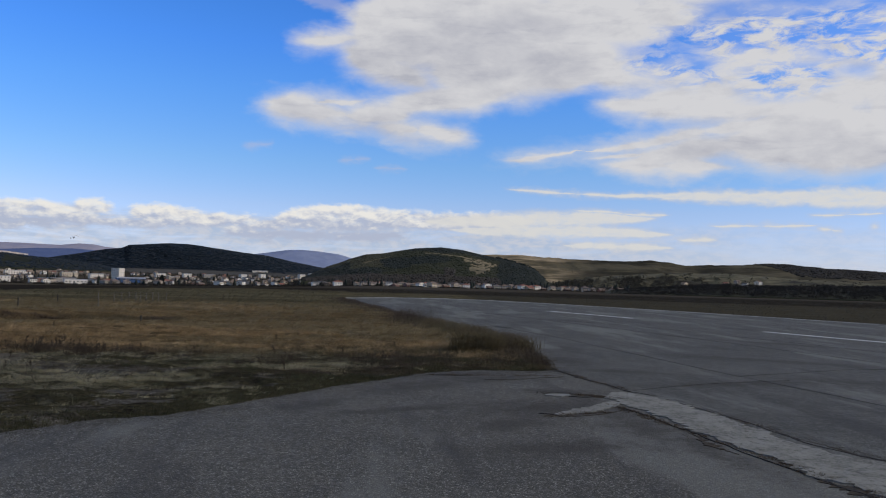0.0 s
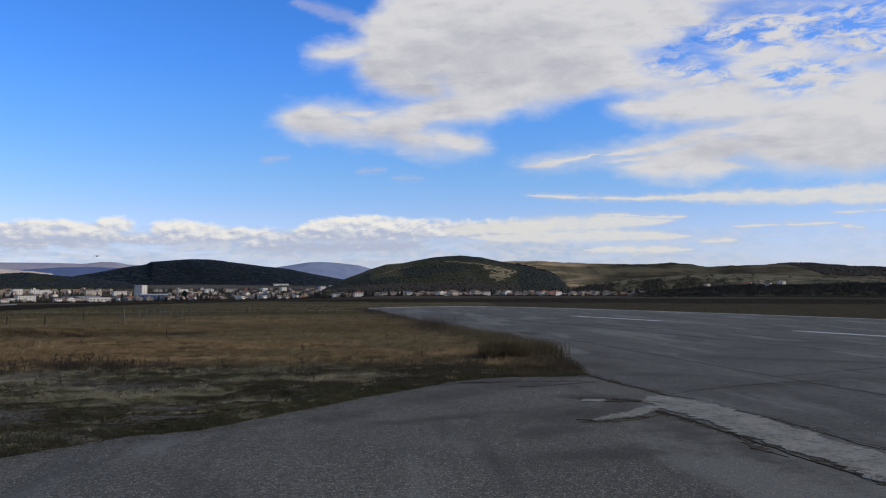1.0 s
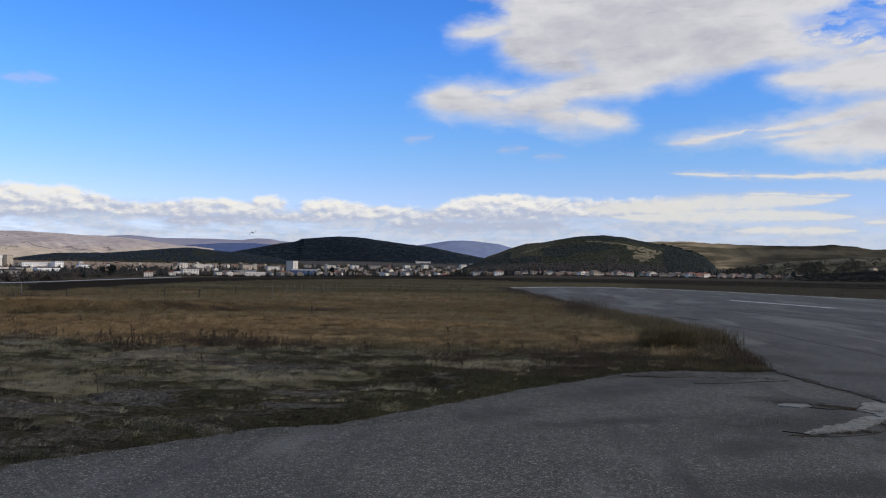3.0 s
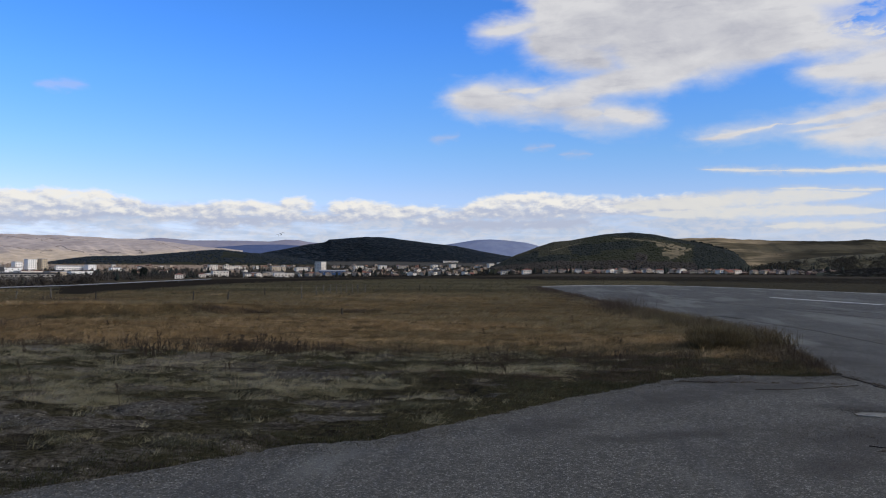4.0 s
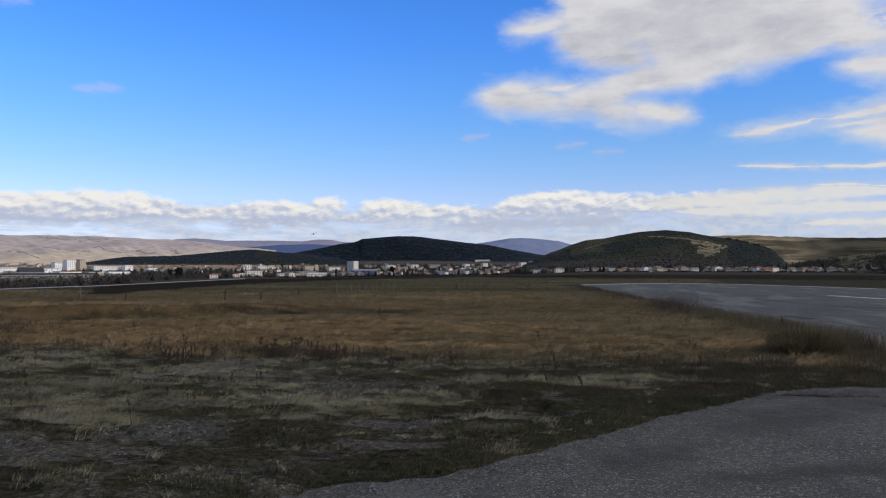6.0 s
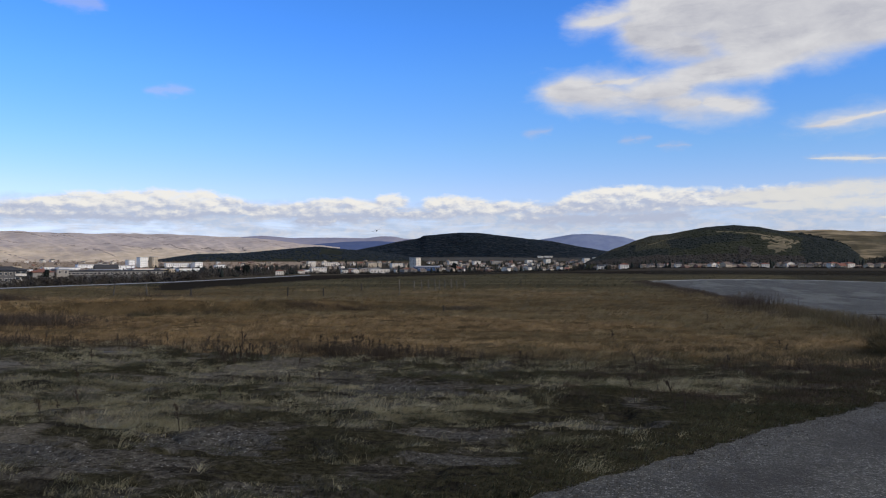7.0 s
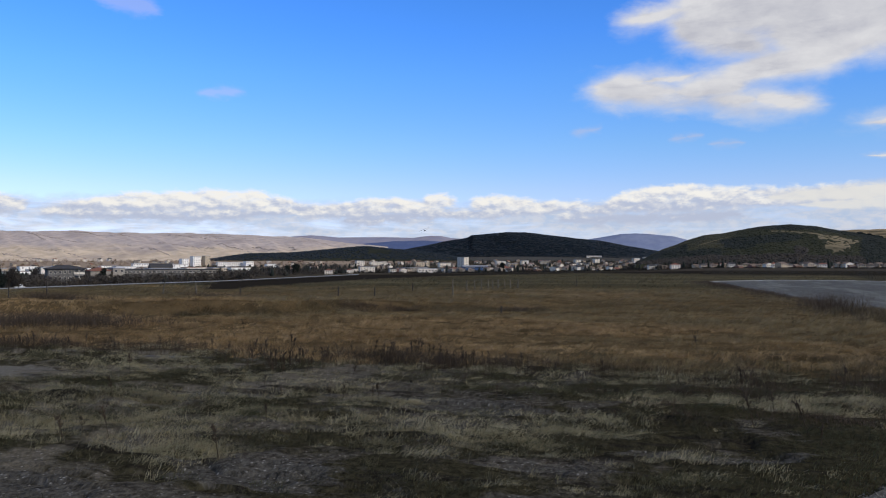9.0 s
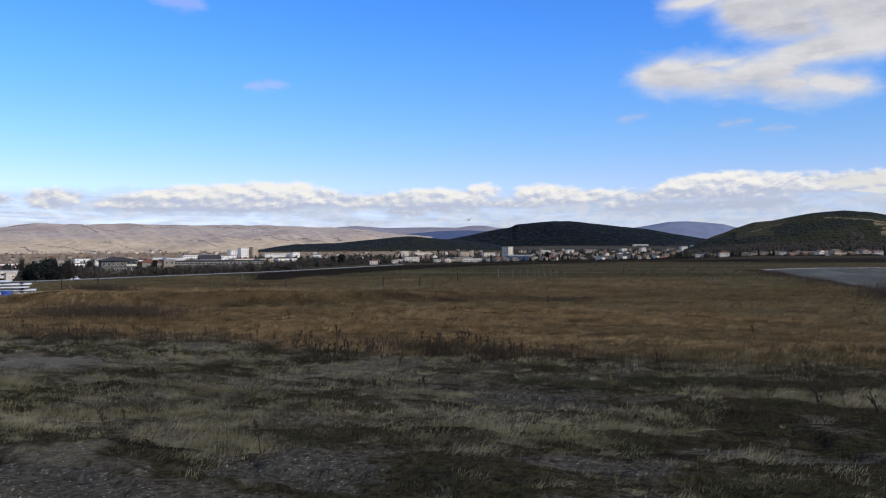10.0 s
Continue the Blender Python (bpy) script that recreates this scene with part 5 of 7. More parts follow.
def pasture(x, y):
    return (y > STRAW_LINE + 0.9 * fractal(x, y, 0.3, 3, 8)) & left_of_runway(x, y, 0.6) & (x > -1.35 * y - 2)


x, y, k, n = tufts(8200, -34, 5.0, 13.6, 25.0, 36, 0.10, pasture)
lush = np.clip(0.85 + 0.9 * fractal(x, y * 1.8, 0.45, 4, 27), 0.35, 1.7)
tall = rng.uniform(0.05, 0.15, n) * np.where(rng.random(n) > 0.85, 1.7, 1)
wind = rng.normal(-0.2, 1.0, n)
blades("pasture_grass", x, y, lush * tall[k] * rng.uniform(0.5, 1.2, len(k)), rng.uniform(0.004, 0.009, len(k)), rng.uniform(0.6, 2.2, len(k)), wind[k] + rng.normal(0, 0.6, len(k)), GRASS_STRAW, "dry golden-brown pasture grass")
x, y, k, n = tufts(15000, -62, 4.0, 24.0, 47.0, 12, 0.20, lambda x, y: pasture(x, y) & ((x / y < -0.66) | (np.hypot(x, y) < np.clip(50 + (x / y + 0.6) * 110, 48, 103))))
tall = rng.uniform(0.07, 0.19, n)
lush = np.clip(0.9 + 0.9 * fractal(x, y * 1.8, 0.3, 4, 29), 0.35, 1.7)
blades("pasture_grass_beyond", x, y, lush * tall[k] * rng.uniform(0.6, 1.2, len(k)), rng.uniform(0.012, 0.024, len(k)), rng.uniform(0.6, 1.9, len(k)), rng.normal(-0.2, 0.7, len(k)), GRASS_STRAW, "dry golden-brown pasture grass", simple=True)
x, y, k, n = tufts(14000, -130, 3.0, 42.0, 100.0, 5, 0.35, lambda x, y: left_of_runway(x, y, 0.6) & (x > -1.35 * y) & (np.hypot(x, y) < np.where(x / y < -0.66, 100, np.clip(50 + (x / y + 0.6) * 110, 48, 103)) + 1.5))
blades("field_grass", x, y, rng.uniform(0.05, 0.16, len(k)), rng.uniform(0.04, 0.08, len(k)), rng.uniform(0.6, 1.8, len(k)), rng.normal(-0.2, 0.7, len(k)), FIELD_TURF, "dull olive-brown field grass", simple=True)


def beyond_runway(x, y):
    fx, fy = np.array(RUNWAY_FAR).T
    return (x > -1) & (y > np.interp(x, fx, fy) + 0.5)


x, y, k, n = tufts(16000, -2, 95, 8.0, 135.0, 5, 0.35, beyond_runway)
blades("runway_side_grass", x, y, rng.uniform(0.04, 0.12, len(k)), rng.uniform(0.04, 0.08, len(k)), rng.uniform(0.6, 1.8, len(k)), rng.normal(-0.2, 0.7, len(k)), TURF, "dull olive turf beyond the runway", simple=True)

# weeds along the runway edge, highest some metres back from its tip
def runway_edge(v):
    return np.interp(v, np.array(RUNWAY_LEFT)[:, 1], np.array(RUNWAY_LEFT)[:, 0])


# the high tussock of the corner: fountains of thin blades
m = 26
cx, cy = 4.05 + np.clip(rng.normal(0, 0.42, m), -0.6, 0.7), 16.75 + np.clip(rng.normal(0, 0.55, m), -0.8, 0.8)
for name, mat, per, lo, hi, lab in (("runway_tussock", GRASS_OLIVE, 270, 0.22, 0.50, "tall olive tussock grass at the runway edge"), ("runway_tussock_straw", GRASS_DULL, 260, 0.28, 0.62, "dry straw blades in the tussock")):
    k = np.repeat(np.arange(m), per)
    t = rng.uniform(0, 6.28, len(k))
    rad = np.abs(rng.normal(0, 0.10, len(k)))
    blades(name, cx[k] + rad * np.cos(t), cy[k] + rad * np.sin(t), rng.uniform(lo, hi, len(k)) * np.where(np.hypot(cx[k] - 4.05, cy[k] - 16.75) < 0.6, 1, 0.7), rng.uniform(0.003, 0.007, len(k)), rng.uniform(0.1, 1.1, len(k)), t + rng.normal(0, 0.5, len(k)), mat, lab, "tussock")
# thin straw and brown weeds along the edge behind it
m = 210
cy = rng.uniform(17.0, 30.0, m)
cx = runway_edge(cy) - np.abs(rng.normal(0, 0.55, m))
k = np.repeat(np.arange(m), 70)
for j, (name, mat, lab) in enumerate((("runway_edge_straw", GRASS_DULL, "dry straw grass along the runway edge"), ("runway_edge_twigs", TWIG, "brown twiggy weeds along the runway edge"))):
    kk = k[(k % 3 != 0) == (j == 0)]
    blades(name, cx[kk] + rng.normal(0, 0.16, len(kk)), cy[kk] + rng.normal(0, 0.16, len(kk)), rng.uniform(0.08, 0.38, len(kk)) * np.clip(1.15 - 0.03 * (cy[kk] - 17), 0.6, 1.2), rng.uniform(0.004, 0.008, len(kk)), rng.uniform(0.1, 0.9, len(kk)), rng.uniform(0, 6.28, len(kk)), mat, lab, "weeds")
# sparse dark twigs on the tip between tarmac and runway
m = 120
cy = rng.uniform(12.9, 16.6, m)
cx = runway_edge(cy) - 0.05 - np.abs(rng.normal(0, 0.5, m))
k = np.repeat(np.arange(m), 34)
blades("corner_twigs", cx[k] + rng.normal(0, 0.07, len(k)), cy[k] + rng.normal(0, 0.07, len(k)), rng.uniform(0.04, 0.24, len(k)), rng.uniform(0.003, 0.006, len(k)), rng.uniform(0.1, 1.0, len(k)), rng.uniform(0, 6.28, len(k)), STALK, "sparse dark twigs at the tarmac corner", "weeds")
# dead tufts rooted in the seams
ln = [((4.72, 8.3), (5.0, 6.4), 70), ((5.0, 6.3), (5.8, 2.2), 90), ((4.4, 9.25), (5.05, 8.8), 45), ((3.6, 7.3), (4.5, 7.65), 40), ((4.95, 12.4), (5.4, 9.9), 40), ((2.3, 11.5), (4.6, 11.6), 40)]
sx, sy = [], []
for (x0, y0), (x1, y1), m in ln:
    q = rng.uniform(0, 1, m)
    sx.append(x0 + (x1 - x0) * q + rng.normal(0, 0.05, m)), sy.append(y0 + (y1 - y0) * q + rng.normal(0, 0.05, m))
sx, sy = np.concatenate(sx), np.concatenate(sy)
k = np.repeat(np.arange(len(sx)), 22)
blades("seam_weeds", sx[k] + rng.normal(0, 0.022, len(k)), sy[k] + rng.normal(0, 0.022, len(k)), rng.uniform(0.008, 0.035, len(k)), rng.uniform(0.002, 0.005, len(k)), rng.uniform(0.4, 2.0, len(k)), rng.uniform(0, 6.28, len(k)), TWIG, "dead brown tufts rooted in the tarmac seams", "weeds", z=np.full(len(k), 0.004))
# low mixed growth spreading over the corner: brown, straw and olive
m = 760
cx, cy = 5.1 - np.abs(rng.normal(0, 3.0, m)), rng.uniform(11.0, 16.8, m)
ok = inside_verge(cx, cy - 0.15) & left_of_runway(cx, cy, 0.05)
cx, cy = cx[ok], cy[ok]
kind = fractal(cx, cy * 1.6, 0.5, 3, 71) + rng.normal(0, 0.22, len(cx)) + 0.22 * (cy - 15.0)
for name, mat, lo, hi, lab, h0, h1 in (("corner_weeds", GRASS_OLIVE, -0.12, 0.22, "low olive weeds between tarmac and runway", 0.03, 0.14), ("corner_brown_weeds", TWIG, -9, -0.12, "low brown weeds between tarmac and runway", 0.02, 0.10), ("corner_straw", GRASS_DULL, 0.22, 9, "low straw grass between tarmac and runway", 0.04, 0.16)):
    pick = np.flatnonzero((kind >= lo) & (kind < hi))
    k = np.repeat(pick, 90)
    blades(name, cx[k] + rng.normal(0, 0.14, len(k)), cy[k] + rng.normal(0, 0.12, len(k)), rng.uniform(h0, h1, len(k)), rng.uniform(0.004, 0.007, len(k)), rng.uniform(0.3, 1.5, len(k)), rng.uniform(0, 6.28, len(k)), mat, lab, "weeds")
yy = rng.uniform(22, 64, 9000)
edge = np.interp(yy, np.array(RUNWAY_LEFT)[:, 1], np.array(RUNWAY_LEFT)[:, 0])
xx = edge + 0.2 - np.abs(rng.normal(0, 0.8, len(yy)))
blades("runway_edge_grass", xx, yy, rng.uniform(0.05, 0.26, len(yy)) * (0.6 + 0.6 * fractal(xx, yy, 0.3, 2, 4)), rng.uniform(0.012, 0.03, len(yy)), rng.uniform(0.1, 0.8, len(yy)), rng.uniform(0, 6.28, len(yy)), TWIG, "olive-brown grass along the runway edge", "weeds", simple=True)
# dark weeds where the gravel verge meets the pasture
seeds = np.concatenate([rng.uniform(-18, 3, 110), rng.normal(-4.9, 0.8, 90), rng.normal(-11.5, 1.6, 50)])
xx = seeds[rng.integers(0, len(seeds), 13000)] + rng.normal(0, 0.12, 13000)
yy = 14.0 + 0.9 * fractal(xx, xx * 0, 0.3, 3, 8) + rng.normal(0, 0.30, len(xx))
ok = left_of_runway(xx, yy, 0.3)
xx, yy = xx[ok], yy[ok]
blades("verge_edge_weeds", xx, yy, rng.uniform(0.04, 0.24, len(xx)), rng.uniform(0.003, 0.007, len(xx)), rng.uniform(0.05, 0.7, len(xx)), rng.uniform(0, 6.28, len(xx)), STALK, "dark dead weeds along the pasture edge", "weeds")
# bank face: dull olive and brown growth, darkened for its shade, straw over brow
m = 330
cx = rng.uniform(-15.0, -5.5, m)
cy = bank_foot(cx) + rng.uniform(-0.2, 0.6, m)
mix_ = fractal(cx, cy, 0.8, 3, 12) + rng.normal(0, 0.2, m)
for name, mat, lo, hi, lab in (("bank_weeds", TWIG, -9, -0.2, "brown twiggy weeds darkening the shaded bank face"), ("bank_grass", GRASS_DULL, -0.2, 9, "straw grass on the bank face, dulled for its shade")):
    k = np.repeat(np.flatnonzero((mix_ >= lo) & (mix_ < hi)), 34)
    blades(name, cx[k] + rng.normal(0, 0.13, len(k)), cy[k] + rng.normal(0, 0.10, len(k)), rng.uniform(0.04, 0.15, len(k)), rng.uniform(0.007, 0.012, len(k)), rng.uniform(0.5, 1.8, len(k)), rng.uniform(0, 6.28, len(k)), mat, lab, "weeds")
# brown thickets in the pasture
for name, cx, cy, rx, ry, m, tall in (("thicket", -16.2, 18.9, 2.4, 1.3, 4600, 0.34), ("thicket_by_bank", -20.6, 23.4, 1.6, 0.5, 1500, 0.28), ("runway_shrub", 3.0, 31.0, 0.9, 2.6, 900, 0.6), ("brow_shrubs", -19.5, 30.2, 2.4, 0.4, 900, 0.25)):
    xx, yy = cx + rng.normal(0, rx / 2, m), cy + rng.normal(0, ry / 2, m)
    blades(name, xx, yy, tall * rng.uniform(0.4, 1.1, m), rng.uniform(0.005, 0.010, m), rng.uniform(0.1, 1.3, m), rng.uniform(0, 6.28, m), TWIG, "low tangle of bare brown twigs", "shrub")
# dark fringe along the tarmac edge
s = rng.uniform(0, 1, 9000)
ex, ey = np.array(VERGE_EDGE)[2:].T
d = np.concatenate([[0], np.cumsum(np.hypot(np.diff(ex), np.diff(ey)))])
xx, yy = np.interp(s * d[-1], d, ex), np.interp(s * d[-1], d, ey)
off = np.abs(rng.normal(0, 0.28, len(s))) + 0.02
xx, yy = xx - off * 0.7, yy + off * 0.7
blades("tarmac_edge_grass", xx, yy, rng.uniform(0.02, 0.08, len(xx)), rng.uniform(0.004, 0.008, len(xx)), rng.uniform(0.3, 1.3, len(xx)), rng.normal(-0.6, 0.9, len(xx)), GRASS_DARK, "dark grass fringe along the tarmac edge")


# ---------- loose stones ----------
def stones(name, x, y, z, size, mat, label):
    n = len(x)
    unit = np.array([(1, 0, 0), (0, 1, 0), (-1, 0, 0), (0, -1, 0), (0, 0, 0.7), (0, 0, -0.5)], float)
    v = unit[None] * size[:, None, None] * rng.uniform(0.6, 1.3, (n, 6, 1)) / 2
    t = rng.uniform(0, 6.28, n)
    rot = np.stack([v[..., 0] * np.cos(t)[:, None] - v[..., 1] * np.sin(t)[:, None], v[..., 0] * np.sin(t)[:, None] + v[..., 1] * np.cos(t)[:, None], v[..., 2]], -1)
    rot += np.stack([x, y, z + 0.2 * size], -1)[:, None]
    f = np.array([(0, 1, 4), (1, 2, 4), (2, 3, 4), (3, 0, 4), (1, 0, 5), (2, 1, 5), (3, 2, 5), (0, 3, 5)])
    me = mesh_np(name, rot.reshape(-1, 3), ((np.arange(n) * 6)[:, None, None] + f[None]).reshape(-1, 3), mat)
    return tagged(new(name, me), label, "gravel", kind="stuff")


STONE = grass_material("loose_chips", [(0.035, 0.032, 0.027), (0.085, 0.079, 0.068), (0.26, 0.245, 0.22)])
s = rng.uniform(0, 1, 9000)
xx, yy = np.interp(s * d[-1], d, ex), np.interp(s * d[-1], d, ey)
off = rng.normal(-0.06, 0.22, len(s))
xx, yy = xx - off * 0.7, yy + off * 0.7
stones("edge_gravel", xx, yy, np.where(inside_verge(xx, yy), -0.02, 0.002), rng.uniform(0.005, 0.017, len(xx)), STONE, "loose pale chips along the tarmac edge")
xx, yy = rng.uniform(-15, 4.5, 42000), rng.uniform(4.5, 14.4, 42000)
ok = inside_verge(xx, yy) & left_of_runway(xx, yy) & (bareness(xx, yy) > 0.2)
xx, yy = xx[ok], yy[ok]
stones("verge_gravel", xx, yy, ground_z(xx, yy) + ground_rough(xx, yy) + verge_bump(xx, yy), rng.uniform(0.004, 0.012, len(xx)) * np.where(rng.random(len(xx)) > 0.985, rng.uniform(1.8, 3.0, len(xx)), 1), STONE, "dark gravel with pale chips on the verge")
# dirt and chips gathered along the seams
ln = [((4.9, 12.7), (5.45, 9.8), 0.10), ((4.75, 8.2), (5.6, 2.8), 0.13), ((5.8, 8.9), (6.5, 4.7), 0.06), ((3.0, 7.5), (4.4, 8.9), 0.35), ((3.9, 9.4), (4.8, 9.2), 0.12), ((2.5, 11.5), (4.6, 12.1), 0.25)]
xx, yy = [], []
for (x0, y0), (x1, y1), spread in ln:
    q = rng.uniform(0, 1, 900)
    xx.append(x0 + (x1 - x0) * q + rng.normal(0, spread, 900)), yy.append(y0 + (y1 - y0) * q + rng.normal(0, spread, 900))
xx, yy = np.concatenate(xx), np.concatenate(yy)
stones("seam_grit", xx, yy, np.full(len(xx), 0.006), rng.uniform(0.005, 0.016, len(xx)), STONE, "loose dark grit along the tarmac seams")


# ---------- town ----------
def wall_paint(name, a, b):
    return plain(name, a, b, 0.6, 0.9, 0.15, 0.1, 4.0, 0.02)


WALLS = [wall_paint("white_render", (0.72, 0.65, 0.54), (0.54, 0.485, 0.40)), wall_paint("cream_render", (0.50, 0.41, 0.29), (0.38, 0.31, 0.22)),
         wall_paint("grey_render", (0.31, 0.275, 0.225), (0.225, 0.20, 0.165)), wall_paint("brick_wall", (0.26, 0.15, 0.11), (0.19, 0.11, 0.085)), wall_paint("buff_render", (0.44, 0.36, 0.27), (0.34, 0.28, 0.22)), wall_paint("dark_render", (0.15, 0.14, 0.125), (0.10, 0.094, 0.085)), wall_paint("bright_white_render", (0.84, 0.81, 0.74), (0.72, 0.69, 0.63))]
ROOFS = [wall_paint("red_tiles", (0.24, 0.105, 0.072), (0.15, 0.075, 0.056)), wall_paint("brown_tiles", (0.20, 0.148, 0.115), (0.13, 0.10, 0.082)), wall_paint("dark_roof", (0.06, 0.06, 0.063), (0.04, 0.04, 0.043)), wall_paint("grey_sheet", (0.30, 0.31, 0.33), (0.22, 0.23, 0.25))]
PANE = plain("window_glass", (0.02, 0.025, 0.03), (0.04, 0.045, 0.05), 1.0, 0.15, 0.5, 0.0)
BLUE_SHEET = wall_paint("blue_sheet_metal", (0.045, 0.085, 0.17), (0.035, 0.065, 0.13))
DOORWOOD = plain("door_wood", (0.08, 0.05, 0.03), (0.05, 0.032, 0.02), 3.0)


def thing(name, label, category, group=""):
    return tagged(new(name), label, category, group)


def gable_walls(w, d, h, rise):
    bm = bmesh.new()
    ring = [(-w / 2, 0), (w / 2, 0), (w / 2, h), (0, h + rise), (-w / 2, h)]
    front = [bm.verts.new((x, -d / 2, z)) for x, z in ring]
    back = [bm.verts.new((x, d / 2, z)) for x, z in ring]
    bm.faces.new(front)
    bm.faces.new(back[::-1])
    for i in range(5):
        j = (i + 1) % 5
        bm.faces.new([front[j], front[i], back[i], back[j]])
    bmesh.ops.recalc_face_normals(bm, faces=bm.faces)
    return bm


def hip_roof(w, d, h, rise, over=0.6, thick=0.2):
    """Four slopes over an eaves board."""
    bm = add_box(bmesh.new(), (-w / 2 - over, -d / 2 - over, h), (w / 2 + over, d / 2 + over, h + thick))
    eaves = [bm.verts.new((sx * (w / 2 + over), sy * (d / 2 + over), h + thick + 0.01)) for sx, sy in ((-1, -1), (1, -1), (1, 1), (-1, 1))]
    gap = max(0.0, d / 2 - w / 2)
    ends = [bm.verts.new((0, -gap - 0.01, h + rise)), bm.verts.new((0, gap + 0.01, h + rise))]
    bm.faces.new([eaves[0], eaves[1], ends[0]])
    bm.faces.new([eaves[1], eaves[2], ends[1], ends[0]])
    bm.faces.new([eaves[2], eaves[3], ends[1]])
    bm.faces.new([eaves[3], eaves[0], ends[0], ends[1]])
    bm.faces.new(eaves[::-1])
    return bm


def gable_roof(w, d, h, rise, over=0.5, thick=0.22):
    bm = bmesh.new()
    tilt = rise / (w / 2)
    ring = [(-w / 2 - over, h - over * tilt), (0, h + rise), (w / 2 + over, h - over * tilt), (w / 2 + over, h - over * tilt + thick), (0, h + rise + thick), (-w / 2 - over, h - over * tilt + thick)]
    front = [bm.verts.new((x, -d / 2 - over, z + 0.01)) for x, z in ring]
    back = [bm.verts.new((x, d / 2 + over, z + 0.01)) for x, z in ring]
    for f in ((0, 1, 4, 5), (1, 2, 3, 4)):
        bm.faces.new([front[i] for i in f])
        bm.faces.new([back[i] for i in f][::-1])
    for i in range(6):
        j = (i + 1) % 6
        bm.faces.new([front[j], front[i], back[i], back[j]])
    bmesh.ops.recalc_face_normals(bm, faces=bm.faces)
    return bm


WINDOW = bm_mesh("window", box((-0.6, -0.06, -0.65), (0.6, 0.02, 0.65), 0.02), PANE)
WIDE_WINDOW = bm_mesh("window", box((-1.1, -0.06, -0.6), (1.1, 0.02, 0.6), 0.02), PANE)


def framed_window(parent, x, y, z, turn, mesh):
    """A window frame with its pane."""
    ob = window_on(parent, x, y, z, turn, FRAMES[mesh.name])
    pane = new("pane", mesh)
    pane.parent = ob
    return ob


def frame_mesh(w, h):
    bm = bmesh.new()
    for lo, hi in (((-w, -0.08, -h), (-w + 0.1, 0, h)), ((w - 0.1, -0.08, -h), (w, 0, h)), ((-w, -0.08, h - 0.1), (w, 0, h)), ((-w, -0.12, -h), (w, 0, -h + 0.1))):
        add_box(bm, lo, hi)
    return bm_mesh("window", bm, WALLS[0])


FRAMES = {WINDOW.name: frame_mesh(0.68, 0.73), WIDE_WINDOW.name: frame_mesh(1.18, 0.68)}


def window_on(parent, x, y, z, turn=0.0, mesh=None):
    ob = new("window", mesh or WINDOW)
    ob.parent = parent
    ob.matrix_local = pose(x, y, z, 0, 0, turn)
    return ob


def house(w, d, h, rise, wall, roof, label, across, hip):
    """A gabled house; across: the ridge lies along the front."""
    ob = thing("house", label, "house", "houses of the town")
    walls = box((-w / 2, -d / 2, 0), (w / 2, d / 2, h), 0.04) if hip else gable_walls(w, d, h, rise)
    tiles = hip_roof(w, d, h, rise) if hip else gable_roof(w, d, h, rise)
    turn = 90 if across else 0
    for bm in (walls, tiles):
        bmesh.ops.rotate(bm, verts=bm.verts, matrix=Matrix.Rotation(radians(turn), 3, "Z"))
    part("wall", walls, wall, ob)
    part("roof", tiles, roof, ob)
    part("chimney", box((0.5, 0.1, h + rise * 0.3), (1.1, 0.7, h + rise + 0.7), 0.03), WALLS[3], ob)
    fw, fd = (d, w) if across else (w, d)
    floors = 2 if h > 4.5 else 1
    for f in range(floors):
        for sx in (-0.3, 0.0, 0.3):
            if f == 0 and sx == 0.0:
                door = part("door", box((-0.5, -fd / 2 - 0.05, 0.1), (0.5, -fd / 2 + 0.03, 2.2), 0.02), DOORWOOD, ob)
                continue
            window_on(ob, sx * fw, -fd / 2, 1.6 + 2.8 * f)
        for sy in (-0.22, 0.22):
            window_on(ob, fw / 2, sy * fd, 1.6 + 2.8 * f, 90)
    return ob


def block(name, w, d, h, floors, bays, side_bays, wall, label, roof=None, group="", parapet=0.5, category="building", wide=False):
    """A flat-roofed block with rows of windows on its front and sunny side."""
    ob = thing(name, label, category, group)
    part("wall", box((-w / 2, -d / 2, -2.0), (w / 2, d / 2, h), 0.05), wall, ob)
    part("roof", box((-w / 2 - 0.25, -d / 2 - 0.25, h), (w / 2 + 0.25, d / 2 + 0.25, h + parapet), 0.05), roof or ROOFS[3], ob)
    step = h / floors
    for f in range(floors):
        for b in range(bays):
            framed_window(ob, (b + 0.5) / bays * w - w / 2, -d / 2, (f + 0.55) * step, 0, WIDE_WINDOW if wide else WINDOW)
        for b in range(side_bays):
            framed_window(ob, w / 2, (b + 0.5) / side_bays * d - d / 2, (f + 0.55) * step, 90, WINDOW)
    return ob


def seat(ob, a, r, turn=0.0, lift=0.0):
    """Stand a thing at azimuth a and distance r, its front to the airfield, turned further by turn."""
    x, y = polar(a, r)
    ob.matrix_basis = pose(x, y, float(ground_z(x, y)) + lift, 0, 0, -a + turn)
    return ob


HOUSES = []
r_ = random.Random(5)
for i in range(12):
    w, d = r_.uniform(8.5, 11.5), r_.uniform(8, 12)
    h = r_.choice([3.2, 5.8, 5.8, 6.2])
    wi, ri = [0, 1, 2, 4, 0, 0, 4, 1, 1, 0, 4, 3][i], [1, 0, 1, 1, 0, 2, 1, 1, 1, 1, 2, 1][i]
    hip = i % 2 == 0
    word = ["white rendered", "cream rendered", "grey rendered", "brick", "buff rendered"][wi] + (" hipped house with " if hip else " gabled house with ") + ["red tiled", "brown tiled", "dark"][ri] + " roof"
    HOUSES.append(house(w, d, h, r_.uniform(1.8, 2.8), WALLS[wi], ROOFS[ri], word, i % 3 != 0, hip))
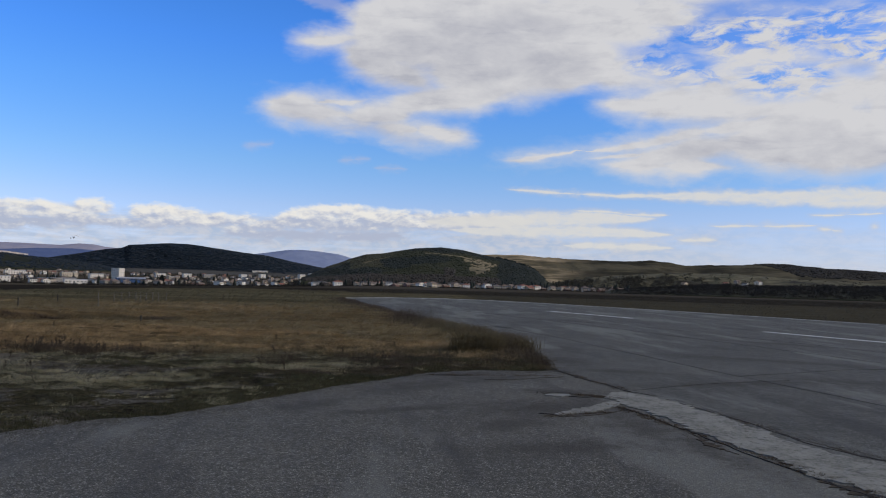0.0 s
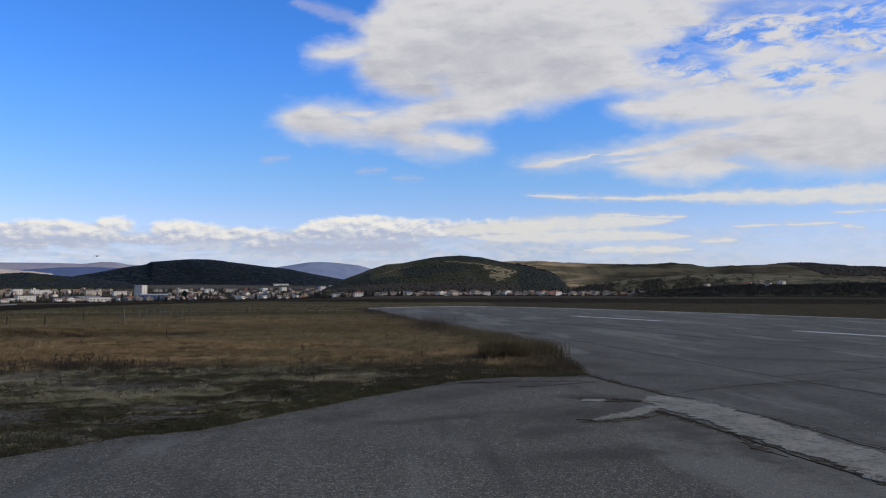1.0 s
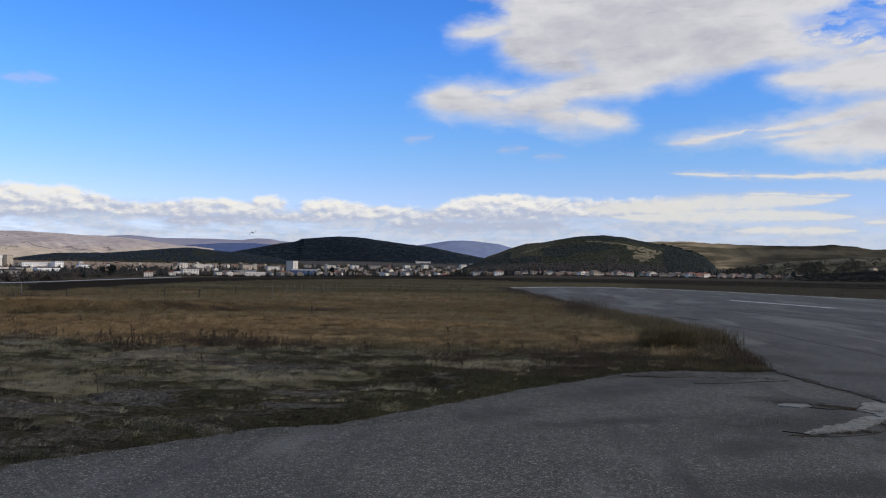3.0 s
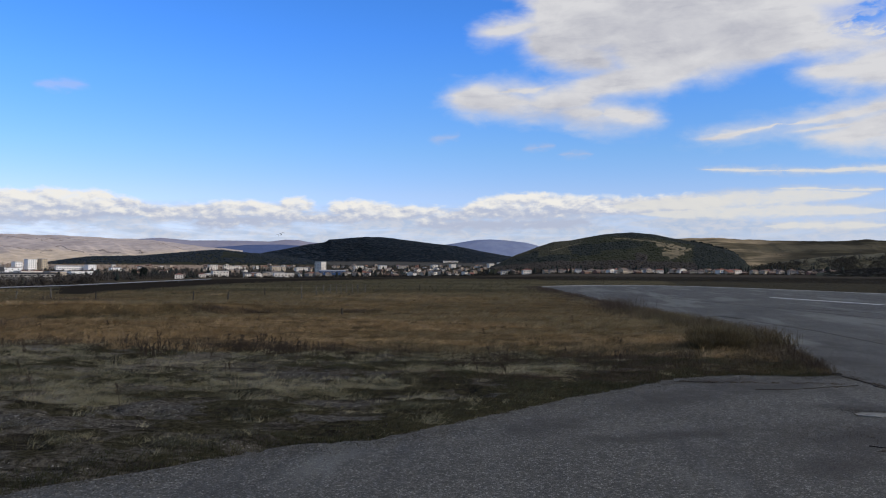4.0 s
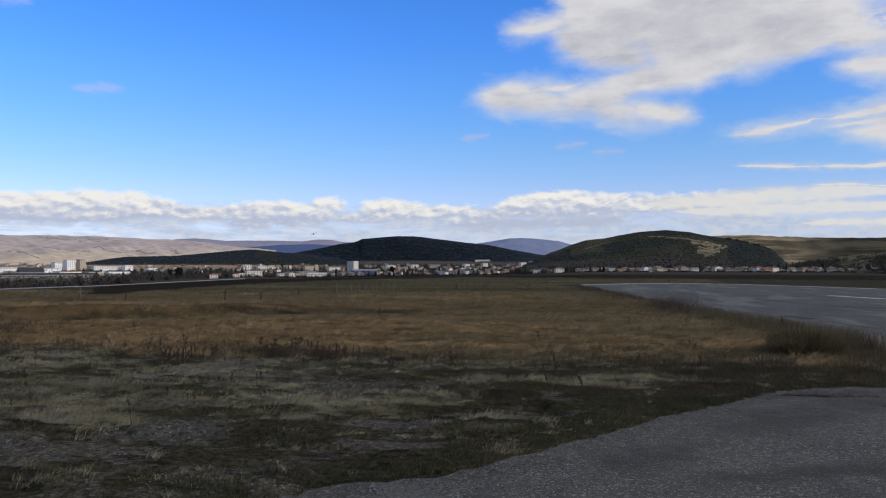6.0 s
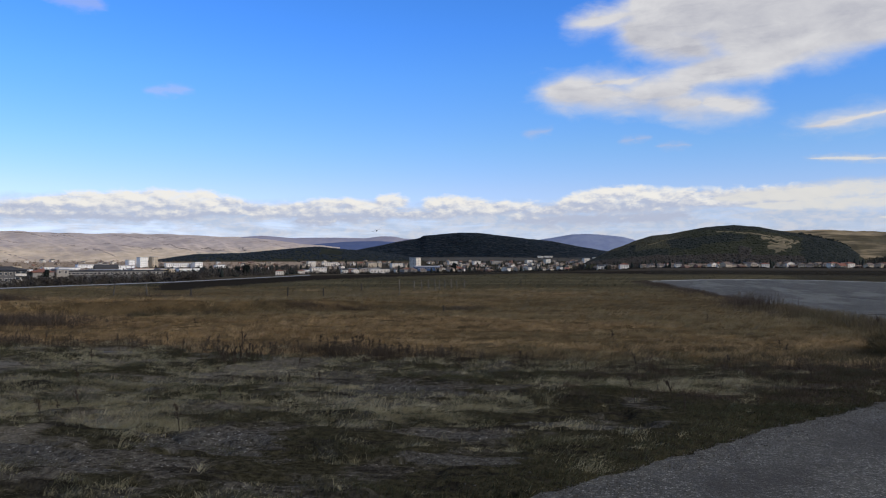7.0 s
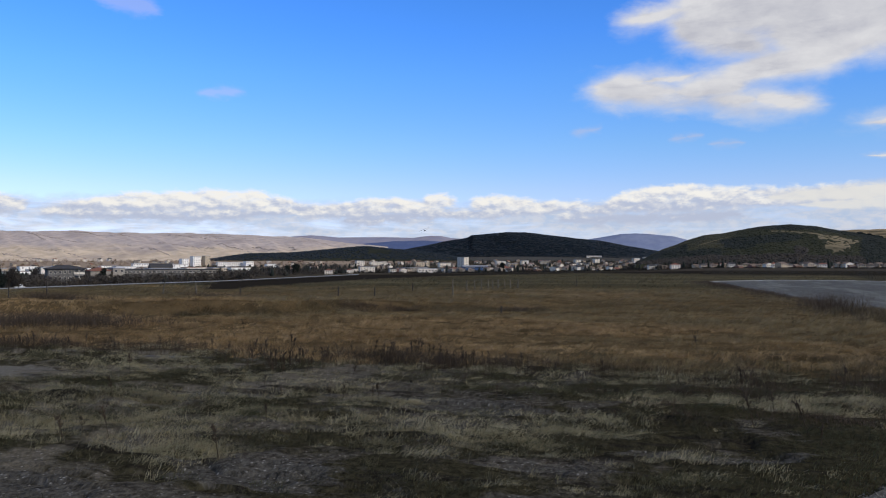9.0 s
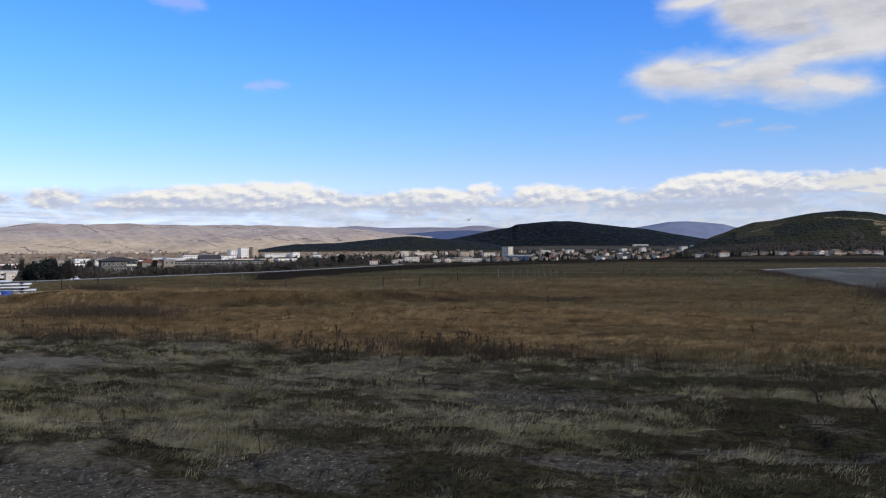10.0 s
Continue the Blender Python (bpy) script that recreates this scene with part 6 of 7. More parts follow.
used = set()


def settle(a, r, turn, size=(0.66, 0.9)):
    i = r_.randrange(len(HOUSES))
    if i not in used:
        used.add(i)
        ob = HOUSES[i]
    else:
        ob = copy_thing(HOUSES[i], Matrix())
    seat(ob, a, r, turn, -0.4)
    ob.scale = [r_.uniform(*size)] * 3
    return ob


# row of houses at the foot of the wooded hill
a = -3.6
while a < 18.5:
    settle(a, r_.uniform(850, 915), r_.uniform(8, 52), (0.56, 0.82))
    if r_.random() < 0.75:
        settle(a + 0.22, r_.uniform(925, 990), r_.uniform(8, 52), (0.56, 0.82))
    a += r_.uniform(0.30, 0.52) * (1 if a < 12 else 1.5) + (0.9 if -2.4 < a < -1.2 else 0)
# the town, street behind street
taken = [(-16.66, 1450, 26), (-15.85, 1270, 30), (-23.5, 1090, 22), (-19.2, 1100, 22), (-21.6, 1180, 20)]
for i in range(230):
    a, r = r_.uniform(-24.5, -3.2), 1040 + 1000 * r_.random() ** 1.25
    if any(abs(math.radians(a - ta)) * r < tw and abs(r - tr) < 60 for ta, tr, tw in taken):
        continue
    taken.append((a, r, 9))
    settle(a, r, r_.uniform(-15, 60))
for i in range(130):
    a, r = r_.uniform(-50, -24.5), r_.uniform(900, 1900)
    if any(abs(math.radians(a - ta)) * r < tw and abs(r - tr) < 60 for ta, tr, tw in taken):
        continue
    taken.append((a, r, 10))
    settle(a, r, r_.uniform(-40, 50))
for i in range(len(HOUSES)):
    if i not in used:
        seat(HOUSES[i], -12 + i * 0.4, 1500, 10, -0.6)

# landmark blocks
seat(block("tower_block", 15, 14, 19.5, 7, 4, 3, WALLS[0], "grey concrete tower block with white sunlit gable", WALLS[0]), -16.66, 1450, -38)
hall = thing("factory_hall", "long blue sheet-metal factory hall", "factory hall")
part("wall", box((-20, -9, -2), (20, 9, 6.0), 0.1), BLUE_SHEET, hall)
part("roof", gable_roof(18, 40, 6.0, 1.6, 0.4), ROOFS[3], hall, "pale grey sheet roof").matrix_local = pose(0, 0, 0, 0, 0, 90)
for i in range(9):
    framed_window(hall, -16 + i * 4, -9, 4.4, 0, WIDE_WINDOW)
seat(hall, -15.85, 1270, 8)
for a, r, w, d, h, fl, bays, wall, turn, lab in [
    (-35.95, 1480, 12, 12, 14.5, 5, 3, 6, 30, "white apartment block in sunlight beside dark trees"),
    (-35.2, 1500, 15, 12, 18.5, 6, 4, 6, 30, "tall white apartment block standing in sunlight"),
    (-34.5, 1500, 10, 12, 19.5, 7, 3, 1, 30, "tall cream apartment block in sunlight"),
    (-32.9, 1480, 46, 12, 9, 3, 12, 6, 15, "long low white building in sunlight"),
    (-31.7, 1470, 14, 14, 11, 3, 4, 6, 25, "white end building in sunlight"),
    (-38.4, 1420, 42, 12, 8, 2, 10, 6, 18, "long cream building in sunlight"),
    (-37.6, 1400, 12, 12, 9, 2, 3, 1, 35, "cream corner building in sunlight"),
    (-40.6, 1350, 30, 12, 6, 2, 8, 6, 15, "low white building in sunlight"),
    (-43.6, 1300, 44, 12, 7, 2, 10, 1, 15, "long buff building below the heath"),
    (-46.4, 1250, 30, 12, 6, 2, 8, 1, 15, "low buff building below the heath"),
    (-39.7, 1120, 26, 12, 9, 2, 6, 6, 22, "bright white works hall behind the tree belt"),
    (-42.3, 1080, 20, 12, 8, 2, 5, 6, 25, "bright white office block behind the tree belt"),
    (-44.6, 1020, 30, 12, 8, 2, 7, 6, 20, "long bright white hall behind the tree belt"),
    (-46.9, 980, 18, 12, 7, 2, 4, 6, 18, "white block behind the tree belt"),
    (-36.6, 1230, 22, 12, 10, 3, 5, 6, 28, "bright white flats behind the workshop"),
    (-30.2, 1380, 16, 12, 8, 2, 4, 6, 20, "white house block under the ridge"),
    (-24.0, 1620, 16, 12, 10, 4, 4, 0, 20, "white apartment block above the town"),
    (-22.7, 1640, 34, 12, 8, 3, 8, 0, 14, "long white apartment block above the town"),
    (-23.5, 1090, 20, 12, 7, 2, 5, 0, 12, "white works building with dark windows"),
    (-24.4, 1075, 10, 10, 4, 1, 3, 0, 12, "low white annex beside the works"),
    (-19.2, 1090, 26, 12, 5.5, 1, 6, 0, 8, "low white warehouse at the field edge"),
    (-20.0, 1180, 34, 14, 6, 2, 8, 2, 10, "grey warehouse at the town edge"),
    (-21.4, 1170, 22, 14, 5, 1, 5, 3, 8, "low brick-coloured warehouse at the town edge"),
    (-18.0, 1500, 22, 12, 9, 3, 6, 0, 20, "white apartment block in the town"),
    (-19.6, 1600, 28, 12, 9, 3, 7, 1, 20, "cream apartment block in the town"),
    (-14.0, 1750, 20, 12, 8, 3, 5, 0, 18, "long white apartment block in the town"),
    (-12.3, 1780, 17, 12, 8, 3, 4, 0, 18, "white apartment block in the town"),
    (-10.9, 1800, 22, 12, 7, 2, 5, 2, 18, "grey apartment block in the town"),
    (-8.6, 1850, 13, 12, 8, 3, 3, 0, 25, "white apartment block in the town"),
    (-7.3, 1880, 12, 12, 9, 3, 3, 0, 28, "white apartment block in the town"),
    (-4.6, 1900, 14, 12, 10, 3, 4, 0, 28, "white apartment block on the rise"),
    (-3.9, 1920, 12, 12, 12, 4, 3, 0, 28, "white apartment block on the rise"),
    (-13.2, 1500, 15, 12, 7, 2, 4, 1, 15, "white school-like building in the town"),
    (-49.7, 640, 40, 16, 5, 1, 8, 0, 5, "low pale depot with flat roof"),
    (-47.9, 820, 26, 12, 5, 1, 6, 0, 8, "low pale warehouse beyond the trees"),
]:
    seat(block("building", w, d, h, fl, bays, 2, WALLS[wall], lab, wide=h / fl > 4.5 or bays > 9), a, r, turn)
for i in range(17):
    a, r = -51.0 + 1.15 * i + r_.uniform(-0.35, 0.35), r_.uniform(760, 1150)
    w, fl = r_.uniform(16, 34), r_.choice([1, 2, 2, 3])
    seat(block("building", w, 12, 3.2 * fl + r_.uniform(1, 2.4), fl, max(3, int(w / 6)), 2, WALLS[[6, 6, 0, 1][i % 4]], ["bright white hall", "white rendered flats", "white works building", "cream rendered building"][i % 4] + " among bare trees below the heath", ROOFS[[3, 1, 0][i % 3]]), a, r, r_.uniform(12, 42))
far = block("building", 46, 14, 5, 2, 12, 2, WALLS[0], "white building on the slope of the dark hill")
x, y = polar(-7.45, 2500)
far.matrix_basis = pose(x, y, float(DARK.height(-7.45, 2500)) - 1.5, 0, 0, 15)
# hip-roofed flats with balconies, the works beside them and the long workshop
def balcony_flats():
    ob = thing("apartment_house", "grey three-storey flats with dark hipped roof and white balconies", "building")
    part("wall", box((-9, -6, -2), (9, 6, 9.6), 0.05), WALLS[5], ob)
    roof = hip_roof(12, 18, 9.6, 2.1, 1.0, 0.3)
    bmesh.ops.rotate(roof, verts=roof.verts, matrix=Matrix.Rotation(radians(90), 3, "Z"))
    part("roof", roof, ROOFS[2], ob)
    for f in range(3):
        for b in range(5):
            framed_window(ob, -7.6 + 2.3 * b, -6, 1.7 + 3.1 * f, 0, WINDOW)
        for b in range(2):
            balcony = part("balcony", box((3.6 + 2.7 * b, -7.2, 0.5 + 3.1 * f), (6.1 + 2.7 * b, -5.98, 1.6 + 3.1 * f), 0.03), WALLS[0], ob, "white balcony parapet")
            framed_window(ob, 4.85 + 2.7 * b, -6, 2.4 + 3.1 * f, 0, WIDE_WINDOW)
        for b in range(3):
            framed_window(ob, 9, -3.6 + 3.6 * b, 1.7 + 3.1 * f, 90, WINDOW)
    return ob


seat(balcony_flats(), -43.15, 480, 8)
# grey render on this house and the next block stands in for cloud shade
annex = house(10, 10.5, 8.6, 2.0, WALLS[2], ROOFS[0], "house with red hipped roof beside the flats, walls greyed for cloud shade", True, True)
seat(annex, -41.15, 485, 12, -0.4)
seat(block("building", 6.5, 9, 9.4, 3, 2, 3, WALLS[2], "narrow three-storey block beside the works, walls greyed for cloud shade"), -40.1, 490, 20)
gable = house(13, 22, 10.5, 3.4, WALLS[5], ROOFS[2], "large dark house with steep dark roof", True, False)
seat(gable, -37.4, 900, 12, -0.4)
shop = thing("workshop", "long two-storey workshop with dark roof and pale window band", "workshop")
part("wall", box((-41, -7, -2), (41, 7, 8.2), 0.05), WALLS[5], shop)
part("roof", box((-41.5, -7.6, 8.2), (41.5, 7.6, 9.0), 0.08), ROOFS[2], shop)
part("band", box((-40.5, -7.14, 5.6), (40.5, -6.98, 7.6), 0.03), WALLS[2], shop, "pale wall band between the windows")
for b in range(26):
    framed_window(shop, -39 + 3.12 * b, -7.14, 6.6, 0, WIDE_WINDOW)
part("wall", box((22, -9.5, -2), (40, -7.02, 4.6), 0.05), WALLS[2], shop, "pale lean-to wall")
seat(shop, -37.15, 700, 2)
shed = block("shed", 4, 4, 4.6, 1, 0, 0, WALLS[0], "plain white box shed by the road", category="shed", parapet=0.2)
seat(shed, -49.4, 450, 10)

# cottages on the far pasture slope
for a, r, turn, k in ((24.9, 1240, -30, 1), (25.6, 1255, -45, 3), (26.1, 1235, -20, 5), (26.9, 1260, -40, 9), (22.2, 1220, -35, 7)):
    ob = copy_thing(HOUSES[k], Matrix())
    x, y = polar(a, r)
    ob.matrix_basis = pose(x, y, float(KNOLL.height(a, r)) - 1.0, 0, 0, -a + turn)
    ob.scale = [0.8] * 3

# trees among the houses
def tree_mass(names, labels, aa, rr, share, tall, wide):
    x, y = polar(aa, rr)
    z = ground_z(x, y)
    ever = rng.random(len(x)) < share
    n0, n1 = ever.sum(), (~ever).sum()
    crowns(names[0], x[ever], y[ever], z[ever] - 0.5, rng.uniform(*tall[0], n0), rng.uniform(*wide[0], n0), PINE, labels[0], cone=0.9, sides=6)
    twig_trees(names[1], x[~ever], y[~ever], z[~ever] - 0.5, rng.uniform(*tall[1], n1), rng.uniform(*wide[1], n1), BELT, labels[1])


aa = rng.uniform(-25, 20, 1300)
rr = np.where(aa < -3.5, rng.uniform(1030, 2050, 1300), rng.uniform(880, 1010, 1300))
tree_mass(("town_conifers", "town_trees"), ("dark conifers among the town houses", "bare trees among the town houses"), aa, rr, 0.22, ((5, 11), (3, 7)), ((3, 5.5), (5, 9)))
aa, rr = rng.uniform(-56, -25, 2300), rng.uniform(0, 1, 2300)
near = np.interp(aa, [-56, -44, -38, -25], [400, 490, 620, 980])
rr = near + rr**1.3 * 600
ok = ~((np.abs(aa + 42.0) < 2.6) & (rr < 510)) & ~((np.abs(aa + 37.1) < 3.6) & (rr < 720)) & ~((np.abs(aa + 49.6) < 1.4) & (rr < 660))
tree_mass(("belt_conifers", "belt_trees"), ("dark conifers in the tree belt", "bare grey-brown trees in the tree belt"), aa[ok], rr[ok], 0.2, ((5, 11), (4, 8.5)), ((3.5, 6), (6, 11)))
aa, rr = rng.uniform(-49, -31.5, 560), rng.uniform(425, 466, 560)
tree_mass(("works_conifers", "works_trees"), ("dark conifers before the works", "bare trees before the works"), aa, rr, 0.03, ((3, 7), (1.2, 7.4)), ((2.5, 4), (3, 8)))
aa, rr = rng.uniform(-55, -25, 900), rng.uniform(1050, 1950, 900)
x, y = polar(aa, rr)
twig_trees("russet_trees", x, y, ground_z(x, y) - 0.5, rng.uniform(3, 7, 900), rng.uniform(4, 8, 900), RUSSET, "russet bare trees below the heath, tinted as if sunlit", per=48)
aa, rr = rng.uniform(-4.5, 20, 260), rng.uniform(826, 846, 260)
x, y = polar(aa, rr)
twig_trees("garden_hedges", x, y, ground_z(x, y) - 0.3, rng.uniform(0.6, 2.0, 260), rng.uniform(2.5, 6, 260), SCRUB, "dark hedges before the house row", "hedge", per=60)
aa, rr = rng.uniform(-25, -3, 500), rng.uniform(1000, 1036, 500)
x, y = polar(aa, rr)
twig_trees("town_hedges", x, y, ground_z(x, y) - 0.3, rng.uniform(1.0, 3.6, 500), rng.uniform(2.5, 7, 500), SCRUB, "dark hedges at the town edge", "hedge", per=60)


# ---------- fence, posts, road rail ----------
PALE_WOOD = plain("weathered_pale_wood", (0.13, 0.115, 0.088), (0.08, 0.07, 0.054), 8.0)
DARK_WOOD = plain("tarred_wood", (0.03, 0.026, 0.022), (0.05, 0.043, 0.036), 8.0)
ZINC = plain("dull_zinc", (0.26, 0.265, 0.27), (0.20, 0.205, 0.21), 2.0, 0.5, 0.4)
WHITE_PANEL = plain("white_panel", (0.70, 0.71, 0.72), (0.55, 0.56, 0.57), 1.5, 0.6)
BLUE_DRUM = plain("blue_plastic", (0.02, 0.09, 0.42), (0.018, 0.07, 0.33), 1.5, 0.4, 0.4)
KERB = plain("kerb_concrete", (0.11, 0.105, 0.095), (0.055, 0.052, 0.047), 2.0)


def rod(bm, a, b, r0, r1=None, sides=6):
    """A tapered rod from a to b."""
    a, b = Vector(a), Vector(b)
    m = Matrix.Translation((a + b) / 2) @ (b - a).to_track_quat("Z", "Y").to_matrix().to_4x4()
    bmesh.ops.create_cone(bm, cap_ends=True, segments=sides, radius1=r0, radius2=r0 if r1 is None else r1, depth=(b - a).length, matrix=m)
    return bm


def ground_at(x, y):
    x, y = np.array([float(x)]), np.array([float(y)])
    return float((ground_z(x, y) + ground_rough(x, y) + verge_bump(x, y))[0])


fence = thing("fence", "short fence of pale weathered posts and wires in the pasture", "fence")
line = [(-10.45, 33.7), (-12.1, 41.3), (-11.9, 42.0), (-11.75, 42.7), (-11.6, 43.5), (-11.5, 44.1), (-11.4, 44.8), (-11.25, 45.7), (-11.1, 46.5), (-10.95, 47.6)]
tops = []
for i, (x, y) in enumerate(line):
    z, lean = ground_at(x, y), r_.uniform(-0.04, 0.04)
    tops.append((x + lean, y, 1.66 - math.hypot(x, y) * math.tan(radians(1.42)) + r_.uniform(-0.04, 0.04)))
    part("post", rod(bmesh.new(), (x, y, z - 0.2), tops[-1], 0.03, 0.025, 7), PALE_WOOD, fence)
for level in (1.0, 0.55):
    for a, b in zip(tops[1:], tops[2:]):
        low = lambda p: (p[0], p[1], p[2] - (1 - level) * 0.5 - 0.03)
        part("wire", rod(bmesh.new(), low(a), low(b), 0.005, sides=4), DARK_WOOD, fence)

for x, y, h, lean, mat, lab in [
    (-27.96, 28.67, 0.62, 0.02, DARK_WOOD, "short dark wooden post in the pasture"), (-26.36, 29.05, 0.95, 0.0, DARK_WOOD, "slim dark wooden post in the pasture"),
    (-22.26, 31.0, 0.75, 0.12, PALE_WOOD, "pale leaning wooden post in the pasture"), (-20.24, 30.5, 0.75, -0.05, PALE_WOOD, "pale leaning wooden post in the pasture"),
    (-18.73, 31.3, 0.5, 0.0, DARK_WOOD, "short dark wooden post in the pasture"), (-13.9, 30.3, 0.55, 0.02, DARK_WOOD, "short dark wooden post in the pasture"),
    (-12.88, 31.4, 0.5, 0.0, DARK_WOOD, "short dark wooden post in the pasture"), (-6.6, 26.2, 0.3, 0.0, DARK_WOOD, "short dark stump post in grass"),
    (-8.3, 52.0, 0.6, 0.0, DARK_WOOD, "short dark wooden post in the field"), (-14.5, 40.0, 0.6, 0.0, DARK_WOOD, "short dark wooden post in the field"),
]:
    z = ground_at(x, y)
    bm = rod(bmesh.new(), (x, y, z - 0.15), (x + lean, y, z + h * 0.72), 0.03, 0.024, 7)
    tagged(new("post", bm_mesh("post", bm, mat)), lab, "post", "posts in the pasture")

# kerb showing between verge and pasture
kerb = thing("kerb", "low pale concrete kerb half buried in weeds", "kerb")
pts = [(-9.3, 13.55), (-8.0, 13.74), (-6.7, 13.88)]
for (x0, y0), (x1, y1) in zip(pts, pts[1:]):
    length = math.hypot(x1 - x0, y1 - y0)
    piece = part("kerb_stone", box((-length / 2 + 0.01, -0.07, -0.15), (length / 2 - 0.01, 0.07, 0.055), 0.012), KERB, kerb)
    piece.matrix_local = pose((x0 + x1) / 2, (y0 + y1) / 2, -0.02, 0, 0, math.degrees(math.atan2(y1 - y0, x1 - x0)))

# road with its rail on the edge of the plain
aa = np.linspace(-62, -24, 90)
rr = np.interp(aa, [-62, -47, -24], [215, 240, 330])
rx, ry = polar(aa, rr)
qx, qy = polar(aa, rr + 7)
rz, qz = ground_z(rx, ry), ground_z(qx, qy)
verts = np.stack([np.stack([rx, ry, rz + 0.25], 1), np.stack([qx, qy, qz + 0.35], 1)], 1).reshape(-1, 3)
tagged(new("road", mesh_np("road", verts, grid_faces(len(aa), 2), RUNWAY)), "grey country road below the pasture", "road", kind="structure")
rail = thing("guard_rail", "long dull zinc guard rail along the road", "guard rail")
prof = [(0.0, 0.36), (-0.06, 0.42), (0.0, 0.48), (-0.06, 0.54), (0.0, 0.60)]
ring = []
for d, h in prof:
    x, y = polar(aa, rr - 0.6 + d)
    ring.append(np.stack([x, y, rz + h], 1))
part("rail", mesh_np("rail", np.stack(ring, 1).reshape(-1, 3), grid_faces(len(aa), len(prof)), ZINC), None, rail)
POST = bm_mesh("post", box((-0.06, -0.06, -0.3), (0.06, 0.06, 0.6), 0.01), ZINC)
for i in range(0, 90, 2):
    x, y = polar(aa[i], rr[i] - 0.5)
    ob = new("post", POST)
    ob.parent = rail
    ob.matrix_local = pose(x, y, float(rz[i]), 0, 0, -aa[i])

# ---------- stacked panels and drums ----------
stack = thing("panel_stack", "stack of long white panels on timber bearers", "panel stack")
for k, (x0, x1, z0, dy) in enumerate([(-2.6, 1.2, 0.10, 0.0), (-3.0, 0.9, 0.24, 0.1), (-2.4, 0.6, 0.40, -0.1), (-3.2, 0.7, 0.54, 0.1), (-3.4, -0.2, 0.70, 0.0)]):
    part("panel", box((x0, -0.5 + dy, z0), (x1, 0.5 + dy, z0 + 0.07), 0.01), WHITE_PANEL, stack)
    for bx in (-2.0, 0.3):
        part("bearer", box((bx - 0.06, -0.5, z0 - 0.10), (bx + 0.06, 0.5, z0), 0.01), DARK_WOOD, stack)
stack.matrix_basis = pose(-25.6, 24.4, ground_at(-25.6, 24.4), 0, 0, 46) @ Matrix.Scale(0.72, 4)


def drum(x, y):
    ob = thing("drum", "blue plastic drum beside the white panels", "drum", "blue drums")
    bm = bmesh.new()
    bmesh.ops.create_cone(bm, cap_ends=True, segments=20, radius1=0.27, radius2=0.29, depth=0.42, matrix=pose(0, 0, 0.23))
    part("body", bm, BLUE_DRUM, ob)
    bm = bmesh.new()
    for h in (0.02, 0.25, 0.46):
        bmesh.ops.create_cone(bm, cap_ends=True, segments=20, radius1=0.30, radius2=0.30, depth=0.03, matrix=pose(0, 0, h))
    part("hoops", bm, BLUE_DRUM, ob)
    part("lid", box((-0.08, -0.08, 0.46), (0.08, 0.08, 0.50), 0.01), WHITE_PANEL, ob)
    ob.matrix_basis = pose(x, y, ground_at(x, y))
    return ob


for x, y in ((-24.35, 22.5), (-24.0, 22.7)):
    drum(x, y).scale = (0.6, 0.6, 0.6)


# ---------- parked van ----------
def van():
    ob = thing("van", "small white van parked by the road", "van")
    bm = box((-2.3, -0.9, 0.35), (2.3, 0.9, 1.1), 0.12)
    add_box(bm, (-2.25, -0.85, 1.05), (1.3, 0.85, 2.0), 0.15)
    part("body", bm, WHITE_PANEL, ob)
    for x in (-1.4, 1.4):
        for y in (-0.85, 0.85):
            bm = bmesh.new()
            bmesh.ops.create_cone(bm, cap_ends=True, segments=16, radius1=0.34, radius2=0.34, depth=0.2, matrix=pose(x, y, 0.34, 90))
            wheel = part("wheel", bm, TAR, ob)
            rim = bmesh.new()
            bmesh.ops.create_cone(rim, cap_ends=True, segments=12, radius1=0.18, radius2=0.18, depth=0.22, matrix=pose(x, y, 0.34, 90))
            part("rim", rim, ZINC, wheel)
    part("windscreen", box((1.22, -0.7, 1.2), (1.36, 0.7, 1.85), 0.03), PANE, ob)
    for x in (-1.5, 0.4):
        part("side_window", box((x - 0.5, -0.88, 1.3), (x + 0.5, -0.8, 1.8), 0.02), PANE, ob)
    return ob


seat(van(), -45.7, 400, 10)


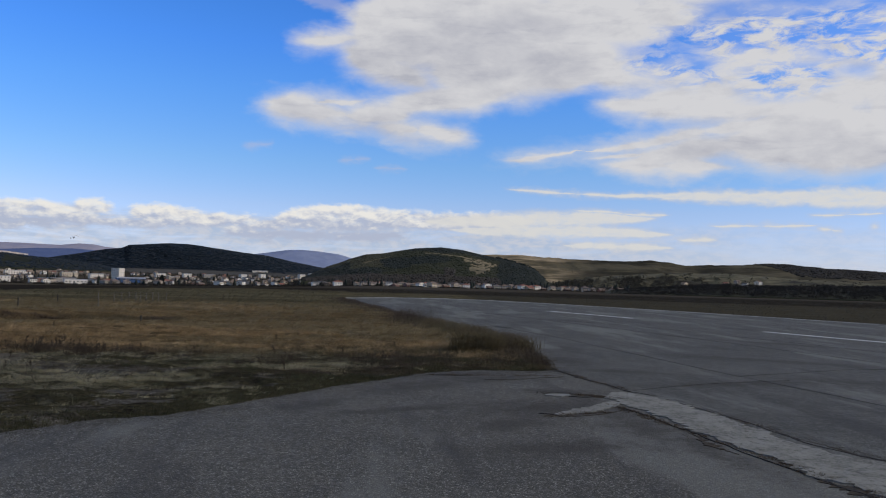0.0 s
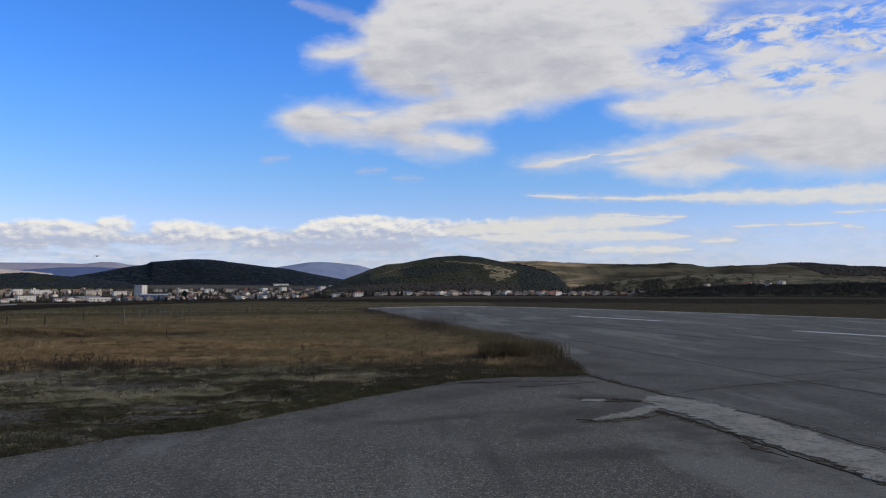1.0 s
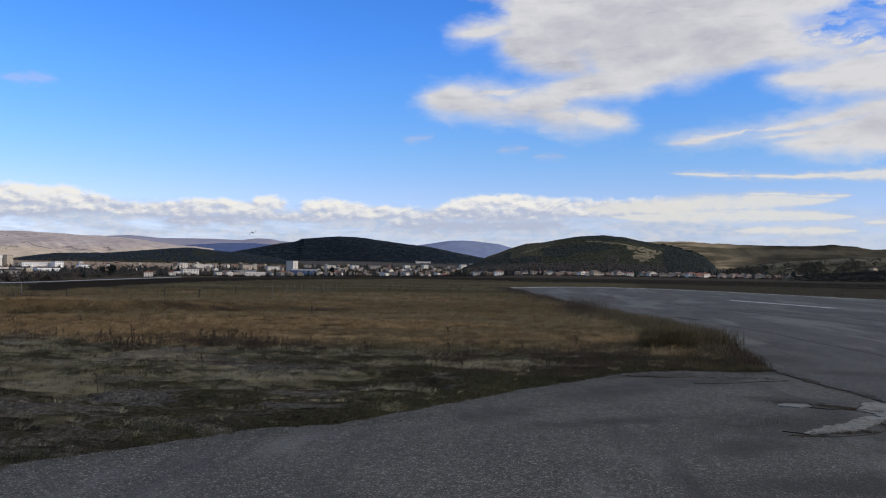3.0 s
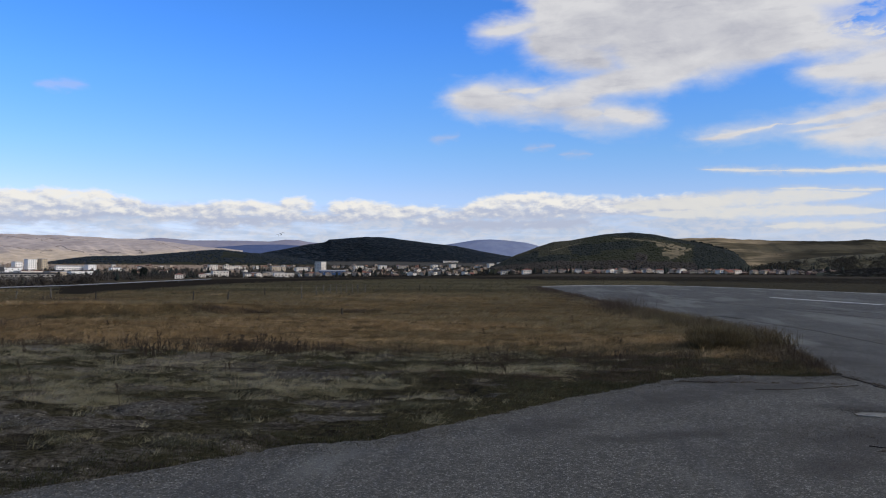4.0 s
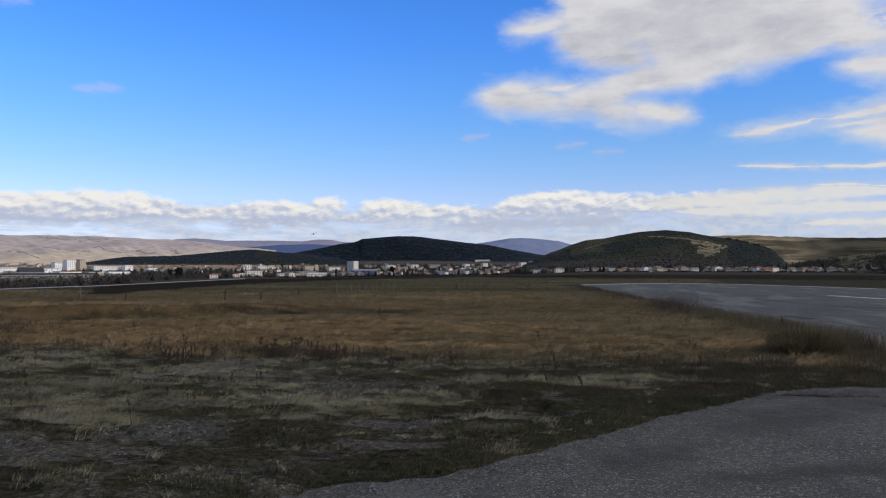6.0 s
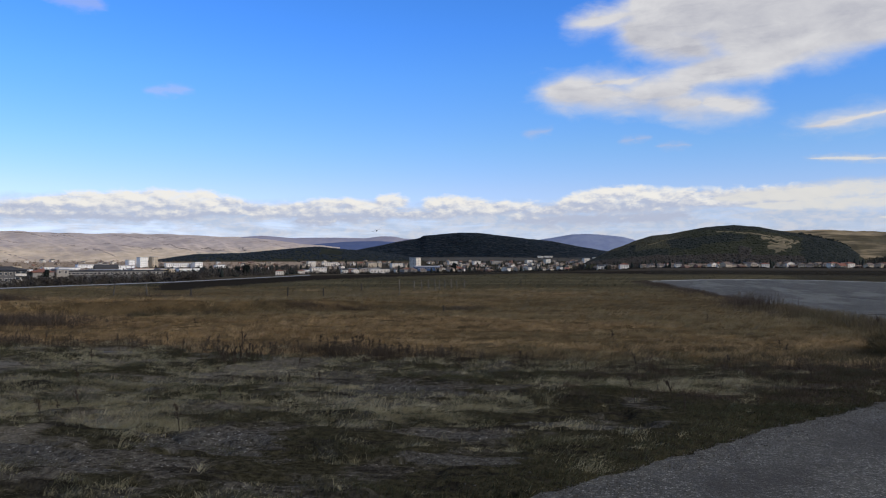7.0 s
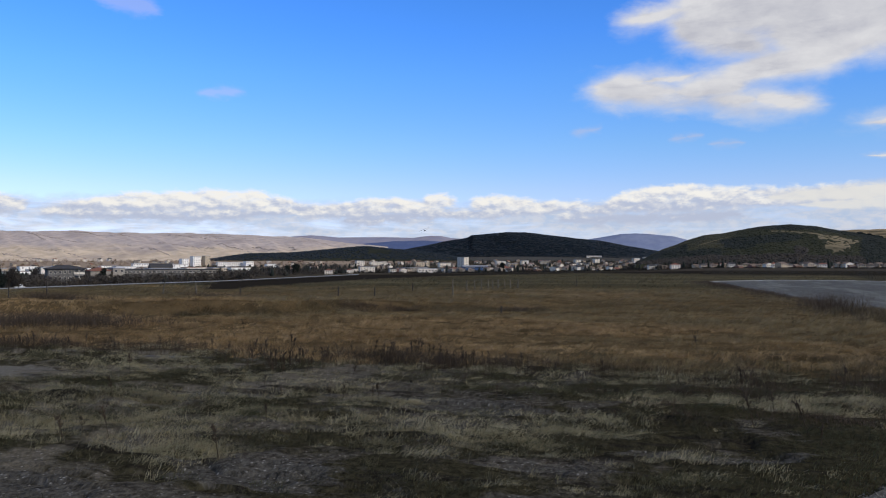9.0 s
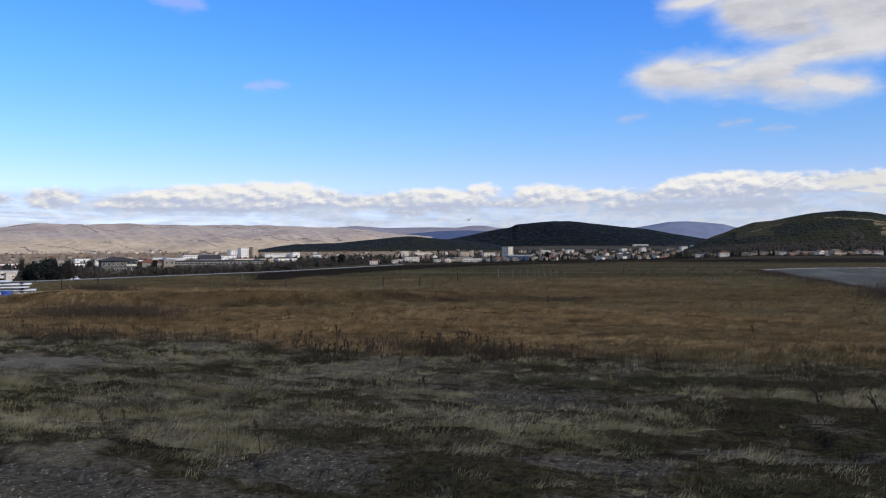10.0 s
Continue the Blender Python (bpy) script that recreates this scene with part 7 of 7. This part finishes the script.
# ---------- trees by the road ----------
def tree(h, w, mat, label, bare=False, slim=False, seed=1):
    """Tapered trunk with limbs, and a crown of many small leaf or twig clumps."""
    r = random.Random(seed)
    g = np.random.default_rng(seed)
    ob = thing("tree", label, "tree", "trees by the road")
    trunk = bmesh.new()
    rod(trunk, (0, 0, -0.4), (0, 0, h * 0.35), 0.035 * h, 0.022 * h, 8)
    rod(trunk, (0, 0, h * 0.35), (r.uniform(-0.2, 0.2), 0, h * 0.9), 0.022 * h, 0.004 * h, 7)
    ends = []
    for i in range(16):
        z0 = h * r.uniform(0.2, 0.75)
        t = r.uniform(0, 6.28)
        reach = w / 2 * (1.0 if not slim else 0.7) * (1.1 - z0 / h)
        end = (reach * math.cos(t), reach * math.sin(t), z0 + reach * (1.6 if slim else 0.7))
        rod(trunk, (0, 0, z0), end, 0.010 * h, 0.002 * h, 5)
        ends.append(end)
    part("trunk", trunk, DARK_WOOD, ob)
    n = 3000
    k = g.integers(0, len(ends), n)
    c = np.array(ends)[k] * g.uniform(0.45, 1.1, (n, 1)) + np.array([0, 0, 0]) + g.normal(0, w * 0.10, (n, 3))
    c[:, 2] = np.clip(c[:, 2], h * 0.12, h)
    size = (0.06 if bare else 0.09) * w
    v = c[:, None] + g.normal(0, size, (n, 3, 3)) * (np.array([0.35, 0.35, 1.3]) if bare else 1.0)
    part("crown", mesh_np("crown", v.reshape(-1, 3), np.arange(3 * n).reshape(-1, 3), mat), None, ob)
    return ob


for a, r, h, w, mat, lab, bare, slim, sd in [
    (-48.15, 352, 7.5, 5.5, PINE, "dark evergreen tree beside the road", False, False, 1), (-47.7, 346, 7.0, 6.0, PINE, "dark evergreen tree beside the road", False, False, 2),
    (-47.2, 350, 9.0, 6.5, PINE, "tall dark evergreen tree beside the road", False, False, 3), (-46.9, 345, 6.5, 5.0, PINE, "dark evergreen tree beside the road", False, False, 4),
    (-46.0, 380, 9.0, 7.0, BARE, "bare brown tree beside the road", True, False, 5), (-48.75, 520, 16.0, 4.5, BARE, "slender bare poplar beyond the road", True, True, 6),
    (-47.0, 540, 15.0, 6.0, BARE, "slender bare poplar beyond the road", True, True, 7), (-44.9, 560, 13.0, 7.0, BARE, "bare brown tree beyond the road", True, False, 8),
    (-41.3, 560, 12.0, 7.0, BARE, "bare brown tree beyond the road", True, False, 9), (-40.88, 466, 10.5, 4.0, PINE, "dark evergreen tree beside the works", False, False, 10),
    (-29.0, 900, 12.0, 6.0, PINE, "dark conifer at the town edge", False, False, 11), (-28.4, 905, 14.0, 7.0, PINE, "dark conifer at the town edge", False, False, 12),
    (-33.6, 950, 11.0, 7.0, BARE, "bare tree beside the workshop", True, False, 13), (-13.9, 1180, 14.0, 7.0, PINE, "dark conifer among the houses", False, False, 14),
]:
    seat(tree(h, w, mat, lab, bare, slim, sd), a, r, sd * 40)

# ---------- aircraft ----------
SILVER = plain("aircraft_paint", (0.20, 0.20, 0.19), (0.15, 0.15, 0.145), 2.0, 0.5, 0.4)
plane = thing("biplane", "grey single-engined biplane flying low over the town", "aircraft")
bm = bmesh.new()
for (x0, r0), (x1, r1) in zip([(-6.2, 0.15), (-3.0, 0.55), (0.5, 0.85), (3.2, 0.8)], [(-3.0, 0.55), (0.5, 0.85), (3.2, 0.8), (4.4, 0.6)]):
    rod(bm, (x0, 0, 0), (x1, 0, 0), r0, r1, 14)
part("fuselage", bm, SILVER, plane)
part("upper_wing", box((-0.6, -9.0, 1.5), (1.6, 9.0, 1.68), 0.06), SILVER, plane)
part("lower_wing", box((-0.4, -7.0, -0.85), (1.3, 7.0, -0.70), 0.06), SILVER, plane)
for y in (-5.0, 5.0):
    part("strut", rod(bmesh.new(), (0.5, y, -0.75), (0.5, y, 1.55), 0.07), SILVER, plane)
part("tailplane", box((-6.3, -3.2, 0.25), (-5.2, 3.2, 0.37), 0.04), SILVER, plane)
part("fin", box((-6.5, -0.08, 0.2), (-5.2, 0.08, 2.2), 0.04), SILVER, plane)
for y in (-1.4, 1.4):
    part("undercarriage_leg", rod(bmesh.new(), (1.8, y * 0.4, -0.6), (2.0, y, -1.7), 0.08), SILVER, plane)
    bm = bmesh.new()
    bmesh.ops.create_cone(bm, cap_ends=True, segments=14, radius1=0.42, radius2=0.42, depth=0.25, matrix=pose(2.0, y, -1.75, 90))
    part("wheel", bm, TAR, plane)
hub = part("propeller_hub", rod(bmesh.new(), (4.4, 0, 0), (4.75, 0, 0), 0.22, 0.1, 12), TAR, plane)
for t in range(4):
    m = bmesh.new()
    add_box(m, (4.45, -0.12, 0.1), (4.52, 0.12, 1.75), 0.02)
    bmesh.ops.rotate(m, verts=m.verts, matrix=Matrix.Rotation(t * math.pi / 2 + 0.4, 3, "X"))
    part("propeller_blade", m, TAR, hub)
x, y = polar(-19.4, 980)
plane.matrix_basis = pose(x, y, EYE + 980 * math.tan(radians(2.13)), 24, 0, -68) @ Matrix.Scale(0.72, 4)


# ---------- dry weeds ----------
def dry_weed(h, heads, seed):
    r = random.Random(seed)
    bm = bmesh.new()
    top = (r.uniform(-0.06, 0.06), r.uniform(-0.06, 0.06), h)
    rod(bm, (0, 0, -0.03), top, 0.006, 0.003, 5)
    for i in range(heads):
        f = r.uniform(0.45, 1.0)
        t = r.uniform(0, 6.28)
        base = (top[0] * f, top[1] * f, h * f)
        tip = (base[0] + 0.10 * h * math.cos(t), base[1] + 0.10 * h * math.sin(t), base[2] + 0.14 * h)
        rod(bm, base, tip, 0.003, 0.002, 4)
        bmesh.ops.create_icosphere(bm, subdivisions=1, radius=0.008, matrix=Matrix.Translation(tip) @ Matrix.Diagonal((1, 1, r.uniform(1.5, 3.0), 1)))
    for i in range(10):
        f = r.uniform(0.6, 1.0)
        bmesh.ops.create_icosphere(bm, subdivisions=1, radius=r.uniform(0.006, 0.011), matrix=Matrix.Translation((top[0] * f + r.uniform(-0.01, 0.01), top[1] * f + r.uniform(-0.01, 0.01), h * f)) @ Matrix.Diagonal((1, 1, 2, 1)))
    return bm_mesh("dry_weed", bm, STALK)


KINDS = [dry_weed(h, n, 40 + i) for i, (h, n) in enumerate([(0.28, 6), (0.33, 9), (0.40, 7), (0.23, 5), (0.30, 11), (0.20, 4)])]
spots = [(-5.98, 8.4), (-5.98, 8.62), (-5.77, 8.7), (-6.5, 13.0), (-6.4, 13.05), (-6.35, 12.9), (-6.1, 12.06), (-4.4, 8.3), (5.0, 13.5), (4.85, 13.3)]
for i in range(64):
    spots.append((r_.gauss(-5.0, 0.8), r_.gauss(14.2, 0.25)))
for i in range(26):
    spots.append((r_.gauss(-6.35, 0.3), r_.gauss(12.9, 0.25)))
for i in range(50):
    spots.append((r_.uniform(-16, -7), r_.gauss(13.9, 0.35)))
for i in range(30):
    spots.append((r_.uniform(-9, 2), r_.uniform(8.5, 14)))
for i in range(30):
    y = r_.uniform(13.5, 24)
    spots.append((float(np.interp(y, np.array(RUNWAY_LEFT)[:, 1], np.array(RUNWAY_LEFT)[:, 0])) - abs(r_.gauss(0.2, 0.7)), y))
for i in range(7):
    spots.append((r_.uniform(-14, 2), r_.uniform(15, 24)))
for i, (x, y) in enumerate(spots):
    if not bool(inside_verge(np.array([x]), np.array([y]))[0]):
        continue
    ob = new("dry_weed", KINDS[i % 6])
    ob.matrix_basis = pose(x, y, ground_at(x, y), r_.uniform(-8, 8), r_.uniform(-8, 12), r_.uniform(0, 360)) @ Matrix.Scale(r_.uniform(0.45, 0.85), 4)
    tagged(ob, "dark dead weed stalk with dry seed heads", "weed", "dead weeds in the grass")
